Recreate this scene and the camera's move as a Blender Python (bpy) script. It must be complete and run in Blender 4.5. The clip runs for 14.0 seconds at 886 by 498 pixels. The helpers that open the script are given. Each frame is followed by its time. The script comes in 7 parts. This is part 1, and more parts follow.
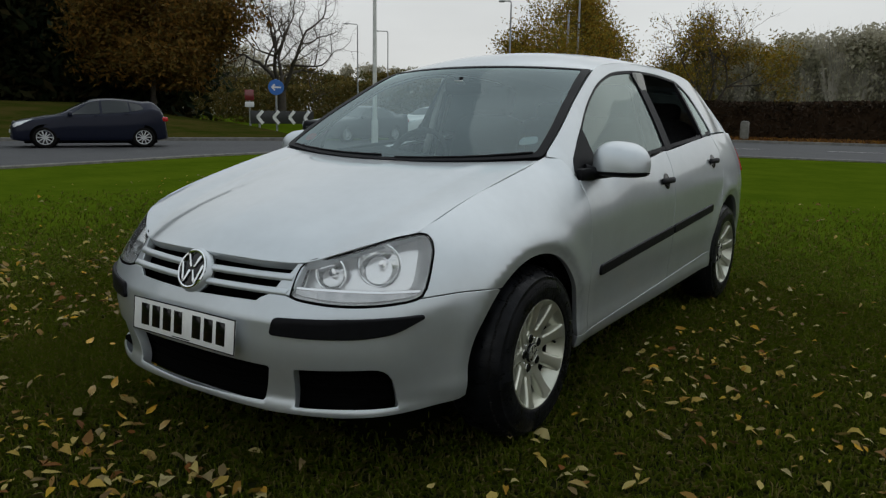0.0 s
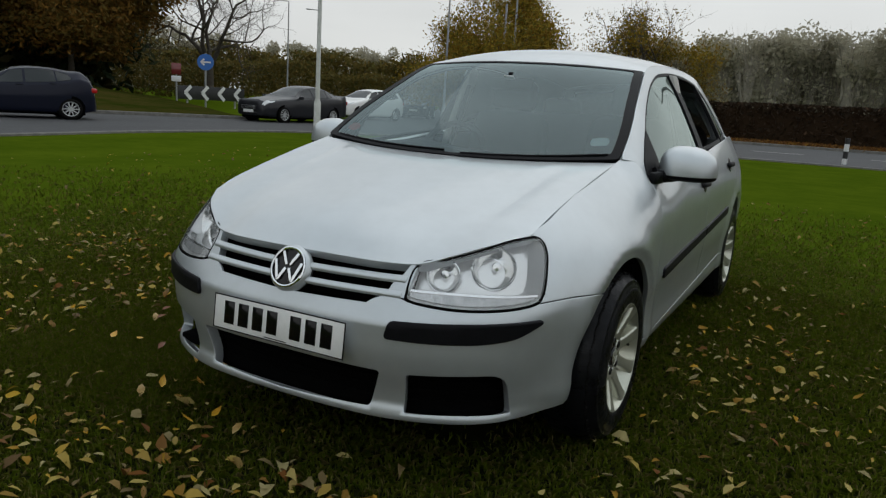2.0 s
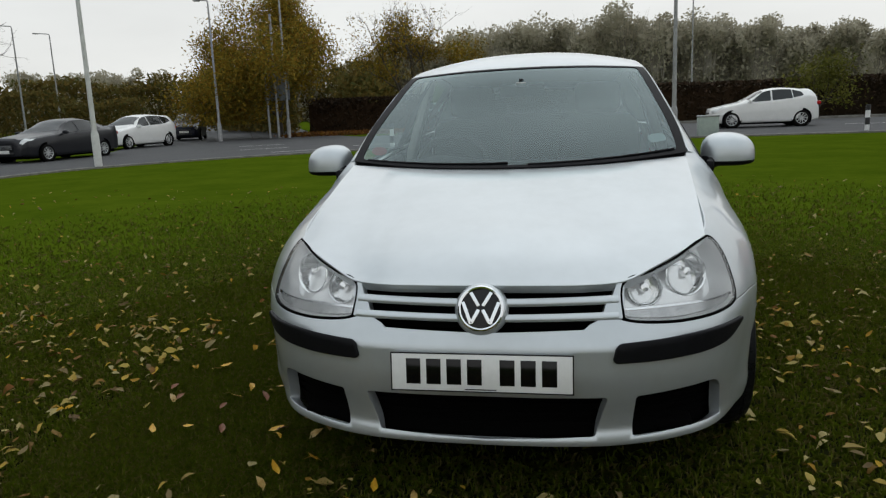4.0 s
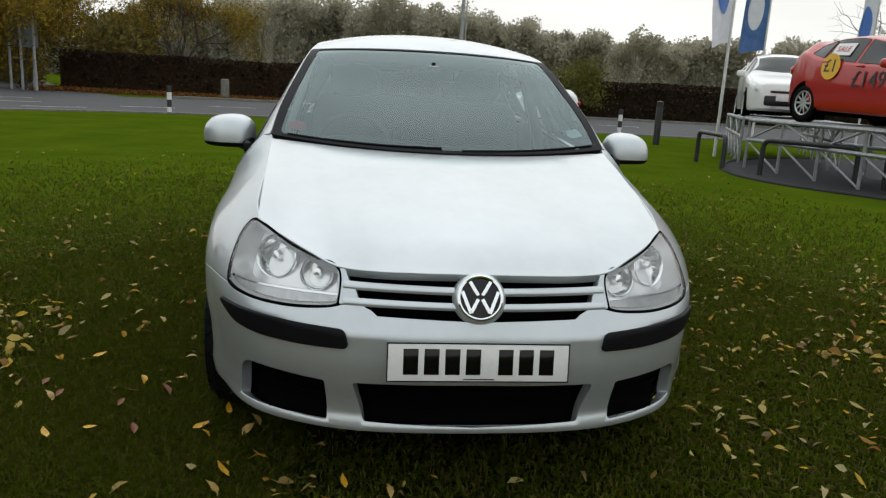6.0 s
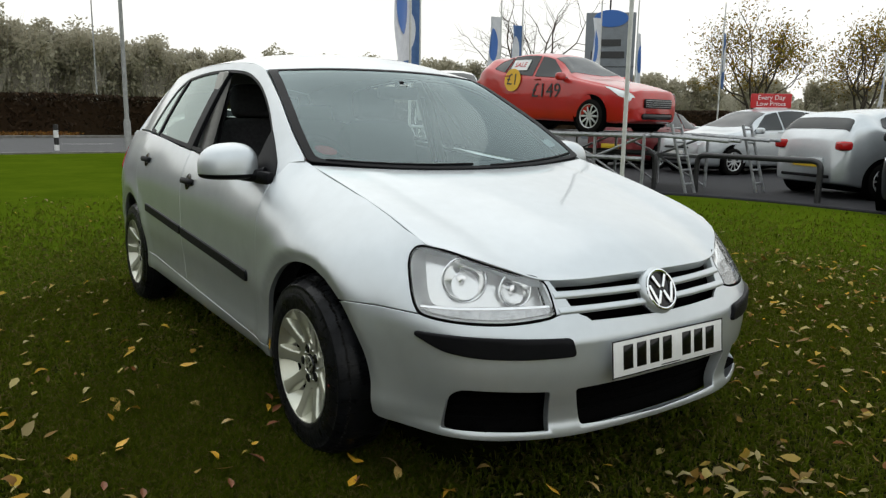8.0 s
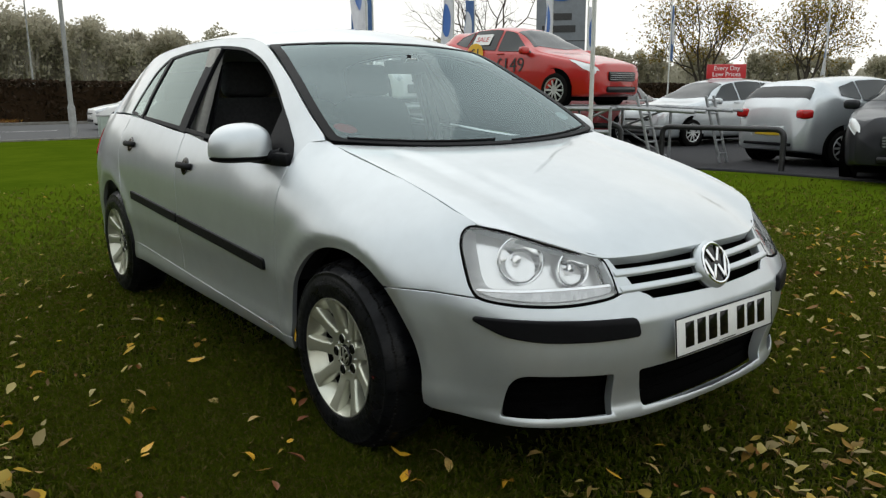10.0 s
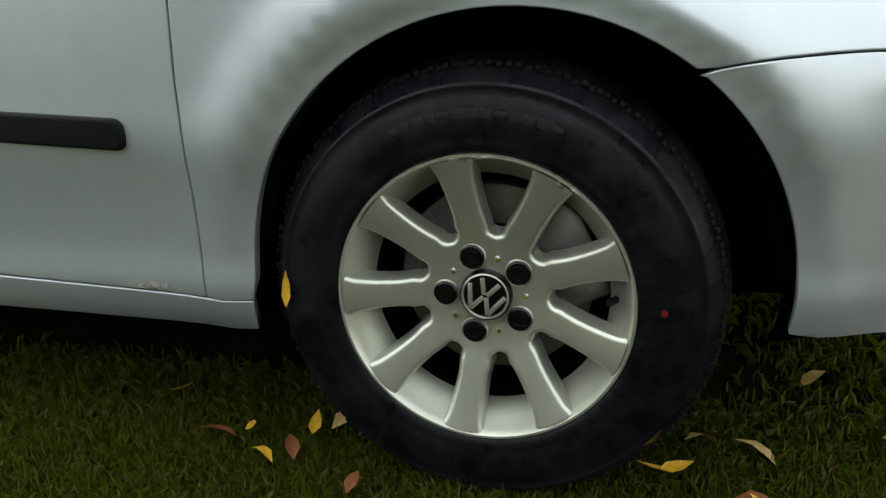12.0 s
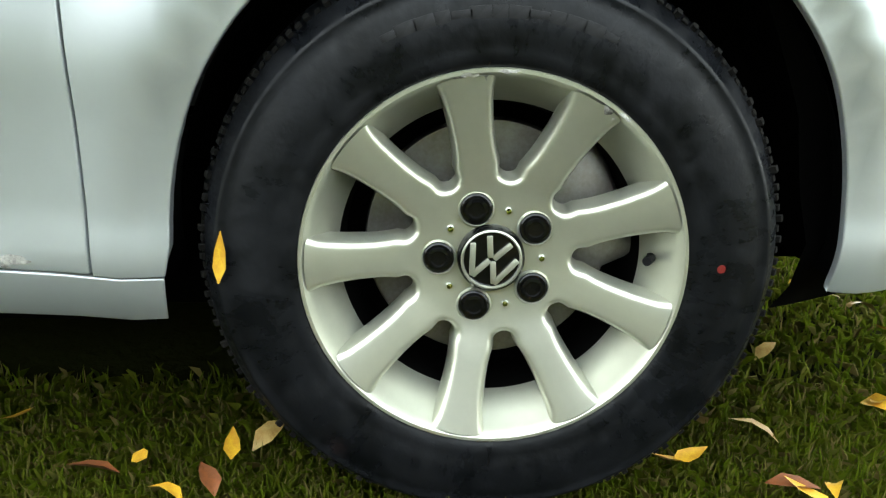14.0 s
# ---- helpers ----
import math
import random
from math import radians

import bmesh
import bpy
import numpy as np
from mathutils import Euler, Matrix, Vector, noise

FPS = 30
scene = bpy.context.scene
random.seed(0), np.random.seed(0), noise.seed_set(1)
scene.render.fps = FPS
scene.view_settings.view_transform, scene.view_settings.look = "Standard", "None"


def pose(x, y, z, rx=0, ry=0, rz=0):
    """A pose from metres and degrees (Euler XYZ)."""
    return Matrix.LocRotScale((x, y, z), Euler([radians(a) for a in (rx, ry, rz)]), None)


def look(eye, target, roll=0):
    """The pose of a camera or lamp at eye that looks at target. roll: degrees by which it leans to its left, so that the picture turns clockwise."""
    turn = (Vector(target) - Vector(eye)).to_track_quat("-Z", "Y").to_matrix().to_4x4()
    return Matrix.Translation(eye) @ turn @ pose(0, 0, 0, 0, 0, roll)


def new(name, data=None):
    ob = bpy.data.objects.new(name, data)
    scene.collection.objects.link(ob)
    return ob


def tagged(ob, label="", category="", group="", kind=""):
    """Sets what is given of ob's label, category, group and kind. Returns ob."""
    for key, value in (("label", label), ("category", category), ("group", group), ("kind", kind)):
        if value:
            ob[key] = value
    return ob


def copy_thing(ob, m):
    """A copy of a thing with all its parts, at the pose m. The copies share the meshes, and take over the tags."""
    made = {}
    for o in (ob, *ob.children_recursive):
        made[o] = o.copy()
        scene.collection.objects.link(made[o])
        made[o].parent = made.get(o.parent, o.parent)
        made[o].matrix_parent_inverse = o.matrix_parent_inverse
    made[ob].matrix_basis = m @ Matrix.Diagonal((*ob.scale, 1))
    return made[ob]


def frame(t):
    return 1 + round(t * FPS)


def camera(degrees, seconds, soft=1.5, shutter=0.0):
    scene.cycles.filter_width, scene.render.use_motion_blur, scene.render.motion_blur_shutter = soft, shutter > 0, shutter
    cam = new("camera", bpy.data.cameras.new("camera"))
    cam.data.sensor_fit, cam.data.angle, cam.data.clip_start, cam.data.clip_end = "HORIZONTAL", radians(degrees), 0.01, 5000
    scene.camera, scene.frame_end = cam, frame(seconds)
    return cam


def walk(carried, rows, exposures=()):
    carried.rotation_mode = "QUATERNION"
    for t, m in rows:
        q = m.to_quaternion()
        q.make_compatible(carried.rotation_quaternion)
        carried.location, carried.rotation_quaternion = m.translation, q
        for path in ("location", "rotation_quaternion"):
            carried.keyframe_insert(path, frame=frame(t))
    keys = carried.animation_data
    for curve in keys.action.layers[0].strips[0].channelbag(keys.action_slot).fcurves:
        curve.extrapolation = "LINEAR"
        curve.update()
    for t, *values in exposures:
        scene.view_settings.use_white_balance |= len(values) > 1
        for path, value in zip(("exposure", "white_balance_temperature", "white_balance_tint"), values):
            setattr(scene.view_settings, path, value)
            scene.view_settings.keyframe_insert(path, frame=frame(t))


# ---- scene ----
cam = camera(61.8, 14.0, soft=1.3)
PATH = [
    (0, (2.015, -2.303, 1.154), (0.902, -0.681, 0.794), 0.9),
    (0.5, (2.007, -2.299, 1.153), (0.892, -0.678, 0.795), 0.9),
    (1, (1.978, -2.306, 1.158), (0.871, -0.684, 0.78), 0.9),
    (1.5, (1.831, -2.392, 1.168), (0.77, -0.728, 0.844), 3.0),
    (2, (1.482, -2.562, 1.176), (0.553, -0.834, 0.784), 3.5),
    (2.5, (1.094, -2.671, 1.187), (0.201, -0.929, 0.779), 2.8),
    (3, (0.726, -2.822, 1.225), (0.162, -0.948, 0.813), 2.4),
    (3.2, (0.578, -2.841, 1.219), (0.082, -0.938, 0.852), 0.6),
    (5.5, (-0.001, -2.819, 1.199), (-0.033, -0.865, 0.773), 1.6),
    (6, (-0.375, -2.802, 1.218), (-0.121, -0.865, 0.792), 3.2),
    (6.5, (-0.805, -2.673, 1.204), (-0.532, -0.749, 0.732), 1.2),
    (7, (-1.248, -2.567, 1.204), (-0.449, -0.788, 0.76), 4.3),
    (7.5, (-1.643, -2.4, 1.171), (-0.723, -0.683, 0.719), 0.3),
    (7.7, (-1.772, -2.348, 1.165), (-0.698, -0.696, 0.82), 1.7),
    (10, (-2.014, -2.03, 1.145), (-0.803, -0.491, 0.741), -0.4),
    (10.5, (-2.017, -1.653, 1.017), (-0.679, -0.267, 0.479), 2.2),
    (11, (-1.955, -1.125, 0.906), (-0.496, 0.173, 0.477), 0.5),
    (11.5, (-1.857, -0.64, 0.818), (-0.203, 0.388, 0.359), -1.5),
    (12, (-1.747, -0.199, 0.668), (0.092, 0.315, 0.072), -2.8),
    (12.5, (-1.627, -0.015, 0.588), (0.247, 0.114, -0.1), -0.3),
    (13, (-1.591, 0.042, 0.543), (0.341, 0.053, 0.025), 0.6),
    (13.5, (-1.59, 0.044, 0.544), (0.331, 0.047, -0.013), 0.5),
    (14, (-1.582, 0.067, 0.541), (0.334, 0.027, -0.029), 0.9),
]
walk(cam, [(t, look(eye, target, roll)) for t, eye, target, roll in PATH], exposures=[
    (0, 0.15, 6500, 10), (2.5, 0.28, 6520, 10), (5.5, 0.62, 6680, 10.5), (7.5, 0.85, 6780, 10), (10, 0.85, 6780, 10), (11, 0.85, 6600, 11.5), (11.5, 0.9, 6580, 10), (12, 1.5, 6550, 8), (12.6, 2.4, 6500, 5), (14, 2.85, 6500, 3)])

# ---- world and sun ----
world = bpy.data.worlds.new("overcast")
scene.world = world
world.use_nodes = True
wn, wl = world.node_tree.nodes, world.node_tree.links
SUN_ELEV, SUN_AZ = radians(55), radians(8)
sky = wn.new("ShaderNodeTexSky")
sky.sky_type, sky.sun_disc = "NISHITA", False
sky.sun_elevation, sky.sun_rotation = SUN_ELEV, SUN_AZ
sky.air_density, sky.dust_density, sky.ozone_density = 1.0, 1.5, 1.0
wash = wn.new("ShaderNodeHueSaturation")
wash.inputs["Saturation"].default_value = 0.12
wcoord = wn.new("ShaderNodeTexCoord")
wmap = wn.new("ShaderNodeMapping")
wmap.inputs["Scale"].default_value = (1.2, 1.2, 4.0)
wnoise = wn.new("ShaderNodeTexNoise")
wnoise.inputs["Scale"].default_value, wnoise.inputs["Detail"].default_value = 2.2, 5
wramp = wn.new("ShaderNodeMapRange")
wramp.inputs["To Min"].default_value, wramp.inputs["To Max"].default_value = 0.82, 1.18
wmul = wn.new("ShaderNodeMix")
wmul.data_type, wmul.blend_type = "RGBA", "MULTIPLY"
wmul.inputs["Factor"].default_value = 1.0
wl.new(wcoord.outputs["Generated"], wmap.inputs["Vector"])
wl.new(wmap.outputs["Vector"], wnoise.inputs["Vector"])
wl.new(wnoise.outputs["Fac"], wramp.inputs["Value"])
wl.new(sky.outputs["Color"], wash.inputs["Color"])
wgrey = wn.new("ShaderNodeMix")
wgrey.data_type = "RGBA"
wgrey.inputs["Factor"].default_value = 0.90
wgrey.inputs["B"].default_value = (5.0, 5.35, 5.6, 1)
wl.new(wash.outputs["Color"], wgrey.inputs["A"])
wl.new(wgrey.outputs["Result"], wmul.inputs["A"])
wl.new(wramp.outputs["Result"], wmul.inputs["B"])
# an overcast dome: brighter and cooler overhead than at the horizon
wsep = wn.new("ShaderNodeSeparateXYZ")
wlift = wn.new("ShaderNodeMapRange")
wlift.inputs["From Min"].default_value, wlift.inputs["From Max"].default_value = 0.05, 0.8
wtone = wn.new("ShaderNodeMix")
wtone.data_type = "RGBA"
wtone.inputs["A"].default_value, wtone.inputs["B"].default_value = (0.97, 0.935, 0.885, 1), (1.05, 1.09, 1.115, 1)
wdome = wn.new("ShaderNodeMix")
wdome.data_type, wdome.blend_type = "RGBA", "MULTIPLY"
wdome.inputs["Factor"].default_value = 1.0
wl.new(wcoord.outputs["Generated"], wsep.inputs["Vector"])
wl.new(wsep.outputs["Z"], wlift.inputs["Value"])
wl.new(wmul.outputs["Result"], wdome.inputs["A"])
wl.new(wlift.outputs["Result"], wtone.inputs["Factor"])
wl.new(wtone.outputs["Result"], wdome.inputs["B"])
wl.new(wdome.outputs["Result"], wn["Background"].inputs["Color"])
wn["Background"].inputs["Strength"].default_value = 0.12

sun_data = bpy.data.lights.new("sun", "SUN")
sun_data.energy, sun_data.angle, sun_data.color = 0.25, radians(70), (1.0, 0.97, 0.93)
sun = new("sun", sun_data)
sun_dir = Vector((math.sin(SUN_AZ) * math.cos(SUN_ELEV), math.cos(SUN_AZ) * math.cos(SUN_ELEV), math.sin(SUN_ELEV)))
sun.matrix_world = look(sun_dir * 80, (0, 0, 0))


# ---- materials ----
def material(name, base, rough=0.6, metal=0.0, spec=0.5):
    m = bpy.data.materials.new(name)
    m.use_nodes = True
    b = m.node_tree.nodes["Principled BSDF"]
    b.inputs["Base Color"].default_value = (*base, 1)
    b.inputs["Roughness"].default_value = rough
    b.inputs["Metallic"].default_value = metal
    b.inputs["Specular IOR Level"].default_value = spec
    return m


def node(m, kind, **values):
    n = m.node_tree.nodes.new(kind)
    for key, value in values.items():
        n.inputs[key.replace("_", " ")].default_value = value
    return n


def link(m, a, b):
    m.node_tree.links.new(a, b)


def textured(name, c1, c2, scale=20, rough=0.6, metal=0.0, detail=6, bump=0.0, bump_scale=200, bump_dist=0.002, stretch=(1, 1, 1), rough_var=0.0, low=0.35, high=0.65, space="Object", spec=0.5):
    """Two colours mixed by noise at two scales, with fine relief."""
    m = material(name, c1, rough, metal, spec)
    b = m.node_tree.nodes["Principled BSDF"]
    co = node(m, "ShaderNodeTexCoord")
    mp = node(m, "ShaderNodeMapping", Scale=stretch)
    link(m, co.outputs[space], mp.inputs["Vector"])
    n1 = node(m, "ShaderNodeTexNoise", Scale=scale, Detail=detail, Roughness=0.65)
    n2 = node(m, "ShaderNodeTexNoise", Scale=scale * 7.3, Detail=4)
    link(m, mp.outputs["Vector"], n1.inputs["Vector"])
    link(m, mp.outputs["Vector"], n2.inputs["Vector"])
    add = node(m, "ShaderNodeMath")
    add.operation = "MULTIPLY_ADD"
    add.inputs[1].default_value = 0.35
    link(m, n2.outputs["Fac"], add.inputs[0])
    link(m, n1.outputs["Fac"], add.inputs[2])
    mr = node(m, "ShaderNodeMapRange", From_Min=low + 0.175, From_Max=high + 0.175)
    link(m, add.outputs[0], mr.inputs["Value"])
    mix = node(m, "ShaderNodeMix")
    mix.data_type = "RGBA"
    mix.inputs["A"].default_value, mix.inputs["B"].default_value = (*c1, 1), (*c2, 1)
    link(m, mr.outputs["Result"], mix.inputs["Factor"])
    link(m, mix.outputs["Result"], b.inputs["Base Color"])
    if rough_var:
        rr = node(m, "ShaderNodeMapRange", To_Min=rough - rough_var, To_Max=rough + rough_var)
        link(m, n1.outputs["Fac"], rr.inputs["Value"])
        link(m, rr.outputs["Result"], b.inputs["Roughness"])
    if bump:
        n3 = node(m, "ShaderNodeTexNoise", Scale=bump_scale, Detail=5)
        link(m, mp.outputs["Vector"], n3.inputs["Vector"])
        bp = node(m, "ShaderNodeBump", Strength=bump, Distance=bump_dist)
        link(m, n3.outputs["Fac"], bp.inputs["Height"])
        link(m, bp.outputs["Normal"], b.inputs["Normal"])
    return m


def clear(name, tint=(1, 1, 1), rough=0.0, alpha=0.12, sheen=1.0, haze=0.0, gloss=(1, 1, 1)):
    """Thin pane: mostly see-through, with a mirror-like sheen by Fresnel."""
    m = bpy.data.materials.new(name)
    m.use_nodes = True
    nt = m.node_tree
    nt.nodes.remove(nt.nodes["Principled BSDF"])
    out = nt.nodes["Material Output"]
    tr = node(m, "ShaderNodeBsdfTransparent")
    tr.inputs["Color"].default_value = (*tint, 1)
    gl = node(m, "ShaderNodeBsdfGlossy", Roughness=rough, Color=(*gloss, 1))
    fr = node(m, "ShaderNodeFresnel", IOR=1.52)
    ad = node(m, "ShaderNodeMath")
    ad.operation, ad.use_clamp = "MULTIPLY_ADD", True
    ad.inputs[1].default_value, ad.inputs[2].default_value = sheen, alpha
    link(m, fr.outputs["Fac"], ad.inputs[0])
    mx = node(m, "ShaderNodeMixShader")
    link(m, ad.outputs[0], mx.inputs["Fac"])
    link(m, tr.outputs["BSDF"], mx.inputs[1])
    link(m, gl.outputs["BSDF"], mx.inputs[2])
    last = mx
    if haze:
        df = node(m, "ShaderNodeBsdfDiffuse", Color=(0.85, 0.86, 0.85, 1))
        last = node(m, "ShaderNodeMixShader", Fac=haze)
        link(m, mx.outputs["Shader"], last.inputs[1])
        link(m, df.outputs["BSDF"], last.inputs[2])
    link(m, last.outputs["Shader"], out.inputs["Surface"])
    return m


def car_paint(name, base, metal=0.78, rough=0.34, coat=0.8):
    m = textured(name, base, tuple(c * 0.93 for c in base), scale=3, rough=rough, metal=metal, bump=0.02, bump_scale=2500, bump_dist=0.0004, rough_var=0.05)
    b = m.node_tree.nodes["Principled BSDF"]
    b.inputs["Coat Weight"].default_value = coat
    b.inputs["Coat Roughness"].default_value = 0.045
    return m


M_SILVER = car_paint("silver_metallic_paint", (0.535, 0.570, 0.590), metal=0.70, rough=0.39)
M_RED = car_paint("red_paint", (0.44, 0.010, 0.007), metal=0.1)
M_WHITE = car_paint("white_paint", (0.78, 0.78, 0.76), metal=0.0)
M_DARKCAR = car_paint("charcoal_paint", (0.014, 0.015, 0.019), metal=0.3, coat=0.25)
M_MAROON = car_paint("dark_red_paint", (0.16, 0.012, 0.014), metal=0.2)
M_BLUECAR = car_paint("navy_paint", (0.006, 0.008, 0.020), metal=0.2, coat=0.18)
M_BLUECAR.node_tree.nodes["Principled BSDF"].inputs["Specular IOR Level"].default_value = 0.2
M_TRIM = textured("black_plastic", (0.004, 0.004, 0.005), (0.006, 0.006, 0.0075), scale=30, rough=0.5, spec=0.12, bump=0.15, bump_scale=900)
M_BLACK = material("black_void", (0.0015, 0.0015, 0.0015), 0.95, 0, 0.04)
M_GLOSSBLACK = material("gloss_black", (0.003, 0.003, 0.0035), 0.12, 0, 0.35)


def tyre_rubber():
    """Black rubber with damp, dusty streaks that run outwards from the rim."""
    m = textured("tyre_rubber", (0.0020, 0.0023, 0.0029), (0.0066, 0.0071, 0.0088), scale=16, low=0.36, high=0.64, rough=0.5, spec=0.16, bump=0.4, bump_scale=160, bump_dist=0.001)
    b = m.node_tree.nodes["Principled BSDF"]
    co = node(m, "ShaderNodeTexCoord")
    sp = node(m, "ShaderNodeSeparateXYZ")
    link(m, co.outputs["Object"], sp.inputs["Vector"])
    an = node(m, "ShaderNodeMath")
    an.operation = "ARCTAN2"
    link(m, sp.outputs["Z"], an.inputs[0])
    link(m, sp.outputs["Y"], an.inputs[1])
    ln = node(m, "ShaderNodeVectorMath")
    ln.operation = "LENGTH"
    link(m, co.outputs["Object"], ln.inputs[0])
    cb = node(m, "ShaderNodeCombineXYZ")
    link(m, an.outputs[0], cb.inputs["X"])
    link(m, ln.outputs["Value"], cb.inputs["Y"])
    mp = node(m, "ShaderNodeMapping", Scale=(11, 22, 1))
    link(m, cb.outputs["Vector"], mp.inputs["Vector"])
    streak = node(m, "ShaderNodeTexNoise", Scale=1.0, Detail=4, Roughness=0.7)
    link(m, mp.outputs["Vector"], streak.inputs["Vector"])
    patch = node(m, "ShaderNodeTexNoise", Scale=9.0, Detail=3)
    link(m, co.outputs["Object"], patch.inputs["Vector"])
    both = node(m, "ShaderNodeMath")
    both.operation = "MULTIPLY_ADD"
    both.inputs[1].default_value = 0.8
    link(m, patch.outputs["Fac"], both.inputs[0])
    link(m, streak.outputs["Fac"], both.inputs[2])
    wet = node(m, "ShaderNodeMapRange", From_Min=0.80, From_Max=1.05, To_Min=0.26, To_Max=0.62)
    link(m, both.outputs[0], wet.inputs["Value"])
    link(m, wet.outputs["Result"], b.inputs["Roughness"])
    return m


M_RUBBER = tyre_rubber()
M_TYREMARK = textured("raised_rubber", (0.010, 0.010, 0.011), (0.018, 0.018, 0.020), scale=60, rough=0.6, spec=0.2)
M_TREAD = textured("tyre_tread", (0.004, 0.004, 0.004), (0.010, 0.009, 0.008), scale=25, rough=0.9, spec=0.1, bump=0.5, bump_scale=120)
M_ALLOY = textured("alloy_silver", (0.54, 0.545, 0.46), (0.48, 0.485, 0.41), scale=8, rough=0.30, metal=0.75, rough_var=0.04)
M_CHROME = material("chrome", (0.85, 0.86, 0.87), 0.08, 1.0)
M_REFLECTOR = material("lamp_reflector", (0.93, 0.94, 0.94), 0.09, 0.95)
M_BEZEL = material("lamp_bezel", (0.93, 0.94, 0.94), 0.18, 0.5)
M_LENS = clear("lamp_lens", (0.98, 0.98, 0.98), 0.02, 0.02, haze=0.055)
M_RIBLENS = textured("ribbed_lens", (0.62, 0.63, 0.63), (0.40, 0.41, 0.42), scale=8, rough=0.15, metal=0.5, stretch=(10, 10, 0.5))
M_GLASS = clear("windscreen_glass", (0.50, 0.60, 0.60), 0.0, 0.04, 1.1, gloss=(0.80, 0.96, 0.98))
M_SIDEGLASS = clear("side_glass", (0.50, 0.58, 0.55), 0.0, 0.08, 1.15, gloss=(0.82, 0.94, 0.90))
M_FABRIC = textured("seat_fabric", (0.022, 0.022, 0.024), (0.040, 0.040, 0.043), scale=60, rough=0.95, bump=0.3, bump_scale=700)
M_DASH = textured("dashboard_plastic", (0.020, 0.020, 0.022), (0.030, 0.030, 0.032), scale=40, rough=0.7, bump=0.2, bump_scale=500)
M_HEADLINER = textured("headliner_cloth", (0.42, 0.41, 0.38), (0.36, 0.35, 0.33), scale=50, rough=0.95)
M_PLATE = textured("plate_white", (0.74, 0.74, 0.72), (0.66, 0.66, 0.64), scale=6, rough=0.3)
M_PAPER = material("paper_white", (0.75, 0.77, 0.76), 0.6)
M_STICKER = material("red_sticker", (0.55, 0.05, 0.04), 0.5)
M_DISC = textured("brake_disc_steel", (0.34, 0.33, 0.31), (0.24, 0.22, 0.20), scale=30, rough=0.42, metal=0.75, stretch=(1, 1, 1))
M_SCUFF = textured("scuffed_bare_alloy", (0.62, 0.61, 0.58), (0.12, 0.11, 0.10), scale=90, rough=0.6, metal=0.5)

# ---- mesh helpers ----
def mesh_obj(name, verts, faces, mat, smooth=True):
    me = bpy.data.meshes.new(name)
    me.from_pydata([tuple(v) for v in verts], [], faces)
    me.materials.append(mat)
    if smooth:
        me.polygons.foreach_set("use_smooth", [True] * len(me.polygons))
    return new(name, me)


def thing(name, label, category, m=Matrix(), group="", kind=""):
    ob = tagged(new(name), label, category, group, kind)
    ob.empty_display_size = 0.2
    ob.matrix_world = m
    return ob


def under(ob, parent, label=""):
    ob.parent = parent
    return tagged(ob, label)


def bm_part(name, bm, mat, parent, label="", smooth=40):
    """Links a bmesh as one part under its thing; edges sharper than smooth degrees stay sharp."""
    me = bpy.data.meshes.new(name)
    bm.normal_update()
    if smooth:
        for e in bm.edges:
            if len(e.link_faces) == 2 and e.calc_face_angle(0) > radians(smooth):
                e.smooth = False
        for f in bm.faces:
            f.smooth = True
    bm.to_mesh(me)
    bm.free()
    for one in mat if isinstance(mat, (list, tuple)) else [mat]:
        me.materials.append(one)
    ob = new(name, me)
    if parent:
        ob.parent = parent
    return tagged(ob, label)


def spline(points, t):
    """A smooth monotone-friendly curve through points of (key, values...): the values at key t."""
    ks = [p[0] for p in points]
    if t <= ks[0]:
        return points[0][1:]
    if t >= ks[-1]:
        return points[-1][1:]
    i = max(k for k in range(len(ks) - 1) if ks[k] <= t)
    h = ks[i + 1] - ks[i]
    f = (t - ks[i]) / h
    out = []
    for c in range(1, len(points[0])):
        p0, p1 = points[i][c], points[i + 1][c]
        d = (p1 - p0) / h

        def slope(k):
            if k <= 0 or k >= len(ks) - 1:
                j = 0 if k <= 0 else len(ks) - 2
                return (points[j + 1][c] - points[j][c]) / (ks[j + 1] - ks[j])
            a = (points[k][c] - points[k - 1][c]) / (ks[k] - ks[k - 1])
            b = (points[k + 1][c] - points[k][c]) / (ks[k + 1] - ks[k])
            return (a * (ks[k + 1] - ks[k]) + b * (ks[k] - ks[k - 1])) / (ks[k + 1] - ks[k - 1])
        m0, m1 = slope(i), slope(i + 1)
        out.append((2 * f ** 3 - 3 * f * f + 1) * p0 + (f ** 3 - 2 * f * f + f) * h * m0 + (3 * f * f - 2 * f ** 3) * p1 + (f ** 3 - f * f) * h * m1)
    return tuple(out)


def rounded(points, r=0.01, n=4):
    """Rounds the corners of a closed outline; a point may carry its own radius as third value."""
    out = []
    for i, p in enumerate(points):
        rr = p[2] if len(p) > 2 else r
        a, b, c = (Vector(points[k % len(points)][:2]) for k in (i - 1, i, i + 1))
        rr = min(rr, (a - b).length * 0.45, (c - b).length * 0.45)
        if rr < 1e-5:
            out.append(tuple(b))
            continue
        s, e = b + (a - b).normalized() * rr, b + (c - b).normalized() * rr
        for k in range(n + 1):
            f = k / n
            out.append(tuple(s * (1 - f) ** 2 + b * 2 * f * (1 - f) + e * f * f))
    return out


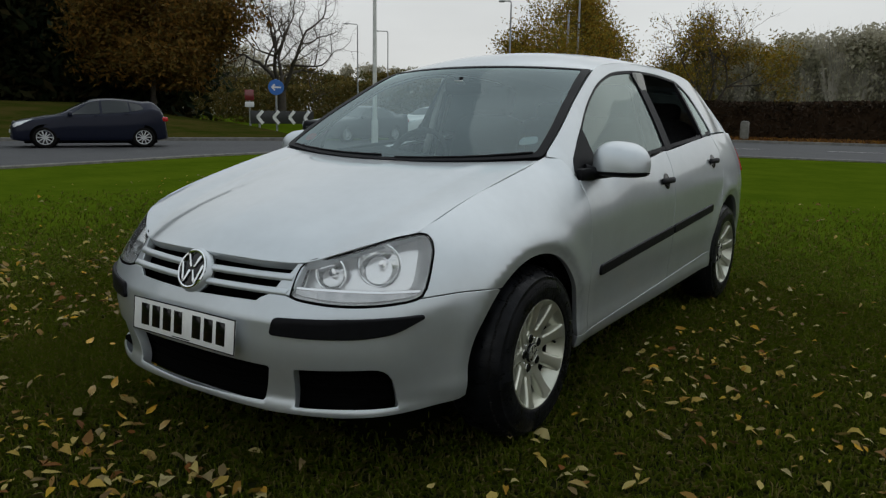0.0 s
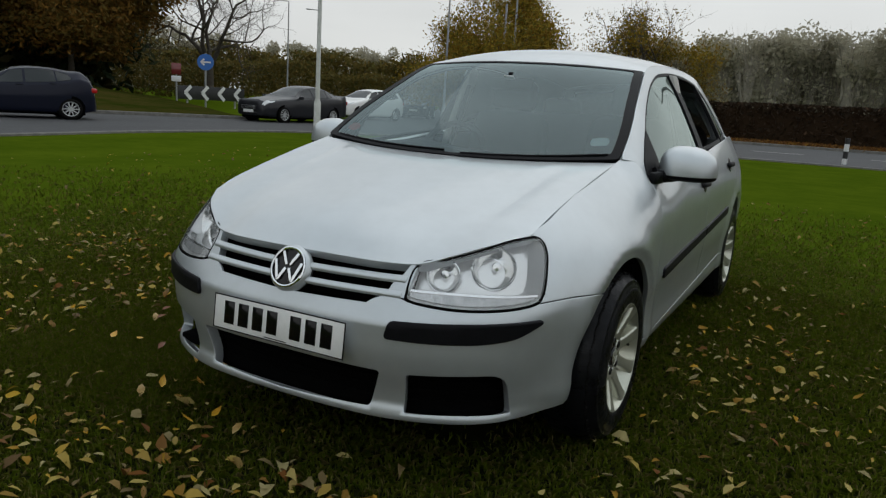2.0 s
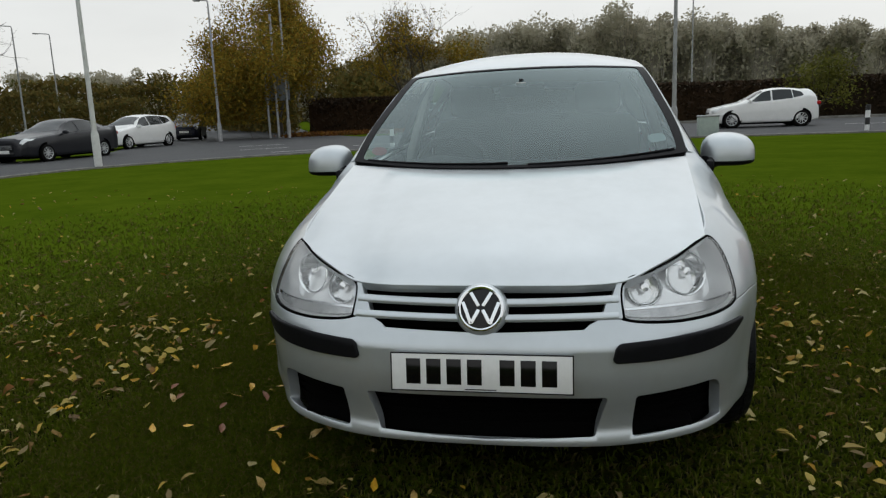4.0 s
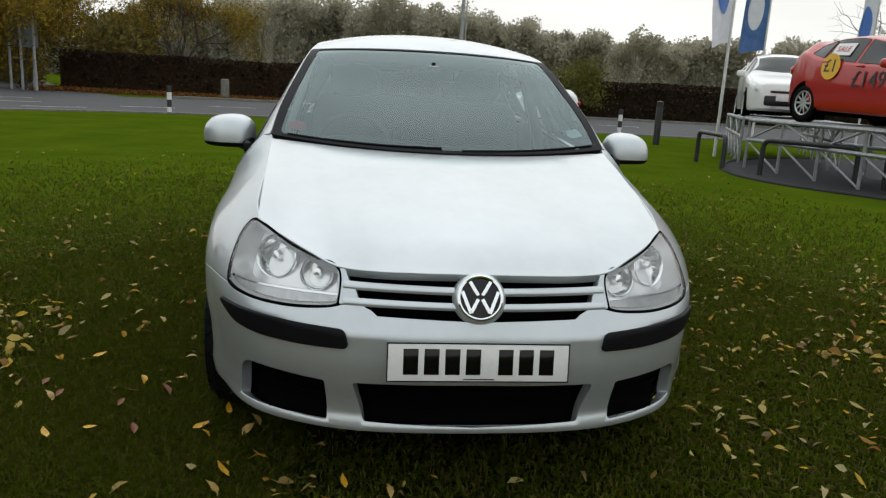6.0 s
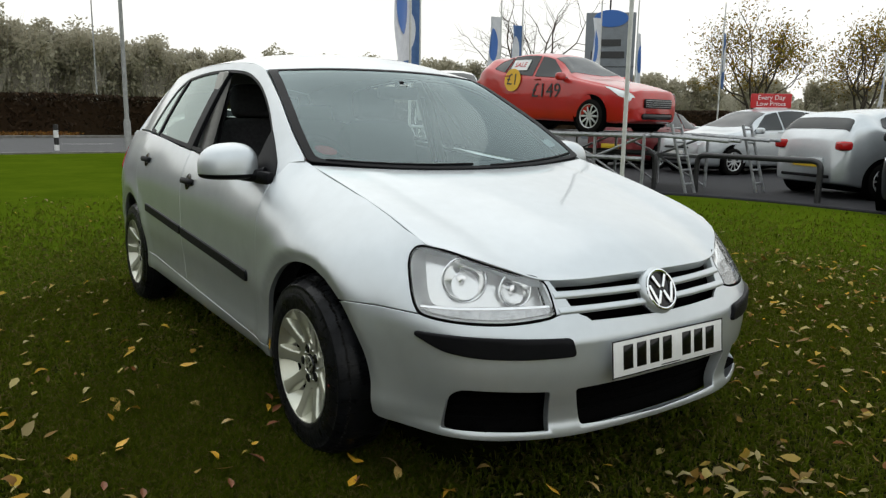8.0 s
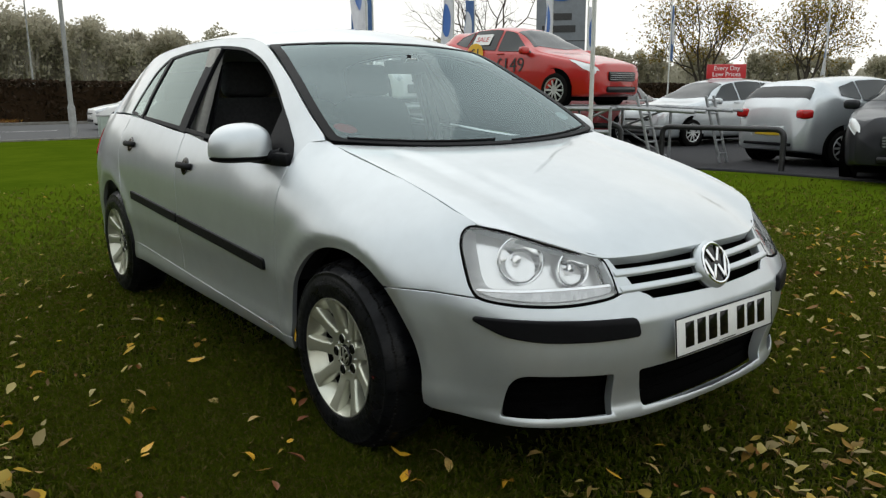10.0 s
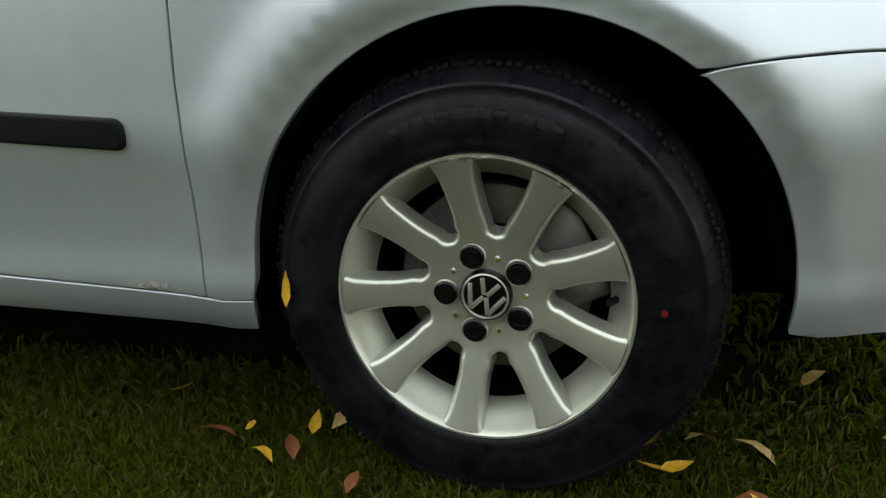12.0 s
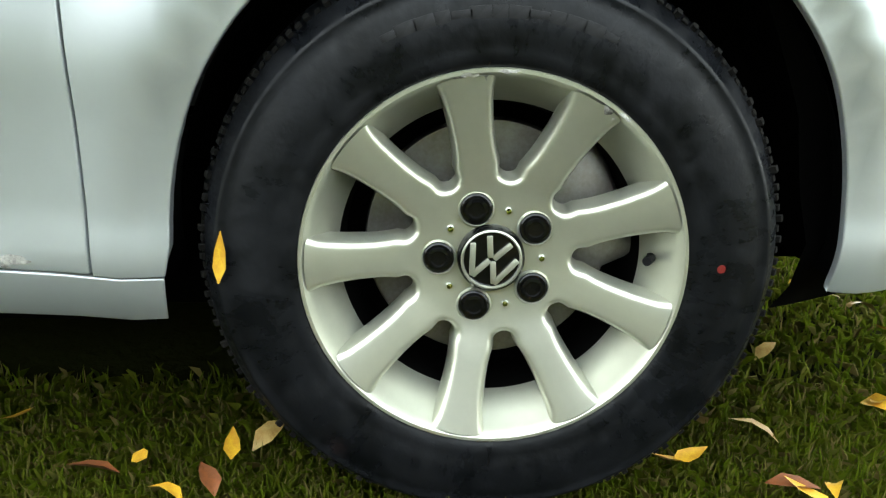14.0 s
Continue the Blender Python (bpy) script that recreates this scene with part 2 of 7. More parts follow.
def clip_half(poly, axis, value, sign):
    out = []
    for i, p in enumerate(poly):
        q = poly[i - 1]
        dp, dq = (p[axis] - value) * sign, (q[axis] - value) * sign
        if (dp >= 0) != (dq >= 0):
            f = dq / (dq - dp)
            x = [q[0] + (p[0] - q[0]) * f, q[1] + (p[1] - q[1]) * f]
            x[axis] = value
            out.append(tuple(x))
        if dp >= 0:
            out.append(p)
    return out


def sheet(name, polys, lift, step, mat, parent, depth=0.02, label="", thick_out=0.0, edge=0.0025, deep=None):
    """A curved panel: outlines in a chart (u, v), laid in small cells on the surface lift(u, v) -> place; its rim turns inwards by depth, with a soft edge."""
    verts, index, faces = [], {}, []
    lifted = {}

    def vert(p):
        k = (round(p[0], 5), round(p[1], 5))
        if k not in index:
            index[k] = len(verts)
            verts.append(k)
        return index[k]
    for poly in polys:
        u0, u1 = min(p[0] for p in poly), max(p[0] for p in poly)
        for i in range(math.floor(u0 / step[0]), math.ceil(u1 / step[0])):
            col = clip_half(clip_half(poly, 0, i * step[0], 1), 0, (i + 1) * step[0], -1)
            if len(col) < 3:
                continue
            v0, v1 = min(p[1] for p in col), max(p[1] for p in col)
            for j in range(math.floor(v0 / step[1]), math.ceil(v1 / step[1])):
                cell = clip_half(clip_half(col, 1, j * step[1], 1), 1, (j + 1) * step[1], -1)
                ids = []
                for p in cell:
                    k = vert(p)
                    if not ids or ids[-1] != k:
                        ids.append(k)
                if len(ids) > 1 and ids[0] == ids[-1]:
                    ids.pop()
                k = 0
                while len(ids) >= 3 and k < len(ids):
                    if ids[k - 1] == ids[(k + 1) % len(ids)]:
                        del ids[k]
                        del ids[k % len(ids)]
                        k = 0
                    else:
                        k += 1
                if len(ids) >= 3 and len(set(ids)) == len(ids):
                    faces.append(ids)
    pts, nrm = [], []
    for u, v in verts:
        p = Vector(lift(u, v))
        e = 0.002
        du = Vector(lift(u + e, v)) - Vector(lift(u - e, v))
        dv = Vector(lift(u, v + e)) - Vector(lift(u, v - e))
        n = du.cross(dv)
        pts.append(p)
        nrm.append(n.normalized() if n.length > 1e-12 else Vector((0, 0, 1)))
    # orientation: make the cells run the way of the chart
    for f in faces:
        a = sum(verts[f[k - 1]][0] * verts[f[k]][1] - verts[f[k]][0] * verts[f[k - 1]][1] for k in range(len(f)))
        if a < 0:
            f.reverse()
    if thick_out:
        pts = [p + n * thick_out for p, n in zip(pts, nrm)]
    count = {}
    for f in faces:
        for k in range(len(f)):
            a, b = f[k - 1], f[k]
            count[(a, b)] = count.get((a, b), 0) + 1
    seg = np.array([(*poly[k - 1], *poly[k]) for poly in polys for k in range(len(poly))])
    seg_a, seg_d = seg[:, :2], seg[:, 2:] - seg[:, :2]
    seg_l = np.maximum((seg_d ** 2).sum(1), 1e-14)

    def on_outline(p):
        r = np.array(p) - seg_a
        t = np.clip((r * seg_d).sum(1) / seg_l, 0, 1)
        return ((r - seg_d * t[:, None]) ** 2).sum(1).min() < 4e-10
    rim = [(a, b) for (a, b) in count if (b, a) not in count and on_outline(((verts[a][0] + verts[b][0]) / 2, (verts[a][1] + verts[b][1]) / 2))]
    out_v, out_f, out_n = list(pts), list(faces), list(nrm)
    if depth:
        # rim directions in the sheet, so that the edge rolls over before it turns in
        side = {}
        for a, b in rim:
            d = (pts[b] - pts[a])
            if d.length < 1e-9:
                continue
            for k in (a, b):
                o = d.normalized().cross(nrm[k])
                side[k] = side.get(k, Vector()) + o
        low = {}
        for k, o in side.items():
            o = o.normalized() if o.length > 1e-9 else Vector()
            ring = []
            for a, d in ((0.7, 0.3), (1.0, 1.0)):
                ring.append(len(out_v))
                out_v.append(pts[k] + o * edge * a - nrm[k] * edge * d)
                out_n.append((o * a * a + nrm[k] * (1.05 - d)).normalized())
            ring.append(len(out_v))
            out_v.append(pts[k] + o * edge - nrm[k] * (deep(*verts[k]) if deep else depth))
            out_n.append(o if o.length > 0.5 else nrm[k])
            low[k] = ring
        for a, b in rim:
            if a in low and b in low:
                ra, rb = [a] + low[a], [b] + low[b]
                for k in range(3):
                    out_f.append([rb[k], ra[k], ra[k + 1], rb[k + 1]])
    ob = mesh_obj(name, out_v, out_f, mat)
    ob.data.validate()
    ob.data.normals_split_custom_set_from_vertices([tuple(v) for v in out_n])
    ob.parent = parent
    return tagged(ob, label)


def turned(profile, segments=48, axis="X", closed=False, a0=0.0, a1=2 * math.pi):
    """A bmesh of a profile of (radius, along) turned round an axis."""
    bm = bmesh.new()
    full = abs(a1 - a0 - 2 * math.pi) < 1e-6
    rings = []
    for i in range(segments if full else segments + 1):
        a = a0 + (a1 - a0) * i / segments
        c, s = math.cos(a), math.sin(a)
        ring = []
        for r, h in profile:
            p = {"X": (h, r * c, r * s), "Y": (r * c, h, r * s), "Z": (r * c, r * s, h)}[axis]
            ring.append(bm.verts.new(p))
        rings.append(ring)
    for i in range(segments):
        A, B = rings[i], rings[(i + 1) % len(rings)]
        for k in range(len(profile) - (0 if closed else 1)):
            l = (k + 1) % len(profile)
            bm.faces.new((A[k], A[l], B[l], B[k]))
    bmesh.ops.remove_doubles(bm, verts=bm.verts, dist=1e-6)
    bmesh.ops.recalc_face_normals(bm, faces=bm.faces)
    return bm


def box(bm, size, m=Matrix(), bevel=0.0, segments=2):
    made = bmesh.ops.create_cube(bm, size=1, matrix=m @ Matrix.Diagonal((*size, 1)))
    if bevel:
        es = {e for v in made["verts"] for e in v.link_edges}
        bmesh.ops.bevel(bm, geom=list(es), offset=bevel, segments=segments, affect="EDGES", profile=0.5)
    return bm


def boxes(*specs):
    """A bmesh of several bevelled blocks: (size, pose, bevel)."""
    bm = bmesh.new()
    for size, m, b in specs:
        one = box(bmesh.new(), size, m, b)
        tmp = bpy.data.meshes.new("tmp")
        one.to_mesh(tmp)
        one.free()
        bm.from_mesh(tmp)
        bpy.data.meshes.remove(tmp)
    return bm


def tube(points, radius, sides=10, taper=None, cap=True):
    """A bmesh of a round bar along points."""
    bm = bmesh.new()
    pts = [Vector(p) for p in points]
    rings = []
    ref = None
    for i, p in enumerate(pts):
        d = (pts[min(i + 1, len(pts) - 1)] - pts[max(i - 1, 0)]).normalized()
        if ref is None:
            ref = d.orthogonal().normalized()
        ref = (ref - d * ref.dot(d)).normalized()
        other = d.cross(ref)
        r = radius if taper is None else radius + (taper - radius) * i / max(1, len(pts) - 1)
        rings.append([bm.verts.new(p + (ref * math.cos(a) + other * math.sin(a)) * r) for a in (2 * math.pi * k / sides for k in range(sides))])
    for A, B in zip(rings, rings[1:]):
        for k in range(sides):
            bm.faces.new((A[k], A[(k + 1) % sides], B[(k + 1) % sides], B[k]))
    if cap:
        bm.faces.new(list(reversed(rings[0])))
        bm.faces.new(rings[-1])
    return bm


def arc_path(points, r, n=5):
    """A bar's centre line with its corners bent to radius r."""
    out = [Vector(points[0])]
    for a, b, c in zip(points, points[1:], points[2:]):
        a, b, c = Vector(a), Vector(b), Vector(c)
        s, e = b + (a - b).normalized() * r, b + (c - b).normalized() * r
        out += [s * (1 - f) ** 2 + b * 2 * f * (1 - f) + e * f * f for f in (k / n for k in range(n + 1))]
    return out + [Vector(points[-1])]


# ---- the silver hatchback: its surfaces ----
PLAN = [(0, -0.850), (0.20, -0.843), (0.376, -0.818), (0.56, -0.742), (0.673, -0.662), (0.752, -0.555), (0.812, -0.42), (0.850, -0.25), (0.868, -0.05),
        (0.872, 0.3), (0.870, 0.8), (0.872, 1.4), (0.872, 2.0), (0.868, 2.55), (0.842, 2.9), (0.80, 3.1), (0.70, 3.22), (0.5, 3.285), (0.25, 3.31), (0, 3.315)]
_key, PLAN_S = 0.0, []
for _i, (_x, _y) in enumerate(PLAN):
    if _i:
        _key += math.hypot(_x - PLAN[_i - 1][0], _y - PLAN[_i - 1][1])
    PLAN_S.append((_key, _x, _y))
S_MAX = _key
TABLE_N = 1400
_tab = [spline(PLAN_S, S_MAX * i / TABLE_N) for i in range(TABLE_N + 1)]
_tab[0] = (0.0, _tab[0][1])


def plan(s):
    f = min(max(s / S_MAX, 0), 1) * TABLE_N
    i = min(int(f), TABLE_N - 1)
    f -= i
    (x0, y0), (x1, y1) = _tab[i], _tab[i + 1]
    a, b = _tab[max(i - 3, 0)], _tab[min(i + 4, TABLE_N)]
    tx, ty = b[0] - a[0], b[1] - a[1]
    if i < 3:
        tx, ty = 1.0, 0.0
    l = math.hypot(tx, ty)
    return x0 + (x1 - x0) * f, y0 + (y1 - y0) * f, ty / l, -tx / l


def s_plan_y(y):
    return min((i for i in range(TABLE_N) if _tab[i][0] > 0.6 and _tab[i][1] >= y), default=TABLE_N) * S_MAX / TABLE_N


def s_plan_x(x):
    return min(i for i in range(TABLE_N) if _tab[i][0] >= x) * S_MAX / TABLE_N


# upper inward roll of the wall: place along the plan, lower start, top, amount, power
ROLL = [(0.0, 0.53, 0.700, 0.075, 1.0), (s_plan_x(0.40), 0.53, 0.690, 0.100, 1.05), (s_plan_x(0.66), 0.55, 0.784, 0.150, 1.25), (s_plan_y(-0.45), 0.57, 0.800, 0.130, 1.7),
        (s_plan_y(-0.24), 0.61, 0.862, 0.170, 2.1), (s_plan_y(0.0), 0.65, 0.922, 0.195, 2.2), (s_plan_y(0.26), 0.69, 0.981, 0.182, 2.3), (s_plan_y(0.37), 0.70, 1.005, 0.150, 2.3),
        (s_plan_y(0.52), 0.71, 0.930, 0.080, 2.2), (s_plan_y(1.43), 0.74, 0.987, 0.070, 2.0), (s_plan_y(2.21), 0.75, 1.052, 0.085, 2.0), (s_plan_y(2.8), 0.72, 1.06, 0.125, 2.0),
        (s_plan_y(3.15), 0.70, 1.02, 0.09, 1.6), (S_MAX, 0.62, 0.98, 0.10, 1.2)]
LOW_SIDE = [(0.16, 0.10), (0.22, 0.050), (0.26, 0.024), (0.30, 0.012), (0.36, 0.014), (0.44, 0.010), (0.52, 0.0), (0.6, 0.0)]
LOW_FRONT = [(0.16, 0.10), (0.205, 0.045), (0.235, 0.016), (0.25, 0.014), (0.27, 0.024), (0.32, 0.022), (0.37, 0.010), (0.44, 0.0), (0.5, 0.0), (0.6, 0.0)]
S_CORNER0, S_CORNER1 = s_plan_x(0.6), s_plan_y(-0.35)
ARCH_F, ARCH_R, ARCH_RAD = (-0.03, 0.318), (2.575, 0.318), 0.362


def smooth01(t):
    t = min(max(t, 0), 1)
    return t * t * (3 - 2 * t)


def wall(s, z):
    """The car's outer wall: place along its plan from the nose (minus: the other side) and height."""
    side = -1 if s < 0 else 1
    s = abs(s)
    x, y, nx, ny = plan(s)
    k = smooth01((s - S_CORNER0) / (S_CORNER1 - S_CORNER0)) if s < S_MAX * 0.6 else 1
    off = spline(LOW_FRONT, z)[0] * (1 - k) + spline(LOW_SIDE, z)[0] * k
    z0, z1, a, p = spline(ROLL, s)
    t = (z - z0) / (z1 - z0)
    if t > 0:
        off += a * t ** p
    near = smooth01((x - 0.68) / 0.13)
    if near > 0:
        for (cy, cz) in (ARCH_F, ARCH_R):
            d = math.hypot(y - cy, z - cz) - ARCH_RAD
            if d < 0.14:
                off -= near * 0.010 * smooth01((0.14 - d) / 0.10)
                if d < 0.042:
                    off += near * 0.013 * smooth01((0.042 - d) / 0.046)
    return (side * (x - nx * off), y - ny * off, z)


def s_at(z, x=None, y=None):
    """The place along the plan where the wall at height z stands at |x| (front) or y (side)."""
    lo, hi = (0.0, s_plan_y(-0.2)) if x is not None else (s_plan_x(0.55), s_plan_y(3.1))
    for _ in range(36):
        mid = (lo + hi) / 2
        p = wall(mid, z)
        if (p[0] < x if x is not None else p[1] < y):
            lo = mid
        else:
            hi = mid
    return (lo + hi) / 2


def fx(x, z):
    return (s_at(z, x=x), z)


def sy(y, z):
    return (s_at(z, y=y), z)


def mirrored(poly):
    return [(-u, v) for u, v in reversed(poly)]


def line(points, n=8, chart=None):
    """Smoothly fills in a chain of chart points keyed by their order."""
    keyed = [(i, *p) for i, p in enumerate(points)]
    out = [spline(keyed, i / n) for i in range((len(points) - 1) * n + 1)]
    return [chart(*p) for p in out] if chart else out


# rail: edge between roof or windscreen and the side, keyed by its own run: x, y, z
RAIL = [(0.0, 0.700, 0.290, 0.995), (0.12, 0.690, 0.405, 1.065), (0.5, 0.637, 0.70, 1.232), (0.85, 0.585, 0.975, 1.358), (1.05, 0.562, 1.15, 1.398), (1.4, 0.555, 1.50, 1.424), (2.0, 0.552, 2.10, 1.420), (2.5, 0.530, 2.60, 1.388), (2.85, 0.495, 2.93, 1.340)]
MIDLINE = [(0.0, 0.150, 0.960), (0.12, 0.245, 1.020), (0.5, 0.565, 1.200), (0.85, 0.875, 1.378), (1.05, 1.07, 1.446), (1.4, 1.45, 1.490), (2.0, 2.06, 1.488), (2.5, 2.60, 1.450), (2.85, 2.99, 1.398)]
RAIL_Y = [(p[2], p[1], p[3]) for p in RAIL]
BELT = [(0.33, 0.79, 0.915), (0.47, 0.800, 0.917), (1.43, 0.802, 0.987), (2.21, 0.785, 1.052), (2.6, 0.742, 1.062), (3.0, 0.665, 1.06)]


def upper(u, a):
    """Windscreen and roof: run u from the cowl backwards, a from -1 to 1 across."""
    xr, yr, zr = spline(RAIL, u)
    yc, zc = spline(MIDLINE, u)
    k = abs(a) ** 2.2
    return (a * xr, yc + (yr - yc) * k, zc + (zr - zc) * k)


def house(y, z, side):
    """The greenhouse's side: its panel, frames and windows."""
    xb, zb = spline(BELT, y)
    xr, zr = spline(RAIL_Y, y)
    t = (z - zb) / max(zr - zb, 0.02)
    return (side * (xb + (xr - xb) * (t + 0.16 * t * (t - 1) * (1 if t > 0 else 0))), y, z)


HOOD_FRONT = [(0.0, 0.0, -0.782, 0.700), (0.25, 0.17, -0.773, 0.6985), (0.45, 0.303, -0.748, 0.6955), (0.57, 0.382, -0.7135, 0.6945), (0.61, 0.408, -0.7035, 0.6975), (0.72, 0.48, -0.656, 0.7235), (0.86, 0.575, -0.579, 0.7605), (1.0, 0.658, -0.467, 0.7895)]
HOOD_REAR = [(0.0, 0.0, 0.155, 0.955), (0.5, 0.35, 0.180, 0.962), (1.0, 0.690, 0.262, 0.981)]
HOOD_MID = [(0.0, 0.0, -0.782, 0.700), (0.06, 0.0, -0.735, 0.731), (0.2, 0.0, -0.61, 0.788), (0.45, 0.0, -0.375, 0.850), (0.75, 0.0, -0.085, 0.914), (1.0, 0.0, 0.155, 0.955)]
HOOD_SIDE = [(0.0, 0.658, -0.467, 0.7895), (0.3, 0.668, -0.255, 0.858), (0.65, 0.680, 0.005, 0.924), (1.0, 0.690, 0.262, 0.981)]


def hood(a, u):
    k = abs(a)
    F, B, C, S = (Vector(spline(c, t)) for c, t in ((HOOD_FRONT, k), (HOOD_REAR, k), (HOOD_MID, u), (HOOD_SIDE, u)))
    c00, c10, c01, c11 = (Vector(c[i][1:]) for c, i in ((HOOD_FRONT, 0), (HOOD_FRONT, -1), (HOOD_REAR, 0), (HOOD_REAR, -1)))
    p = F * (1 - u) + B * u + C * (1 - k) + S * k - (c00 * (1 - k) * (1 - u) + c10 * k * (1 - u) + c01 * (1 - k) * u + c11 * k * u)
    crease = 0.70 + 0.08 * u
    p.z += 0.010 * smooth01((crease - k) / 0.14) * smooth01(u / 0.15) * smooth01((1.02 - u) / 0.2)
    if a < 0:
        p.x = -p.x
    return p


GAP = 0.0022
car = thing("hatchback_car", "silver five-door hatchback with black bumper strips, parked on grass", "car")

# bonnet
sheet("bonnet", [[(-1 + GAP * 1.2, 0.004), (1 - GAP * 1.2, 0.004), (1 - GAP * 1.2, 0.998), (-1 + GAP * 1.2, 0.998)]], hood, (0.04, 0.04), M_SILVER, car, depth=0.03, label="silver bonnet with soft creases")

# headlamp outline and the lines it shares with bumper and wing
LAMP = [fx(0.400, 0.694), fx(0.48, 0.720), fx(0.575, 0.757), fx(0.64, 0.782), fx(0.668, 0.785), fx(0.690, 0.770), fx(0.711, 0.740), fx(0.728, 0.695), fx(0.741, 0.625), fx(0.730, 0.601), fx(0.68, 0.590), fx(0.57, 0.583), fx(0.47, 0.588), fx(0.41, 0.597), fx(0.396, 0.618)]
LAMP_ROUND = [spline([(k, *p) for k, p in enumerate(LAMP[-2:] + LAMP + LAMP[:3])], 2 + k / 5) for k in range(len(LAMP) * 5)]


def shrunk(poly, d):
    """Moves an outline inwards by d."""
    n, out = len(poly), []
    area = sum(poly[i - 1][0] * poly[i][1] - poly[i][0] * poly[i - 1][1] for i in range(n))
    sg = 1 if area > 0 else -1
    for i in range(n):
        a, b, c = Vector(poly[i - 1]), Vector(poly[i]), Vector(poly[(i + 1) % n])
        t = (b - a).normalized() + (c - b).normalized()
        if t.length < 1e-6:
            t = (b - a)
        t.normalize()
        out.append((b.x - t.y * d * sg, b.y + t.x * d * sg))
    return out


def arch(center, a0, a1, r=ARCH_RAD, n=26):
    """Chart points along a wheel arch; angles in degrees from the rear, upwards."""
    return [sy(center[0] + r * math.cos(radians(a0 + (a1 - a0) * i / n)), center[1] + r * math.sin(radians(a0 + (a1 - a0) * i / n))) for i in range(n + 1)]


# front bumper: two pieces a side that meet in the middle of the outer opening, joined as one skin
O_IN_T, O_IN_B, O_OUT_T, O_OUT_B = fx(0.432, 0.384), fx(0.424, 0.256), fx(0.688, 0.398), fx(0.696, 0.264)
S_CUT = (O_IN_T[0] + O_OUT_T[0]) / 2
opening = rounded([(*O_IN_T, 0.012), (*O_OUT_T, 0.065), (*O_OUT_B, 0.012), (*O_IN_B, 0.010)], n=5)
open_in = [p for p in clip_half(opening, 0, S_CUT, -1)]
open_out = [p for p in clip_half(opening, 0, S_CUT, 1)]


def chain(poly, cut, upwards):
    """The open side of a clipped outline, from one end on the cut to the other."""
    n = len(poly)
    on = [i for i in range(n) if abs(poly[i][0] - cut) < 1e-9]
    for i in on:
        if (i + 1) % n not in on:
            out = [poly[i]]
            k = (i + 1) % n
            while k not in on:
                out.append(poly[k])
                k = (k + 1) % n
            out.append(poly[k])
            if (out[0][1] < out[-1][1]) != upwards:
                out.reverse()
            return out


BASE_Z = 0.236
S_LAMP_OUT = s_plan_x(0.738)
BUMP_LINE = line([(-0.262, 0.592), (-0.33, 0.603), (-0.42, 0.607), (-0.50, 0.605), (wall(*LAMP[9])[1] + 0.008, LAMP[9][1])], 4, sy)
lamp_low = [LAMP[9], LAMP[10], LAMP[11], LAMP[12], LAMP[13]]
lamp_low = line([(p[0], p[1] - 0.004) for p in lamp_low], 5)
GR_LOW = [fx(0.385, 0.600), fx(0.33, 0.601), fx(0.305, 0.590), fx(0.29, 0.578), (0.0, 0.572)]
top_out = [p for p in BUMP_LINE + lamp_low if p[0] > S_CUT]
top_in = [p for p in lamp_low if p[0] <= S_CUT] + GR_LOW
zc = top_out[-1]
zi = top_in[0]
cut_top = (S_CUT, zc[1] + (zi[1] - zc[1]) * (S_CUT - zc[0]) / (zi[0] - zc[0]))
front_arch_low = arch(ARCH_F, 189.5, 131, n=18)
bump_out = chain(open_out, S_CUT, True)
bump_in = chain(open_in, S_CUT, True)
half_out = [(S_CUT, BASE_Z), fx(0.70, 0.246), fx(0.76, 0.255), (sy(-0.386, 0.262)[0], 0.262)] + front_arch_low + top_out + [cut_top] + list(reversed(bump_out))
C_T, C_B = fx(0.358, 0.386), fx(0.322, 0.262)
notch = rounded([(0.0, 0.390), (*C_T, 0.018), (*C_B, 0.014), (0.0, 0.252)], r=0.0, n=5)
half_in = [(S_CUT, BASE_Z)] + bump_in + [cut_top] + top_in + notch + [(0.0, BASE_Z)]
bumper_polys = [clip_half(h, 1, 0.325, sg) for h in (half_out, half_in, mirrored(half_out), mirrored(half_in)) for sg in (1, -1)]
bumper = sheet("front_bumper", bumper_polys, wall, (0.03, 0.0225), M_SILVER, car, depth=0.035, deep=lambda s, z: 0.035 if abs(s) < S_LAMP_OUT and z < 0.5 else 0.010, label="silver bumper with three dark lower openings")

# front wings
shut = line([(-0.478, 0.790), (-0.255, 0.860), (0.005, 0.926), (0.262, 0.983)], 5)
wing_poly = ([sy(0.404, 0.297)] + [sy(0.403, 0.36), sy(0.401, 0.45), sy(0.400, 0.6), sy(0.390, 0.75), sy(0.380, 0.885)] + [sy(0.372, 0.93), sy(0.36, 1.0), sy(0.30, 0.992)] + [sy(y, z - 0.004) for y, z in reversed(shut)]
             + [(p[0] + 0.004, p[1]) for p in LAMP_ROUND[21:41]] + [(p[0], p[1] + 0.007) for p in reversed(BUMP_LINE[1:])] + arch(ARCH_F, 128.5, 1, n=30) + [sy(0.338, 0.294)])
for side in (1, -1):
    poly = wing_poly if side > 0 else mirrored(wing_poly)
    sheet("front_wing", [poly], wall, (0.03, 0.02), M_SILVER, car, depth=0.02)

# doors, sills, rear quarters
def belt_z(y):
    return spline(BELT, y)[1]


def sill_z(y):
    return 0.288 + 0.045 * (y - 0.33)


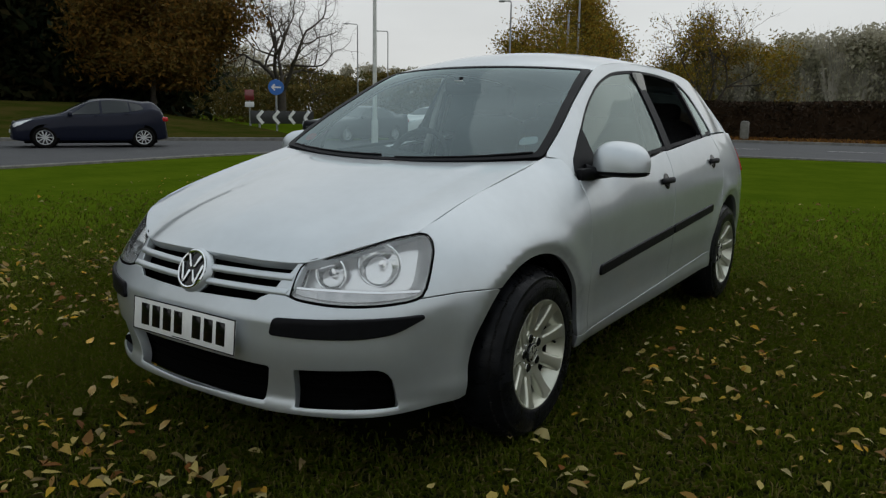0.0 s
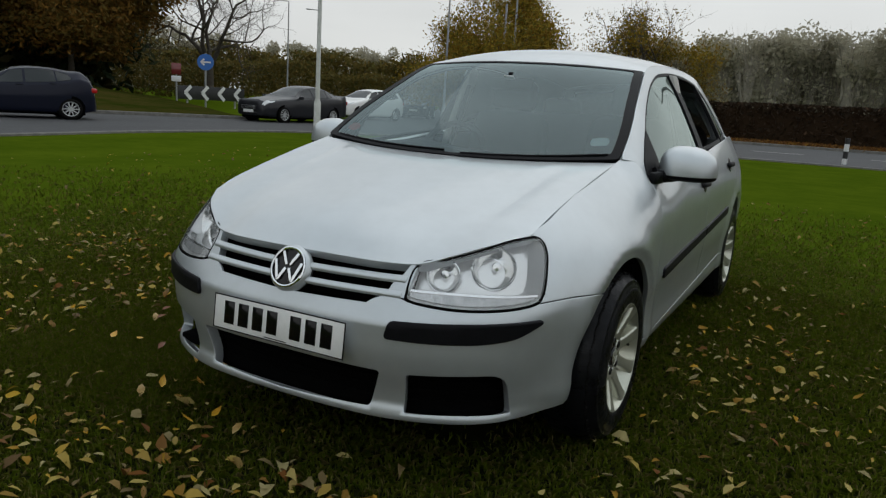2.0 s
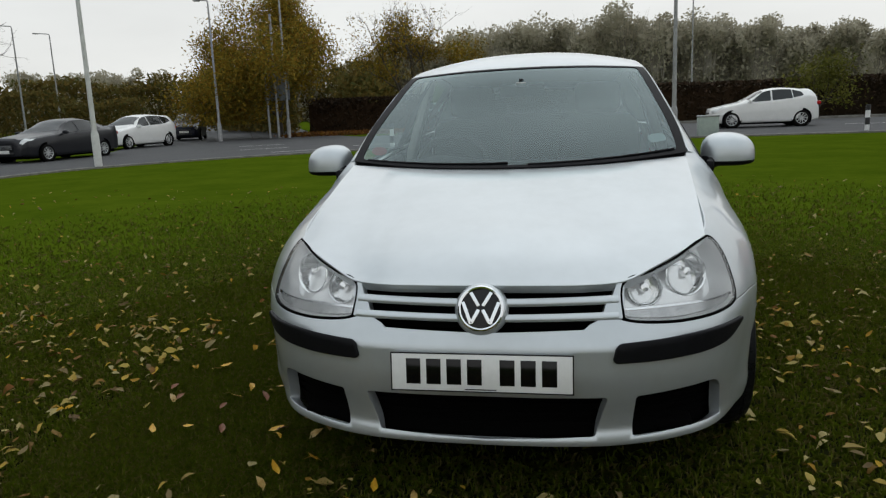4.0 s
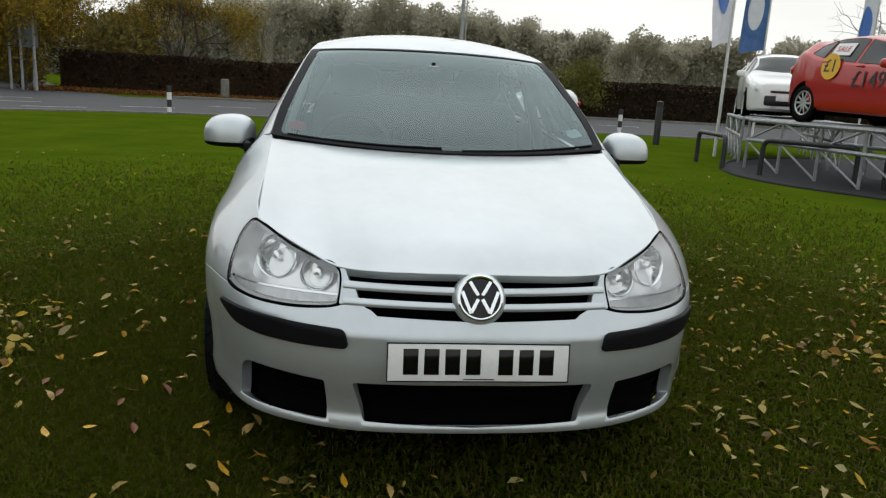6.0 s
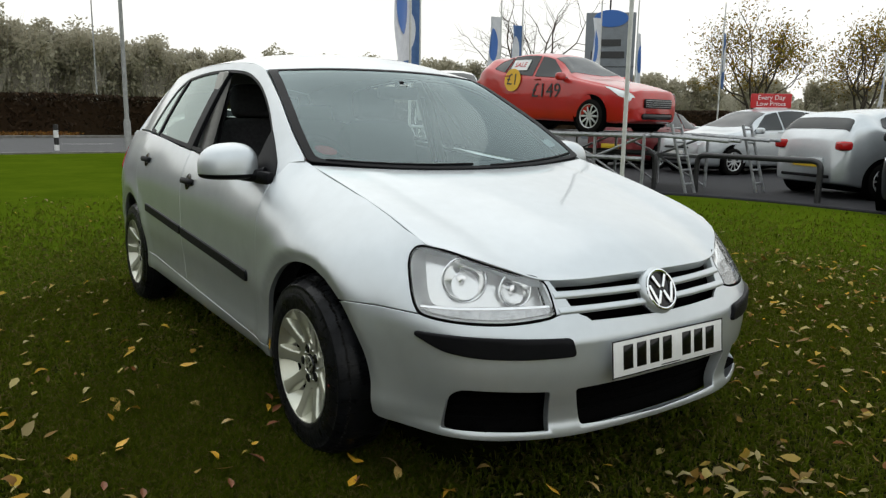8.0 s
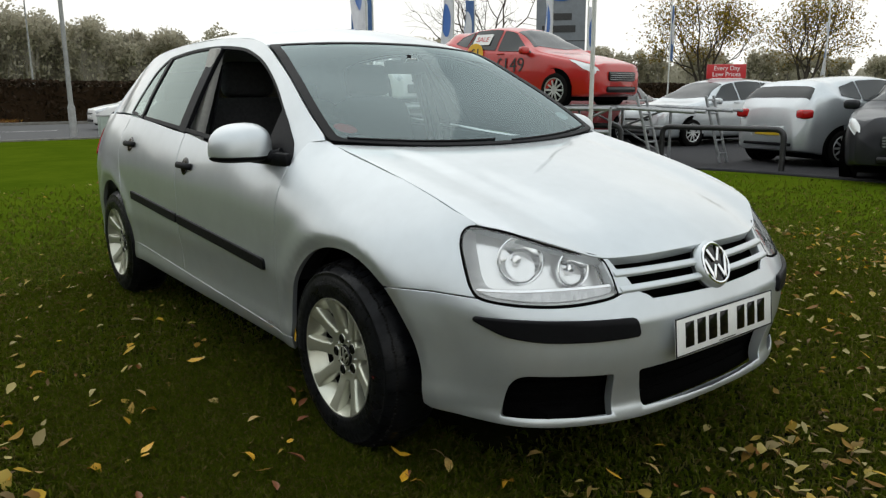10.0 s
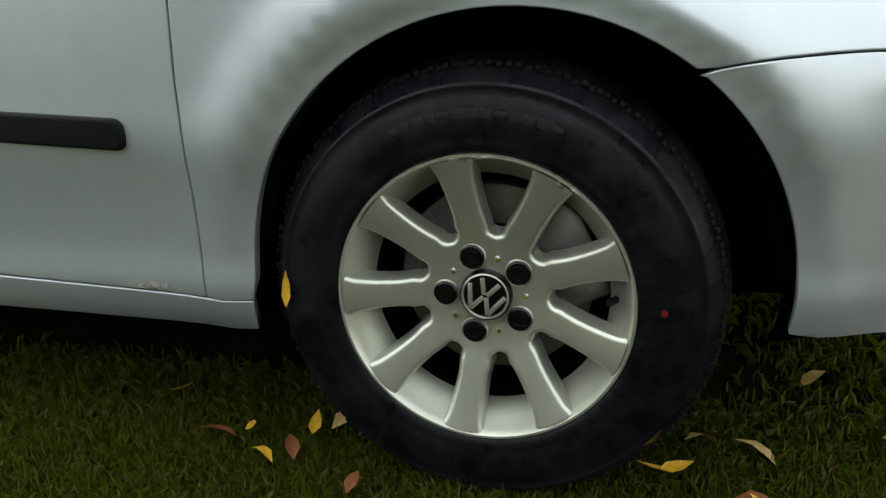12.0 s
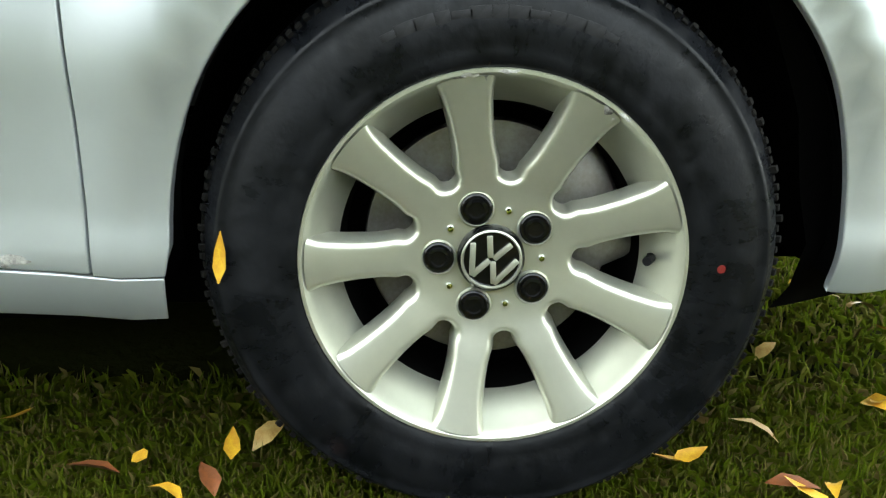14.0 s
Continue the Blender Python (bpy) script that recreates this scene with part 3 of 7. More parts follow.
GAP12 = [(1.425, 0.36), (1.432, 0.6), (1.435, 0.985)]
front_door_poly = [sy(0.412, sill_z(0.41) + 0.007), sy(0.9, sill_z(0.9) + 0.007), sy(1.419, sill_z(1.42) + 0.007)] + [sy(1.427, 0.6), sy(1.430, 0.985)] + [sy(y, belt_z(y) - 0.008) for y in (1.2, 0.9, 0.6, 0.45)] + [sy(0.388, 0.905), sy(0.398, 0.75), sy(0.408, 0.6), sy(0.409, 0.45), sy(0.411, 0.36)]
rear_arch_edge = [sy(ARCH_R[0] + 0.395 * math.cos(radians(a)), ARCH_R[1] + 0.395 * math.sin(radians(a))) for a in (176, 165, 154, 143, 134)]
rear_door_poly = [sy(1.431, sill_z(1.43) + 0.007), sy(2.17, sill_z(2.17) + 0.007)] + rear_arch_edge + [sy(2.33, 0.72), sy(2.36, 0.85), sy(2.35, 0.96), sy(2.30, 1.045)] + [sy(y, belt_z(y) - 0.008) for y in (2.2, 1.9, 1.6)] + [sy(1.441, 0.982), sy(1.438, 0.6)]
sill_poly = [sy(0.345, 0.240), sy(1.2, 0.262), sy(2.195, 0.285), sy(2.20, sill_z(2.2)), sy(1.2, sill_z(1.2)), sy(0.340, sill_z(0.33))]
quarter_poly = ([sy(2.205, 0.375)] + arch(ARCH_R, 171, 5, n=40) + [sy(2.95, 0.30), (sy(3.05, 0.30)[0], 0.30), (sy(3.05, 0.6)[0], 0.6), (sy(3.08, 0.9)[0], 0.9), (sy(3.05, 1.05)[0], 1.05)]
                + [sy(2.8, 1.054), sy(2.6, 1.054), sy(2.31, 1.050), sy(2.358, 0.965), sy(2.368, 0.85), sy(2.338, 0.715)] + [sy(ARCH_R[0] + 0.388 * math.cos(radians(a)), ARCH_R[1] + 0.388 * math.sin(radians(a))) for a in (134, 143, 154, 165, 176)])
rear_half = [(S_MAX, 0.24), (S_MAX, 0.62), (sy(3.05, 0.62)[0] + 0.005, 0.62), (sy(3.05, 0.3)[0] + 0.005, 0.30), (sy(3.05, 0.3)[0] + 0.1, 0.24)]
tail_half = [(S_MAX, 0.628), (S_MAX, 0.975), (sy(3.08, 0.97)[0] + 0.005, 0.98), (sy(3.05, 0.62)[0] + 0.005, 0.628)]
for side in (1, -1):
    def way(p):
        return p if side > 0 else mirrored(p)
    sheet("front_door", [way(front_door_poly)], wall, (0.05, 0.025), M_SILVER, car, depth=0.02)
    sheet("rear_door", [way(rear_door_poly)], wall, (0.05, 0.025), M_SILVER, car, depth=0.02)
    sheet("sill", [way(sill_poly)], wall, (0.06, 0.02), M_SILVER, car, depth=0.03)
    sheet("rear_quarter", [way(quarter_poly)], wall, (0.05, 0.025), M_SILVER, car, depth=0.02)
sheet("rear_bumper", [rear_half, mirrored(rear_half)], wall, (0.05, 0.04), M_SILVER, car, depth=0.02)
sheet("tailgate", [tail_half, mirrored(tail_half)], wall, (0.05, 0.04), M_SILVER, car, depth=0.02)


# roof, windscreen, side frames
sheet("roof", [[(0.875, -0.998), (2.84, -0.998), (2.84, 0.998), (0.875, 0.998)]], lambda u, a: upper(u, -a), (0.06, 0.06), M_SILVER, car, depth=0.02, label="silver roof skin")
sheet("windscreen", [rounded([(0.01, -0.985), (0.86, -0.968), (0.86, 0.968), (0.01, 0.985)], r=0.03)], lambda u, a: upper(u, -a), (0.05, 0.05), M_GLASS, car, depth=0, label="large sloping windscreen")
inner = rounded([(0.016, -0.950), (0.852, -0.930), (0.852, 0.930), (0.016, 0.950)], r=0.04, n=4)
outer = rounded([(0.0, -0.993), (0.868, -0.985), (0.868, 0.985), (0.0, 0.993)], r=0.02, n=4)


def ring(outer_poly, inner_poly, sign):
    """A frame's half: outer outline clipped at the middle with the inner one as a notch."""
    o = clip_half(outer_poly, 1, 0.0, sign)
    i = clip_half(inner_poly, 1, 0.0, sign)
    n = len(o)
    k = next(k for k in range(n) if abs(o[k][1]) < 1e-9 and abs(o[(k + 1) % n][1]) < 1e-9)
    o = o[k + 1:] + o[:k + 1]
    m = len(i)
    j = next(j for j in range(m) if abs(i[j][1]) < 1e-9 and abs(i[(j + 1) % m][1]) < 1e-9)
    i = i[j + 1:] + i[:j + 1]
    if abs(i[0][0] - o[-1][0]) > abs(i[-1][0] - o[-1][0]):
        i.reverse()
    return o + i


def inside_upper(drop):
    def f(u, a):
        p = Vector(upper(u, -a))
        n = (Vector(upper(u + 0.004, -a)) - Vector(upper(u - 0.004, -a))).cross(Vector(upper(u, -a - 0.004)) - Vector(upper(u, -a + 0.004))).normalized()
        return p - n * drop
    return f


sheet("windscreen_band", [ring(outer, inner, 1), ring(outer, inner, -1)], inside_upper(-0.003), (0.05, 0.05), M_TRIM, car, depth=0.006, label="black rubber edge of the windscreen")

DLO = [(2.40, 1.064, 0.02), (2.315, 1.29, 0.05), (2.19, 1.362, 0.06), (1.85, 1.390, 0.2), (1.5, 1.392, 0.2), (1.2, 1.367, 0.1), (0.95, 1.305, 0.1), (0.75, 1.205, 0.1), (0.55, 1.065, 0.1), (0.455, 0.985, 0.03), (0.43, 0.918, 0.01)]
dlo = rounded(DLO, n=5)
rail_edge = [(p[2], p[3] - 0.004) for p in RAIL]
rail_edge = line(rail_edge, 5)
frame_poly = [(0.376, 0.935), (0.366, 0.988), (0.305, 0.9975)] + [p for p in rail_edge if p[0] > 0.312] + [(3.0, 1.20), (3.065, 1.060)] + [(2.6, 1.066), (2.425, 1.063)] + dlo + [(0.40, 0.915)]


def side_chart(side, out=0.0):
    if side > 0:
        return lambda y, z: (house(y, z, 1)[0] + out, y, z)
    return lambda y, z: (house(-y, z, -1)[0] - out, -y, z)


def way2(poly, side):
    return poly if side > 0 else [(-u, v) for u, v in reversed(poly)]


win_front = rounded([(1.455, 0.995, 0.01), (1.475, 1.382, 0.02), (1.2, 1.357, 0.1), (0.95, 1.295, 0.1), (0.75, 1.195, 0.1), (0.60, 1.09, 0.05), (0.59, 0.932, 0.01)], n=4)
win_rear = rounded([(2.11, 1.048, 0.01), (2.125, 1.364, 0.02), (1.85, 1.382, 0.1), (1.565, 1.384, 0.02), (1.55, 1.003, 0.01)], n=4)
win_quarter = rounded([(2.38, 1.068, 0.01), (2.30, 1.28, 0.05), (2.19, 1.350, 0.03), (2.14, 1.05, 0.01)], n=4)
b_post = [(1.458, 0.99), (1.545, 0.997), (1.56, 1.385), (1.478, 1.384)]
q_bar = [(2.112, 1.042), (2.138, 1.044), (2.175, 1.360), (2.135, 1.366)]
for side in (1, -1):
    sheet("side_frame", [way2(frame_poly, side)], side_chart(side), (0.04, 0.03), M_SILVER, car, depth=0.02, label="silver pillars and roof rail")
    # black seal round the side windows
    seal_in = shrunk(dlo, 0.013)
    quads = [[dlo[k - 1], dlo[k], seal_in[k], seal_in[k - 1]] for k in range(len(dlo))]
    quads = [q if sum(q[i - 1][0] * q[i][1] - q[i][0] * q[i - 1][1] for i in range(4)) > 0 else q[::-1] for q in quads]
    sheet("window_seal", [way2(q, side) for q in quads], side_chart(side, -0.004), (0.5, 0.5), M_TRIM, car, depth=0.012)
    sheet("centre_post", [way2(b_post, side)], side_chart(side, -0.002), (0.05, 0.05), M_TRIM, car, depth=0.02)
    sheet("quarter_bar", [way2(q_bar, side)], side_chart(side, -0.002), (0.05, 0.05), M_TRIM, car, depth=0.02)
    mirror_tri = [(0.404, 0.905), (0.60, 0.93), (0.61, 1.105), (0.535, 1.055), (0.44, 0.985), (0.404, 0.94)]
    sheet("mirror_triangle", [way2(mirror_tri, side)], side_chart(side, 0.004), (0.05, 0.05), M_TRIM, car, depth=0.02)
    sheet("quarter_window", [way2(win_quarter, side)], side_chart(side, -0.008), (0.06, 0.05), M_SIDEGLASS, car, depth=0)
    if side > 0:
        sheet("door_window", [way2(win_front, side)], side_chart(side, -0.010), (0.06, 0.05), M_SIDEGLASS, car, depth=0, label="closed window reflecting the sky")
    else:
        sheet("door_window", [way2(win_rear, side)], side_chart(side, -0.010), (0.06, 0.05), M_SIDEGLASS, car, depth=0, label="closed window reflecting the sky")

# rear screen
def rear_glass(u, a):
    x0, y0, z0 = upper(2.85, a)
    p1 = Vector((a * 0.70, 3.20 - 0.05 * abs(a) ** 2, 0.99))
    p0 = Vector((x0, y0, z0 - 0.01))
    return p0 + (p1 - p0) * u + Vector((0, 0.05 * u * (1 - u) * 4, 0))


sheet("rear_hatch_frame", [ring([(v, u) for u, v in [(-1, 0.0), (1, 0.0), (1, 1.0), (-1, 1.0)]], [(v, u) for u, v in [(-0.85, 0.12), (0.85, 0.12), (0.85, 0.9), (-0.85, 0.9)]], sg) for sg in (1, -1)], lambda u, a: rear_glass(u, -a), (0.1, 0.1), M_SILVER, car, depth=0.02)
sheet("rear_window", [[(0.11, -0.86), (0.91, -0.86), (0.91, 0.86), (0.11, 0.86)]], lambda u, a: rear_glass(u, -a), (0.1, 0.1), M_SIDEGLASS, car, depth=0)


# added dark inner shell: blocks light at the gaps, closes wheel housings and floor
def inset(s, z, d=0.05):
    x, y, nx, ny = plan(abs(s))
    p = wall(s, z)
    sg = -1 if s < 0 else 1
    return (p[0] - sg * nx * d, p[1] - ny * d, z)


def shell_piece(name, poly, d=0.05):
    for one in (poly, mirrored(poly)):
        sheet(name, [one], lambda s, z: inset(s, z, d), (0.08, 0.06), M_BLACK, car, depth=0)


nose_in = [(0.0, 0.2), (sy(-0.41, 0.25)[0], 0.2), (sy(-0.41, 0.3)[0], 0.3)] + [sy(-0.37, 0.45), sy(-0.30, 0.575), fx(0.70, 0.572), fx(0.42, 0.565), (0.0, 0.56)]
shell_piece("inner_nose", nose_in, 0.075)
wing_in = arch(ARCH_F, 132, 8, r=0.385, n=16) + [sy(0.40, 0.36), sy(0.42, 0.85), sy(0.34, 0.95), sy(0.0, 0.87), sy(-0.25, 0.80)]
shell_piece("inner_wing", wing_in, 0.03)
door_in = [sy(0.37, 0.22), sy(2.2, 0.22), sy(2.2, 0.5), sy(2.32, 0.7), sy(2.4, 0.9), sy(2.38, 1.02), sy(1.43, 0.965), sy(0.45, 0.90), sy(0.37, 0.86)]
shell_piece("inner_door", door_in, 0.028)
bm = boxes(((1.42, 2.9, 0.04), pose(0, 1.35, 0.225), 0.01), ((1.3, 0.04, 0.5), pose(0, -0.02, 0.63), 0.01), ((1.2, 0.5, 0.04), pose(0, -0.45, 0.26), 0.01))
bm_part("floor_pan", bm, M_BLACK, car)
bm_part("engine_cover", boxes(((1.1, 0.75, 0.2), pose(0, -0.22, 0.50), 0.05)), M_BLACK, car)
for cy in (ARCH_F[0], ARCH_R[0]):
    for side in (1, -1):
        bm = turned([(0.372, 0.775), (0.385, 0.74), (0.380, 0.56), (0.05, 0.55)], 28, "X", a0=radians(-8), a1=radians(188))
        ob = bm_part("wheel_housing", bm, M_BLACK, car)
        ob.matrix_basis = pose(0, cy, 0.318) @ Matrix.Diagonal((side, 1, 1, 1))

# ---- the hatchback's fittings ----
def lamp_inner(s, z, d):
    x, y, nx, ny = plan(abs(s))
    p = wall(s, z)
    sg = -1 if s < 0 else 1
    return Vector((p[0] - sg * nx * d, p[1] - ny * d, z))


def wall_frame(s, z):
    """A pose on the wall: x along it, y up, z outwards."""
    p = Vector(wall(s, z))
    du = (Vector(wall(s + 0.01, z)) - Vector(wall(s - 0.01, z))).normalized()
    dv = (Vector(wall(s, z + 0.01)) - Vector(wall(s, z - 0.01))).normalized()
    n = du.cross(dv).normalized()
    dv = n.cross(du)
    m = Matrix((du, dv, n)).transposed().to_4x4()
    m.translation = p
    return m


def forward_bowl(r, depth, hole=0.012):
    """A reflector bowl, opening along -Y."""
    prof = [(hole, depth)] + [(hole + (r - hole) * t, depth * (1 - t ** 2)) for t in (0.15, 0.3, 0.45, 0.6, 0.75, 0.9, 1.0)] + [(r + 0.004, -0.002), (r + 0.007, 0.0), (r + 0.006, 0.012)]
    return turned(prof, 36, "Y")


for side in (1, -1):
    poly = LAMP_ROUND if side > 0 else mirrored(LAMP_ROUND)
    lamp = new("headlight")
    lamp.parent = car
    tagged(lamp, "clear twin-reflector headlight with indicator strip")
    sheet("lens", [shrunk(poly, 0.0025)], wall, (0.03, 0.02), M_LENS, lamp, depth=0.012, label="clear slightly hazed lens")
    gasket_out, gasket_in = poly, shrunk(poly, 0.0042)
    n = len(poly)
    strip = [[gasket_out[k - 1], gasket_out[k], gasket_in[k], gasket_in[k - 1]] for k in range(n)]
    strip = [q if sum(q[i - 1][0] * q[i][1] - q[i][0] * q[i - 1][1] for i in range(4)) > 0 else q[::-1] for q in strip]
    sheet("gasket", strip, lambda s, z: inset(s, z, -0.0006), (0.2, 0.2), M_BLACK, lamp, depth=0.008)
    back = [(u, v) for u, v in shrunk(poly, 0.004)]
    sheet("housing", [back], lambda s, z: lamp_inner(s, z, 0.074), (0.03, 0.02), M_BEZEL, lamp, depth=0, label="silver lamp housing")
    # bezel rim that slopes from the lens edge back to the housing
    edge_o, edge_i = shrunk(poly, 0.003), shrunk(poly, 0.014)
    verts, faces = [], []
    for k in range(n):
        verts.append(lamp_inner(*edge_o[k], 0.008))
        verts.append(lamp_inner(*edge_i[k], 0.074))
    for k in range(n):
        j = (k + 1) % n
        faces.append([2 * k, 2 * j, 2 * j + 1, 2 * k + 1])
    under(mesh_obj("bezel", verts, faces, M_BEZEL), lamp)
    for (bx, bz, br, bd) in ((0.622, 0.692, 0.0620, 0.040), (0.483, 0.663, 0.0465, 0.036)):
        s0 = s_at(bz, x=bx) * side
        c = lamp_inner(s0, bz, 0.044)
        yaw = 27 if bx > 0.5 else 13
        bowl = bm_part("reflector", forward_bowl(br, bd), M_REFLECTOR, lamp)
        bowl.matrix_basis = Matrix.Translation(c) @ pose(0, 0, 0, -13, 0, side * yaw)
        bulb = bm_part("bulb", turned([(0.0001, -0.012), (0.012, -0.010), (0.015, 0.0), (0.015, 0.03)], 20, "Y"), M_CHROME, lamp)
        bulb.matrix_basis = Matrix.Translation(c) @ pose(0, bd * 0.45, 0, -13, 0, side * yaw)
    low = [(u, v) for u, v in clip_half(shrunk(poly, 0.012), 1, 0.622, -1)]
    sheet("indicator", [low], lambda s, z: lamp_inner(s, z, 0.014), (0.012, 0.01), M_RIBLENS, lamp, depth=0.03, label="ribbed indicator strip")
    rib = clip_half(clip_half(shrunk(poly, 0.010), 1, 0.6215, 1), 1, 0.626, -1)
    sheet("chrome_line", [rib], lambda s, z: lamp_inner(s, z, 0.010), (0.02, 0.02), M_CHROME, lamp, depth=0.012)

# grille: backing, bars and ends
grille_zone = [(-s_at(0.64, x=0.40), 0.57), (s_at(0.64, x=0.40), 0.57), (s_at(0.69, x=0.41), 0.697), (-s_at(0.69, x=0.41), 0.697)]
sheet("grille_backing", [grille_zone], lambda s, z: inset(s, z, 0.05), (0.05, 0.03), M_BLACK, car, depth=0)


def bulged(amount, z_mid, z_half):
    def f(s, z):
        p = Vector(wall(s, z))
        t = (z - z_mid) / z_half
        p.y -= amount * max(0.0, 1 - t * t)
        return p
    return f


for z0, z1, xe in ((0.643, 0.662, 0.385), (0.603, 0.621, 0.385)):
    sa, sb = s_at(z0, x=xe), s_at(z1, x=xe)
    sheet("grille_bar", [[(-sa, z0), (sa, z0), (sb, z1), (-sb, z1)]], bulged(0.006, (z0 + z1) / 2, (z1 - z0) / 2), (0.04, 0.004), M_SILVER, car, depth=0.028, label="silver grille bar")
for side in (1, -1):
    end = rounded([fx(0.372, 0.604), fx(0.398, 0.606), fx(0.402, 0.690), fx(0.384, 0.692), fx(0.372, 0.663), fx(0.362, 0.655), fx(0.352, 0.640), fx(0.345, 0.622), fx(0.335, 0.606)], r=0.006)
    area = sum(end[k - 1][0] * end[k][1] - end[k][0] * end[k - 1][1] for k in range(len(end)))
    end = end if area > 0 else end[::-1]
    sheet("grille_end", [end if side > 0 else mirrored(end)], wall, (0.02, 0.02), M_SILVER, car, depth=0.03)

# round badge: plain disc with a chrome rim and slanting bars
m = wall_frame(0.0, 0.637)
badge = new("badge")
badge.parent = car
badge.matrix_basis = m @ pose(0, 0, 0.004)
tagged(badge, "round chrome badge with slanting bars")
bm_part("surround", turned([(0.0701, -0.03), (0.078, -0.012), (0.072, 0.004), (0.066, 0.008), (0.062, 0.004)], 48, "Z"), M_SILVER, badge)
bm_part("chrome_ring", turned([(0.056, 0.004), (0.058, 0.012), (0.062, 0.0135), (0.066, 0.011), (0.067, 0.002)], 48, "Z"), M_CHROME, badge)
bm_part("disc", turned([(0.0001, 0.007), (0.03, 0.0065), (0.058, 0.003)], 40, "Z"), M_GLOSSBLACK, badge)
for x0, y0, x1, y1 in ((-0.030, 0.046, -0.006, 0.006), (0.030, 0.046, 0.006, 0.006), (-0.052, 0.018, -0.027, -0.046), (-0.027, -0.044, -0.006, -0.004), (0.027, -0.044, 0.006, -0.004), (0.052, 0.018, 0.027, -0.046)):
    ln, an = math.hypot(x1 - x0, y1 - y0), math.degrees(math.atan2(y1 - y0, x1 - x0))
    bm_part("bar", boxes(((ln, 0.0105, 0.006), pose((x0 + x1) / 2, (y0 + y1) / 2, 0.0095, 0, 0, an), 0.0015)), M_CHROME, badge)

# number plate: plain bars for its characters
plate = new("number_plate")
plate.parent = car
plate.matrix_basis = pose(0, -0.8635, 0.4665, 90 - 5.5, 0, 0)
tagged(plate, "white front number plate with black characters")
bm_part("plate", boxes(((0.52, 0.111, 0.005), pose(0, 0, 0), 0.002)), M_PLATE, plate)
for x in (-0.187, -0.128, -0.069, -0.010, 0.083, 0.142, 0.201):
    bm_part("character_bar", boxes(((0.042, 0.074, 0.0015), pose(x - 0.007, 0.002, 0.003), 0.0004)), M_GLOSSBLACK, plate)
bm_part("maker_line", boxes(((0.09, 0.003, 0.001), pose(0.0, -0.048, 0.0028), 0)), M_TRIM, plate)
for w, h, x, y in ((0.522, 0.0035, 0, 0.0545), (0.522, 0.0035, 0, -0.0545), (0.0035, 0.109, -0.2592, 0), (0.0035, 0.109, 0.2592, 0)):
    bm_part("border", boxes(((w, h, 0.0025), pose(x, y, 0.0018), 0)), M_TRIM, plate)

# rubbing strips on the bumper and the doors
for side in (1, -1):
    strip = rounded([(*fx(0.372, 0.494), 0.010), (*fx(0.50, 0.492), 0.05), (*fx(0.62, 0.496), 0.05), (*fx(0.700, 0.512), 0.03), (*fx(0.752, 0.553), 0.012), (*fx(0.66, 0.549), 0.03), (*fx(0.52, 0.541), 0.03), (*fx(0.382, 0.536), 0.014)], n=5)
    sheet("bumper_strip", [strip if side > 0 else mirrored(strip)], wall, (0.03, 0.01), M_TRIM, car, depth=0.016, thick_out=0.012, edge=0.006, label="black rubbing strip")
    for y0, y1 in ((0.498, 1.415), (1.442, 2.133)):
        za, zb = 0.518 + (y0 - 0.498) * 0.062, 0.518 + (y1 - 0.498) * 0.062
        st = rounded([(*sy(y0, za), 0.012), (*sy(y1, zb), 0.003), (*sy(y1, zb + 0.033), 0.003), (*sy(y0, za + 0.033), 0.012)], n=5)
        sheet("door_strip", [st if side > 0 else mirrored(st)], wall, (0.1, 0.008), M_TRIM, car, depth=0.014, thick_out=0.010, edge=0.006, label="black side strip")
    # handles
    for hy, hz in ((1.317, 0.845), (2.155, 0.905)):
        m = wall_frame(s_at(hz, y=hy) * side, hz)
        hd = new("door_handle")
        hd.parent = car
        hd.matrix_basis = m
        bm = bmesh.new()
        bmesh.ops.create_uvsphere(bm, u_segments=24, v_segments=10, radius=1)
        for v in bm.verts:
            v.co = Vector((v.co.x * 0.046, v.co.y * 0.040, v.co.z * 0.003))
        bm_part("cup", bm, M_GLOSSBLACK, hd)
        grip = [(-0.078, 0, 0.004), (-0.066, 0, 0.022), (-0.02, 0, 0.033), (0.03, 0, 0.033), (0.07, 0, 0.022), (0.082, 0, 0.004)]
        bm = tube(line(grip, 4), 0.013, 12)
        bmesh.ops.scale(bm, vec=(1, 1.15, 0.6), verts=bm.verts)
        bm_part("grip", bm, M_TRIM, hd)

# lower grilles of black slats
for (x0, x1, z0, z1) in ((-0.38, 0.38, 0.255, 0.39), (0.40, 0.735, 0.255, 0.400), (-0.735, -0.40, 0.255, 0.400)):
    sa = s_at(0.33, x=abs(x0)) * (1 if x0 > 0 else -1)
    sb = s_at(0.33, x=abs(x1)) * (1 if x1 > 0 else -1)
    g = new("lower_grille")
    g.parent = car
    sheet("backing", [[(sa, z0 - 0.02), (sb, z0 - 0.02), (sb, z1 + 0.02), (sa, z1 + 0.02)]], lambda s, z: inset(s, z, 0.055), (0.05, 0.05), M_BLACK, g, depth=0)
    for k in range(4):
        zz = z0 + (z1 - z0) * (k + 0.7) / 4.4
        sheet("slat", [[(sa, zz), (sb, zz), (sb, zz + 0.007), (sa, zz + 0.007)]], lambda s, z: inset(s, z, 0.044), (0.05, 0.05), M_BLACK, g, depth=0.018)

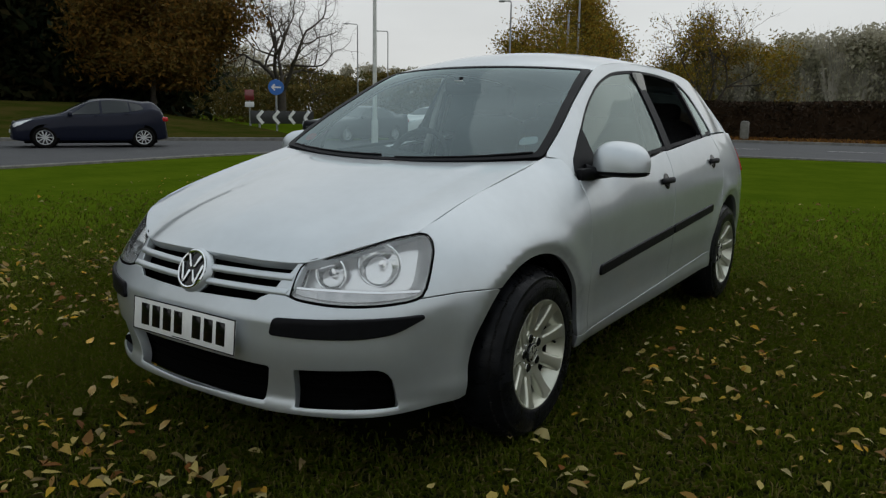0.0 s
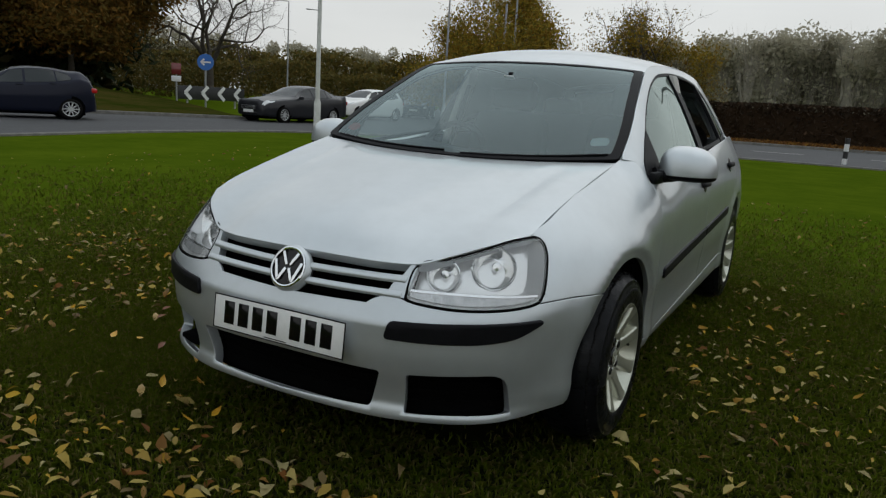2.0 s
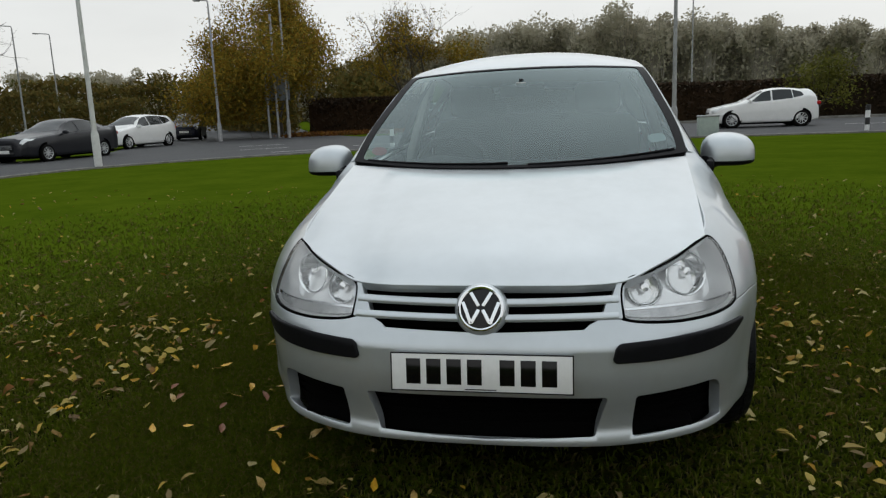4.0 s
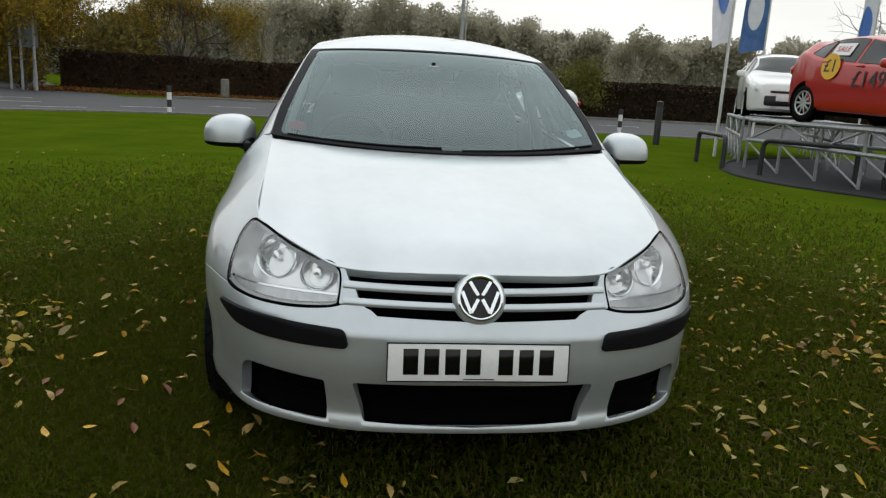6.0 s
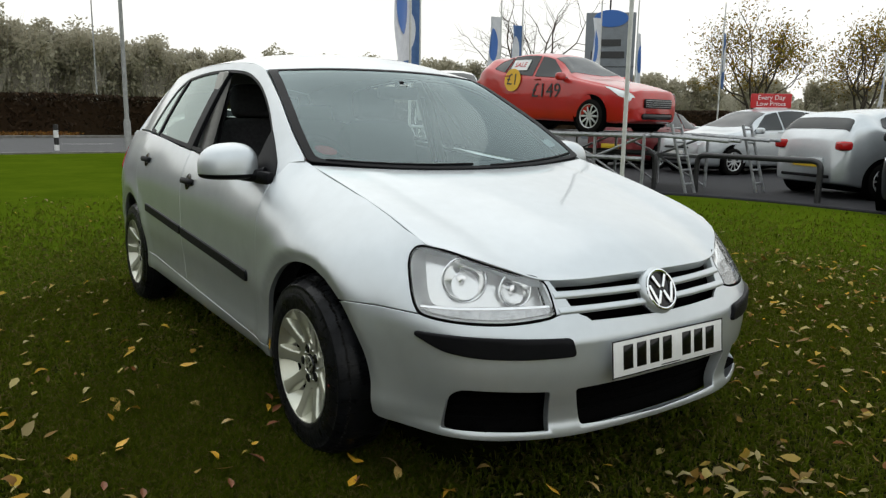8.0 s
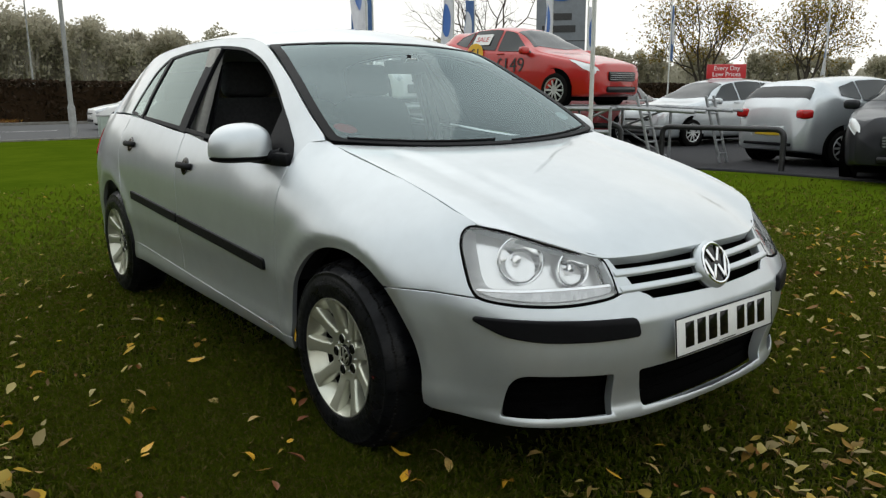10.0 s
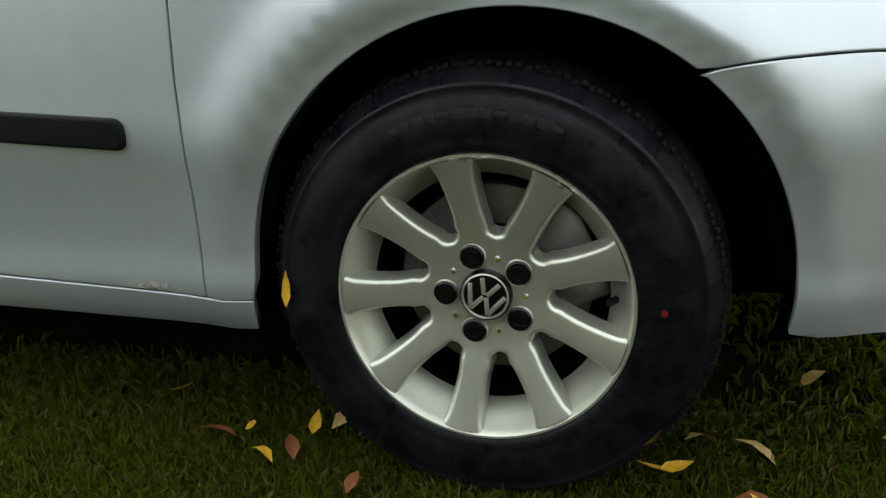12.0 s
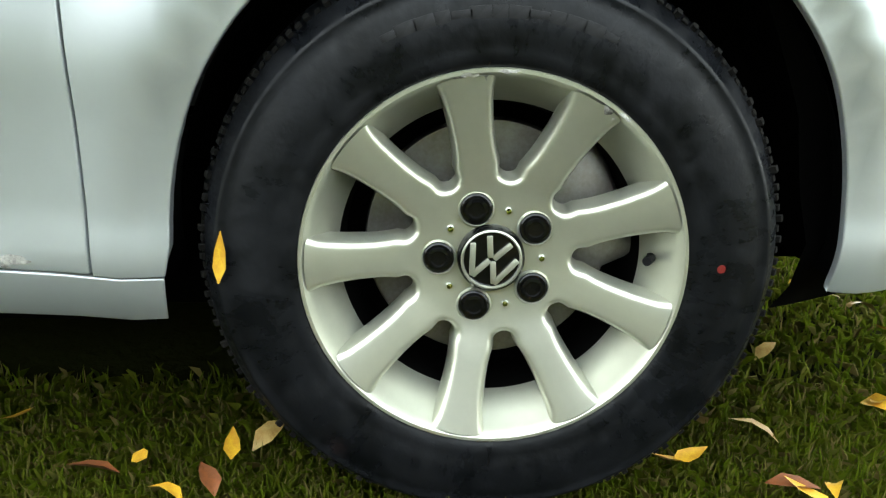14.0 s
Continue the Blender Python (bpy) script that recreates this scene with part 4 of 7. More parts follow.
# door mirrors
for side in (1, -1):
    mir = new("door_mirror")
    mir.parent = car
    tagged(mir, "silver door mirror with black base")
    bm = bmesh.new()
    bmesh.ops.create_uvsphere(bm, u_segments=40, v_segments=24, radius=1)
    for v in bm.verts:
        x, y, z = v.co
        sx = math.copysign(abs(x) ** (0.80 if z > 0 else 0.70), x)
        sz = abs(z) ** 0.80 if z > 0 else -abs(z) ** 0.38
        y = y if y < 0 else y * 0.22
        wide = 0.114
        v.co = Vector((sx * wide, y * 0.105 + 0.010 * sx, sz * (0.090 if z > 0 else 0.046) + 0.008 * (1 - sx) * (1 if z > 0 else 0)))
    top = bm.copy()
    bmesh.ops.bisect_plane(top, geom=top.verts[:] + top.edges[:] + top.faces[:], plane_co=(0, 0, -0.020), plane_no=(0, 0, 1), clear_inner=True)
    bmesh.ops.bisect_plane(bm, geom=bm.verts[:] + bm.edges[:] + bm.faces[:], plane_co=(0, 0, -0.023), plane_no=(0, 0, 1), clear_outer=True)
    for b in (top, bm):
        es = [e for e in b.edges if e.is_boundary]
        bmesh.ops.contextual_create(b, geom=es)
        if side < 0:
            bmesh.ops.scale(b, vec=(-1, 1, 1), verts=b.verts)
            bmesh.ops.reverse_faces(b, faces=b.faces)
    base = pose(side * 0.905, 0.590, 0.957)
    bm_part("shell", top, M_SILVER, mir).matrix_basis = base
    bm_part("under_shell", bm, M_TRIM, mir).matrix_basis = base
    bm_part("mirror_glass", boxes(((0.165, 0.004, 0.082), pose(0, 0, 0), 0.01)), M_CHROME, mir).matrix_basis = base @ pose(0, 0.022, 0.004)
    pts = [(side * 0.862, 0.585, 0.934), (side * 0.84, 0.55, 0.930), (side * 0.815, 0.50, 0.93), (side * 0.79, 0.47, 0.94)]
    bm = tube(line(pts, 3), 0.026, 12)
    bm_part("arm", bm, M_TRIM, mir)
    bm_part("arm_foot", boxes(((0.03, 0.13, 0.05), pose(side * 0.812, 0.455, 0.925, 0, 0, side * -6), 0.012)), M_TRIM, mir)

# wipers, tax disc, sticker, inner mirror
for a0, a1, u0, u1 in ((-0.90, -0.02, 0.016, 0.030), (0.10, 0.93, 0.016, 0.028)):
    blade = [(u0, -a0), (u0 + 0.004, -a0), (u1 + 0.003, -a1), (u1, -a1)]
    area = sum(blade[k - 1][0] * blade[k][1] - blade[k][0] * blade[k - 1][1] for k in range(4))
    sheet("wiper", [blade if area > 0 else blade[::-1]], inside_upper(-0.007), (0.2, 0.1), M_TRIM, car, depth=0.008, edge=0.0015)
sheet("cowl", [[(0.0, -0.99), (0.012, -0.99), (0.012, 0.99), (0.0, 0.99)]], inside_upper(0.012), (0.05, 0.08), M_TRIM, car, depth=0.02)
sheet("tax_disc", [rounded([(0.105, -0.915), (0.105, -0.81), (0.165, -0.80), (0.165, -0.895)][::-1], r=0.03)], inside_upper(0.009), (0.1, 0.1), M_PAPER, car, depth=0, label="pale tax disc behind the windscreen")
sheet("sticker", [[(0.098 + 0.030 * math.sin(a), 0.862 + 0.055 * math.cos(a)) for a in (2 * math.pi * k / 24 for k in range(24, 0, -1))]], inside_upper(0.009), (0.1, 0.1), M_STICKER, car, depth=0, label="faded red sticker behind the windscreen")
bm_part("inner_mirror", boxes(((0.22, 0.03, 0.06), pose(0, 0.80, 1.275), 0.012), ((0.02, 0.06, 0.03), pose(0, 0.79, 1.315), 0.005)), M_TRIM, car)
bm_part("mirror_mount", boxes(((0.05, 0.006, 0.03), pose(0, 0.755, 1.304, 62), 0.004)), M_PAPER, car)

# cabin
bm = bmesh.new()
prof = [(0.24, 0.93), (0.40, 0.965), (0.62, 0.955), (0.74, 0.91), (0.78, 0.80), (0.74, 0.60), (0.60, 0.42)]
rows = []
for x in (-0.72, -0.55, -0.37, -0.2, 0, 0.2, 0.37, 0.55, 0.72):
    hump = 0.035 * math.exp(-((x + 0.37) / 0.16) ** 2)
    rows.append([bm.verts.new((x, y + 0.03 * abs(x), z + (hump if 0.5 < y < 0.76 and z > 0.85 else 0))) for y, z in prof])
for A, B in zip(rows, rows[1:]):
    for k in range(len(prof) - 1):
        bm.faces.new((A[k], A[k + 1], B[k + 1], B[k]))
bm_part("dashboard", bm, M_DASH, car)
wheel_m = pose(-0.37, 0.90, 0.90, 62, 0, 0)
sw = new("steering_wheel")
sw.parent = car
sw.matrix_basis = wheel_m
bm_part("rim", turned([(0.185 + 0.016 * math.cos(a), 0.016 * math.sin(a)) for a in (2 * math.pi * k / 10 for k in range(10))], 40, "Z", closed=True), M_DASH, sw)
bm_part("hub", boxes(((0.16, 0.13, 0.05), pose(0, -0.01, -0.01), 0.03), ((0.36, 0.035, 0.02), pose(0, 0.01, -0.01), 0.008), ((0.035, 0.18, 0.02), pose(0, -0.09, -0.01), 0.008)), M_DASH, sw)


def padded(size, m, puff=0.25):
    bm = bmesh.new()
    bmesh.ops.create_uvsphere(bm, u_segments=20, v_segments=14, radius=1)
    for v in bm.verts:
        v.co = m @ Vector(tuple(math.copysign(abs(c) ** puff, c) * s / 2 for c, s in zip(v.co, size)))
    return bm


for x in (-0.37, 0.37):
    seat = new("front_seat")
    seat.parent = car
    bm_part("cushion", padded((0.50, 0.52, 0.16), pose(x, 1.28, 0.50, 6), 0.35), M_FABRIC, seat)
    bm_part("backrest", padded((0.48, 0.15, 0.64), pose(x, 1.60, 0.83, -16), 0.35), M_FABRIC, seat)
    bm_part("headrest", padded((0.27, 0.10, 0.18), pose(x, 1.70, 1.235, -12), 0.4), M_FABRIC, seat)
    for dx in (-0.06, 0.06):
        bm_part("headrest_post", tube([(x + dx, 1.68, 1.10), (x + dx, 1.70, 1.20)], 0.006, 8), M_CHROME, seat)
rear = new("rear_bench")
rear.parent = car
bm_part("cushion", padded((1.30, 0.50, 0.18), pose(0, 2.12, 0.52, 6), 0.3), M_FABRIC, rear)
bm_part("backrest", padded((1.30, 0.16, 0.62), pose(0, 2.46, 0.84, -20), 0.3), M_FABRIC, rear)
for x in (-0.38, 0.38):
    bm_part("headrest", padded((0.26, 0.09, 0.14), pose(x, 2.57, 1.17, -12), 0.4), M_FABRIC, rear)
sheet("headliner", [[(0.90, -0.96), (2.80, -0.96), (2.80, 0.96), (0.90, 0.96)]], inside_upper(0.03), (0.15, 0.15), M_HEADLINER, car, depth=0)
bm_part("parcel_shelf", boxes(((1.2, 0.5, 0.03), pose(0, 2.85, 0.98), 0.01)), M_DASH, car)
for side in (1, -1):
    bm_part("door_trim", boxes(((0.06, 0.95, 0.62), pose(side * 0.775, 0.95, 0.62, 4), 0.02)), M_DASH, car)
    bm_part("door_trim", boxes(((0.06, 0.80, 0.62), pose(side * 0.775, 1.88, 0.68, 4), 0.02)), M_DASH, car)
    bm_part("post_trim", boxes(((0.05, 0.11, 0.75), pose(side * 0.70, 1.53, 1.02, 0, -side * 18, 0), 0.02)), M_HEADLINER, car)
    belt = [(side * 0.66, 1.50, 1.25), (side * 0.70, 1.52, 1.0), (side * 0.73, 1.52, 0.6)]
    bm_part("seat_belt", boxes(((0.006, 0.045, 0.62), pose(side * 0.665, 1.49, 0.98, 0, -side * 15, 0), 0.001)), M_TRIM, car)

# wheels, facing outwards along +X in their own frame
R_SPOKE = 0.1925


def face_x(r):
    t = max(0.0, (r - 0.045) / 0.148)
    return -0.004 + 0.040 * t ** 1.35 + 0.002 * (1 - t)


SPOKE_EDGE = [(r, r * 0.364 - math.sqrt(max(0.0, 0.0215 ** 2 - (0.1011 - r) ** 2))) for r in (0.0796, 0.0800, 0.0808, 0.082, 0.084, 0.0865, 0.0895, 0.093, 0.097, 0.101)] + [(0.110, 0.0141), (0.122, 0.0134), (0.137, 0.0137), (0.152, 0.0146), (0.168, 0.0163), (0.182, 0.0186), (R_SPOKE, 0.0225)]


def spoke_lift(y, z):
    r = math.hypot(y, z)
    a = math.degrees(math.atan2(z, y)) % 40
    a = min(a, 40 - a)
    t = r * math.sin(radians(a))
    crown = 0.0025 * max(0.0, 1 - (t / 0.026) ** 2) * smooth01((r - 0.07) / 0.05)
    return (face_x(r) + crown, y, z)


def alloy_face(parent):
    """Nine spokes on a hub in one regular skin: rows by radius, columns across each spoke, rounded flanks."""
    rows = [0.030, 0.042, 0.055, 0.068, 0.0785, 0.0796, 0.0800, 0.0808, 0.082, 0.084, 0.0865, 0.0895, 0.093, 0.097, 0.102, 0.110, 0.122, 0.137, 0.152, 0.167, 0.180, R_SPOKE]
    cols = 8
    verts, index, faces = [], {}, []

    def vert(k, r, f):
        half = 20.0 if r < 0.079 else min(20.0, math.degrees(math.asin(min(1.0, spline(SPOKE_EDGE, r)[0] / r))))
        a = 40 * k + half * f
        p = (r * math.cos(radians(a)), r * math.sin(radians(a)))
        key = (round(p[0], 6), round(p[1], 6))
        if key not in index:
            index[key] = len(verts)
            verts.append(key)
        return index[key]
    for k in range(9):
        grid = [[vert(k, r, 2 * c / cols - 1) for c in range(cols + 1)] for r in rows]
        for A, B in zip(grid, grid[1:]):
            for c in range(cols):
                faces.append([A[c], B[c], B[c + 1], A[c + 1]])
    pts = [Vector(spoke_lift(*v)) for v in verts]
    seen = {(f[i - 1], f[i]) for f in faces for i in range(4)}
    rim = [(a, b) for a, b in seen if (b, a) not in seen and math.hypot(*verts[a]) > 0.05 and min(math.hypot(*verts[a]), math.hypot(*verts[b])) < R_SPOKE - 0.0005]
    side = {}
    for a, b in rim:
        d = pts[b] - pts[a]
        o = Vector((0, d.z, -d.y)).normalized()
        for k in (a, b):
            side[k] = side.get(k, Vector()) + o
    rings = {}
    for k, o in side.items():
        o = o.normalized()
        rings[k] = [k]
        for out, down in ((0.0020, 0.0005), (0.0045, 0.0020), (0.0064, 0.0048), (0.0078, 0.0090), (0.0090, 0.0180), (0.0100, 0.0320)):
            rings[k].append(len(pts))
            pts.append(pts[k] + o * out - Vector((down, 0, 0)))
    for a, b in rim:
        for i in range(6):
            faces.append([rings[b][i], rings[a][i], rings[a][i + 1], rings[b][i + 1]])
    return under(mesh_obj("alloy_face", pts, faces, M_ALLOY), parent, "nine-spoke silver alloy")


def make_wheel(m, spin, label):
    """A nine-spoke alloy wheel with its tyre; its hub lies at the frame's origin."""
    w = new("wheel")
    w.parent = car
    w.matrix_basis = m
    tagged(w, label)
    turn = pose(0, 0, 0, spin, 0, 0)
    rim = alloy_face(w)
    rim.matrix_basis = turn
    bm_part("barrel", turned([(0.199, 0.026), (0.2005, 0.034), (0.1985, 0.0385), (0.195, 0.0385), (0.1925, 0.035), (0.189, 0.028), (0.180, 0.010), (0.170, -0.006), (0.164, -0.020)], 90, "X"), M_ALLOY, w)
    # deep barrel and backing are black: shade behind the spokes put into their colour
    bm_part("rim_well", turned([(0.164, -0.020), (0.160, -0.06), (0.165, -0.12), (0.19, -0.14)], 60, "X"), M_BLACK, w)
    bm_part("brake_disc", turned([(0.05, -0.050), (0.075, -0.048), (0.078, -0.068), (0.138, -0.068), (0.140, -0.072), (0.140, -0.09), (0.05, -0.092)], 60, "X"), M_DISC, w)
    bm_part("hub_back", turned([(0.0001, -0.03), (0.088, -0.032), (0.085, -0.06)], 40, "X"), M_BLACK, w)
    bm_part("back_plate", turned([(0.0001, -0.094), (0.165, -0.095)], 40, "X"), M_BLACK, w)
    bm_part("caliper", boxes(((0.07, 0.10, 0.15), pose(-0.075, 0.10, 0.04, 25), 0.02)), M_DISC, w)
    cap = bm_part("centre_cap", turned([(0.0001, 0.0075), (0.0285, 0.0065), (0.030, 0.008), (0.0335, 0.0085), (0.0355, 0.006), (0.0365, -0.004)], 48, "X"), M_GLOSSBLACK, w, "dark cap with plain silver bars")
    bm_part("cap_ring", turned([(0.0293, 0.0072), (0.031, 0.0098), (0.0327, 0.0090), (0.033, 0.007)], 48, "X"), M_ALLOY, cap)
    for y0, z0, y1, z1 in ((-0.0125, 0.0235, -0.002, 0.002), (0.0125, 0.0235, 0.002, 0.002), (-0.0255, 0.010, -0.0125, -0.0235), (-0.0125, -0.0235, -0.002, -0.001), (0.0125, -0.0235, 0.002, -0.001), (0.0255, 0.010, 0.0125, -0.0235)):
        ln, an = math.hypot(y1 - y0, z1 - z0), math.degrees(math.atan2(z1 - z0, y1 - y0))
        bm_part("cap_bar", boxes(((0.004, ln, 0.0062), pose(0, 0, 0, spin - 42) @ pose(0.0088, (y0 + y1) / 2, (z0 + z1) / 2, an), 0.001)), M_ALLOY, cap)
    for k in range(5):
        a = radians(72 * k + spin + 16)
        y, z = 0.056 * math.cos(a), 0.056 * math.sin(a)
        bolt = bm_part("wheel_bolt", turned([(0.0001, 0.002), (0.0078, 0.002), (0.0085, 0.004), (0.0118, 0.0035), (0.0125, 0.001), (0.0150, 0.0014), (0.0165, 0.0002), (0.0165, -0.004)], 24, "X"), M_GLOSSBLACK, w, "black bolt cap")
        bolt.matrix_basis = pose(0.0035, y, z)
        seat_ring = bm_part("bolt_seat", turned([(0.0160, 0.0005), (0.0178, 0.0022), (0.0196, -0.0008)], 24, "X"), M_ALLOY, w)
        seat_ring.matrix_basis = pose(0.0012, y, z)
        b = a + radians(36)
        dimple = bm_part("dimple", turned([(0.0001, 0.0035), (0.003, 0.003), (0.0042, 0.0)], 12, "X"), M_CHROME, w)
        dimple.matrix_basis = pose(0.0, 0.054 * math.cos(b), 0.054 * math.sin(b))
    va = radians(0.5)
    bm_part("valve", tube([(-0.02, 0.176 * math.cos(va), 0.176 * math.sin(va)), (0.0, 0.172 * math.cos(va), 0.172 * math.sin(va)), (0.014, 0.163 * math.cos(va), 0.163 * math.sin(va))], 0.005, 10), M_TRIM, w)
    # tyre: side, shoulder and tread, flattened where it stands
    side_prof = [(0.193, 0.028), (0.199, 0.036), (0.206, 0.041), (0.214, 0.0415), (0.222, 0.0415), (0.226, 0.0430), (0.240, 0.0425), (0.254, 0.0405), (0.268, 0.0365), (0.278, 0.0320), (0.280, 0.0330), (0.284, 0.0315), (0.286, 0.0280), (0.294, 0.018), (0.301, 0.006), (0.308, -0.010), (0.313, -0.022)]
    bm = turned(side_prof + [(0.3160, -0.04), (0.3165, -0.06), (0.3160, -0.10), (0.312, -0.14), (0.295, -0.165), (0.25, -0.172), (0.20, -0.15)], 96, "X")
    world_down = 0.304
    for v in bm.verts:
        if v.co.z < -world_down:
            over = -world_down - v.co.z
            v.co.z = -world_down
            v.co.x += over * 0.5 if v.co.x > -0.03 else -over * 0.5
    tyre = bm_part("tyre", bm, M_RUBBER, w, "worn black tyre with wet streaks", smooth=60)
    # shoulder blocks
    bm = bmesh.new()
    for k in range(170):
        a = 2 * math.pi * (k + 0.3 * math.sin(k * 12.9)) / 170
        if math.sin(a) * 0.316 < -0.285:
            continue
        mm = pose(0, 0, 0, math.degrees(a), 0, 0) @ pose(-0.001 + 0.002 * math.sin(k * 5.1), 0.2980, 0, 0, 0, 52)
        bmesh.ops.create_cube(bm, size=1, matrix=mm @ Matrix.Diagonal((0.019 + 0.004 * math.sin(k * 3.7), 0.007, 0.0064, 1)))
    lugs = bm_part("shoulder_tread", bm, M_TREAD, tyre, smooth=0)
    tagged(lugs, kind="stuff")
    # raised marks on the side that cannot be read
    for k in range(13):
        a = radians(66 + 4.1 * k)
        mark = bm_part("side_mark", boxes(((0.0016, 0.012 if k % 4 else 0.007, 0.020 if k % 3 else 0.014), pose(0, 0, 0), 0.0004)), M_TYREMARK, tyre)
        mark.matrix_basis = pose(0, 0, 0, math.degrees(a), 0, 0) @ pose(0.0412, 0.249, 0, 0, 0, 0)
    return w


HUB_X = 0.829
mesh_label = "nine-spoke alloy wheel with black tyre"
front_right = make_wheel(pose(-HUB_X, 0, 0.308, 0, 0, 180), 20, mesh_label)
rs = random.Random(9)
# kerb scuffs on the spoke tips and lip
for an, rad, ra, rt in ((99, 0.190, 0.008, 0.020), (57, 0.184, 0.010, 0.013), (63, 0.176, 0.006, 0.007), (88, 0.1955, 0.002, 0.012), (52, 0.196, 0.002, 0.008)):
    ca, sa = math.cos(radians(an)), math.sin(radians(an))
    ring_pts = []
    for k in range(18):
        t = 2 * math.pi * k / 18
        e = 0.55 + 0.6 * rs.random()
        r, q = rad + ra * e * math.cos(t), rt * e * math.sin(t)
        ring_pts.append((r * ca - q * sa, r * sa + q * ca))
    v = [(0.0405, rad * ca, rad * sa)] + [(0.0403 if math.hypot(*p) > 0.1925 else spoke_lift(*p)[0] + 0.0012, *p) for p in ring_pts]
    v[0] = ((0.0405 if rad > 0.1925 else spoke_lift(rad * ca, rad * sa)[0] + 0.0014), rad * ca, rad * sa)
    under(mesh_obj("rim_scuff", v, [[0, k + 1, (k + 1) % 18 + 1] for k in range(18)], M_SCUFF, smooth=False), front_right, "rough kerb scuff on the alloy")
dot = bm_part("paint_dot", turned([(0.0001, 0.0004), (0.0045, 0.0003), (0.005, -0.001)], 14, "X"), M_MAROON, front_right, "red paint dot on the tyre")
dot.matrix_basis = pose(0.0428, 0.231, 0.003)
make_wheel(pose(HUB_X, 0, 0.308, 0, 0, 0), 14, mesh_label)
make_wheel(pose(-HUB_X + 0.008, 2.575, 0.308, 0, 0, 180), 23, mesh_label)
make_wheel(pose(HUB_X - 0.008, 2.575, 0.308, 0, 0, 0), 9, mesh_label)
# bare, scuffed metal on the door's lower edge
rs = random.Random(4)
scuff = [(sy(0.500 + 0.030 * math.cos(a) * (0.7 + 0.5 * rs.random()), 0.310 + 0.007 * math.sin(a) * (0.6 + 0.6 * rs.random()))) for a in (2 * math.pi * k / 22 for k in range(22))]
sheet("scuff", [mirrored(scuff)], wall, (0.02, 0.02), M_SCUFF, car, depth=0, thick_out=0.0012, label="scuffed flaking paint at the door's lower edge")

# ---- materials of the surroundings ----
M_GRASS = textured("grass_ground", (0.046, 0.076, 0.004), (0.068, 0.100, 0.006), scale=0.9, rough=1.0, spec=0.0, bump=0.6, bump_scale=45, bump_dist=0.02)


def thatch_shade(m, near, far):
    """Shade round the car painted as dark thatch, mixed into the mown lawn beyond."""
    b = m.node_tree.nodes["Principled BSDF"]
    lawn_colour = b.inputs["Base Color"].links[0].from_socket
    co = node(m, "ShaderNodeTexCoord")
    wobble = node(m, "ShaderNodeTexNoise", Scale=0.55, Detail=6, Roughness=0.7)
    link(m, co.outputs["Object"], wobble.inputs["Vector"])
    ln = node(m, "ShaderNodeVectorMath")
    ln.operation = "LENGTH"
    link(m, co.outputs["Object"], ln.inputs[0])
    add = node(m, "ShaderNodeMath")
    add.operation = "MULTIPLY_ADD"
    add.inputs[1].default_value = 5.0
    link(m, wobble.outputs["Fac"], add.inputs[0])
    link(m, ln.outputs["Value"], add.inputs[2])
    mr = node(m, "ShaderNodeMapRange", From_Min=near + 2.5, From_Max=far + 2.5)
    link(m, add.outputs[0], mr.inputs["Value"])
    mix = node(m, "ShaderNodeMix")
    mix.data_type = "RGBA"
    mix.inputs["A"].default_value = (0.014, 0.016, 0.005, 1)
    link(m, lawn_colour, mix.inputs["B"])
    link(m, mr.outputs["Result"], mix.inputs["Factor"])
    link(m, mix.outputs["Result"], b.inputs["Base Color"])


# shade under and round the car goes into the lawn's base colour
thatch_shade(M_GRASS, 1.8, 5.2)
M_BANK = textured("rough_bank_grass", (0.022, 0.032, 0.004), (0.050, 0.042, 0.011), scale=0.5, rough=1.0, spec=0.0, bump=0.8, bump_scale=14, bump_dist=0.05)
M_ASPHALT = textured("asphalt", (0.050, 0.050, 0.052), (0.072, 0.072, 0.074), scale=0.7, spec=0.25, rough=0.8, bump=0.35, bump_scale=90, bump_dist=0.006, rough_var=0.12)
M_LOT = textured("wet_tarmac", (0.014, 0.014, 0.016), (0.026, 0.026, 0.029), scale=0.6, spec=0.25, rough=0.85, bump=0.35, bump_scale=90, bump_dist=0.006, rough_var=0.08)
M_KERB = textured("kerb_concrete", (0.20, 0.19, 0.17), (0.12, 0.115, 0.10), scale=5, rough=0.9, bump=0.4, bump_scale=60)
M_LINE = textured("road_paint", (0.55, 0.55, 0.52), (0.38, 0.38, 0.36), scale=6, rough=0.7)
M_BARK = textured("bark", (0.045, 0.036, 0.028), (0.080, 0.066, 0.050), scale=9, rough=0.95, bump=0.6, bump_scale=40, bump_dist=0.01)
M_TWIG = textured("twigs", (0.20, 0.18, 0.15), (0.27, 0.245, 0.20), scale=3, rough=0.95)
M_STEEL = textured("galvanised_steel", (0.38, 0.39, 0.40), (0.26, 0.27, 0.28), scale=12, rough=0.5, metal=0.6)
M_POLE = textured("pale_grey_pole", (0.36, 0.36, 0.36), (0.26, 0.26, 0.26), scale=7, rough=0.6, metal=0.2)
M_WHITEPOLE = textured("white_pole", (0.62, 0.62, 0.60), (0.50, 0.50, 0.48), scale=5, rough=0.5)
M_BLACKPAINT = textured("black_painted_steel", (0.014, 0.014, 0.015), (0.03, 0.03, 0.03), scale=20, rough=0.45)
M_SIGNBLUE = material("sign_blue", (0.02, 0.12, 0.42), 0.4)
M_SIGNWHITE = material("sign_white", (0.70, 0.70, 0.69), 0.45)
M_SIGNRED = material("sign_red", (0.45, 0.012, 0.014), 0.45)
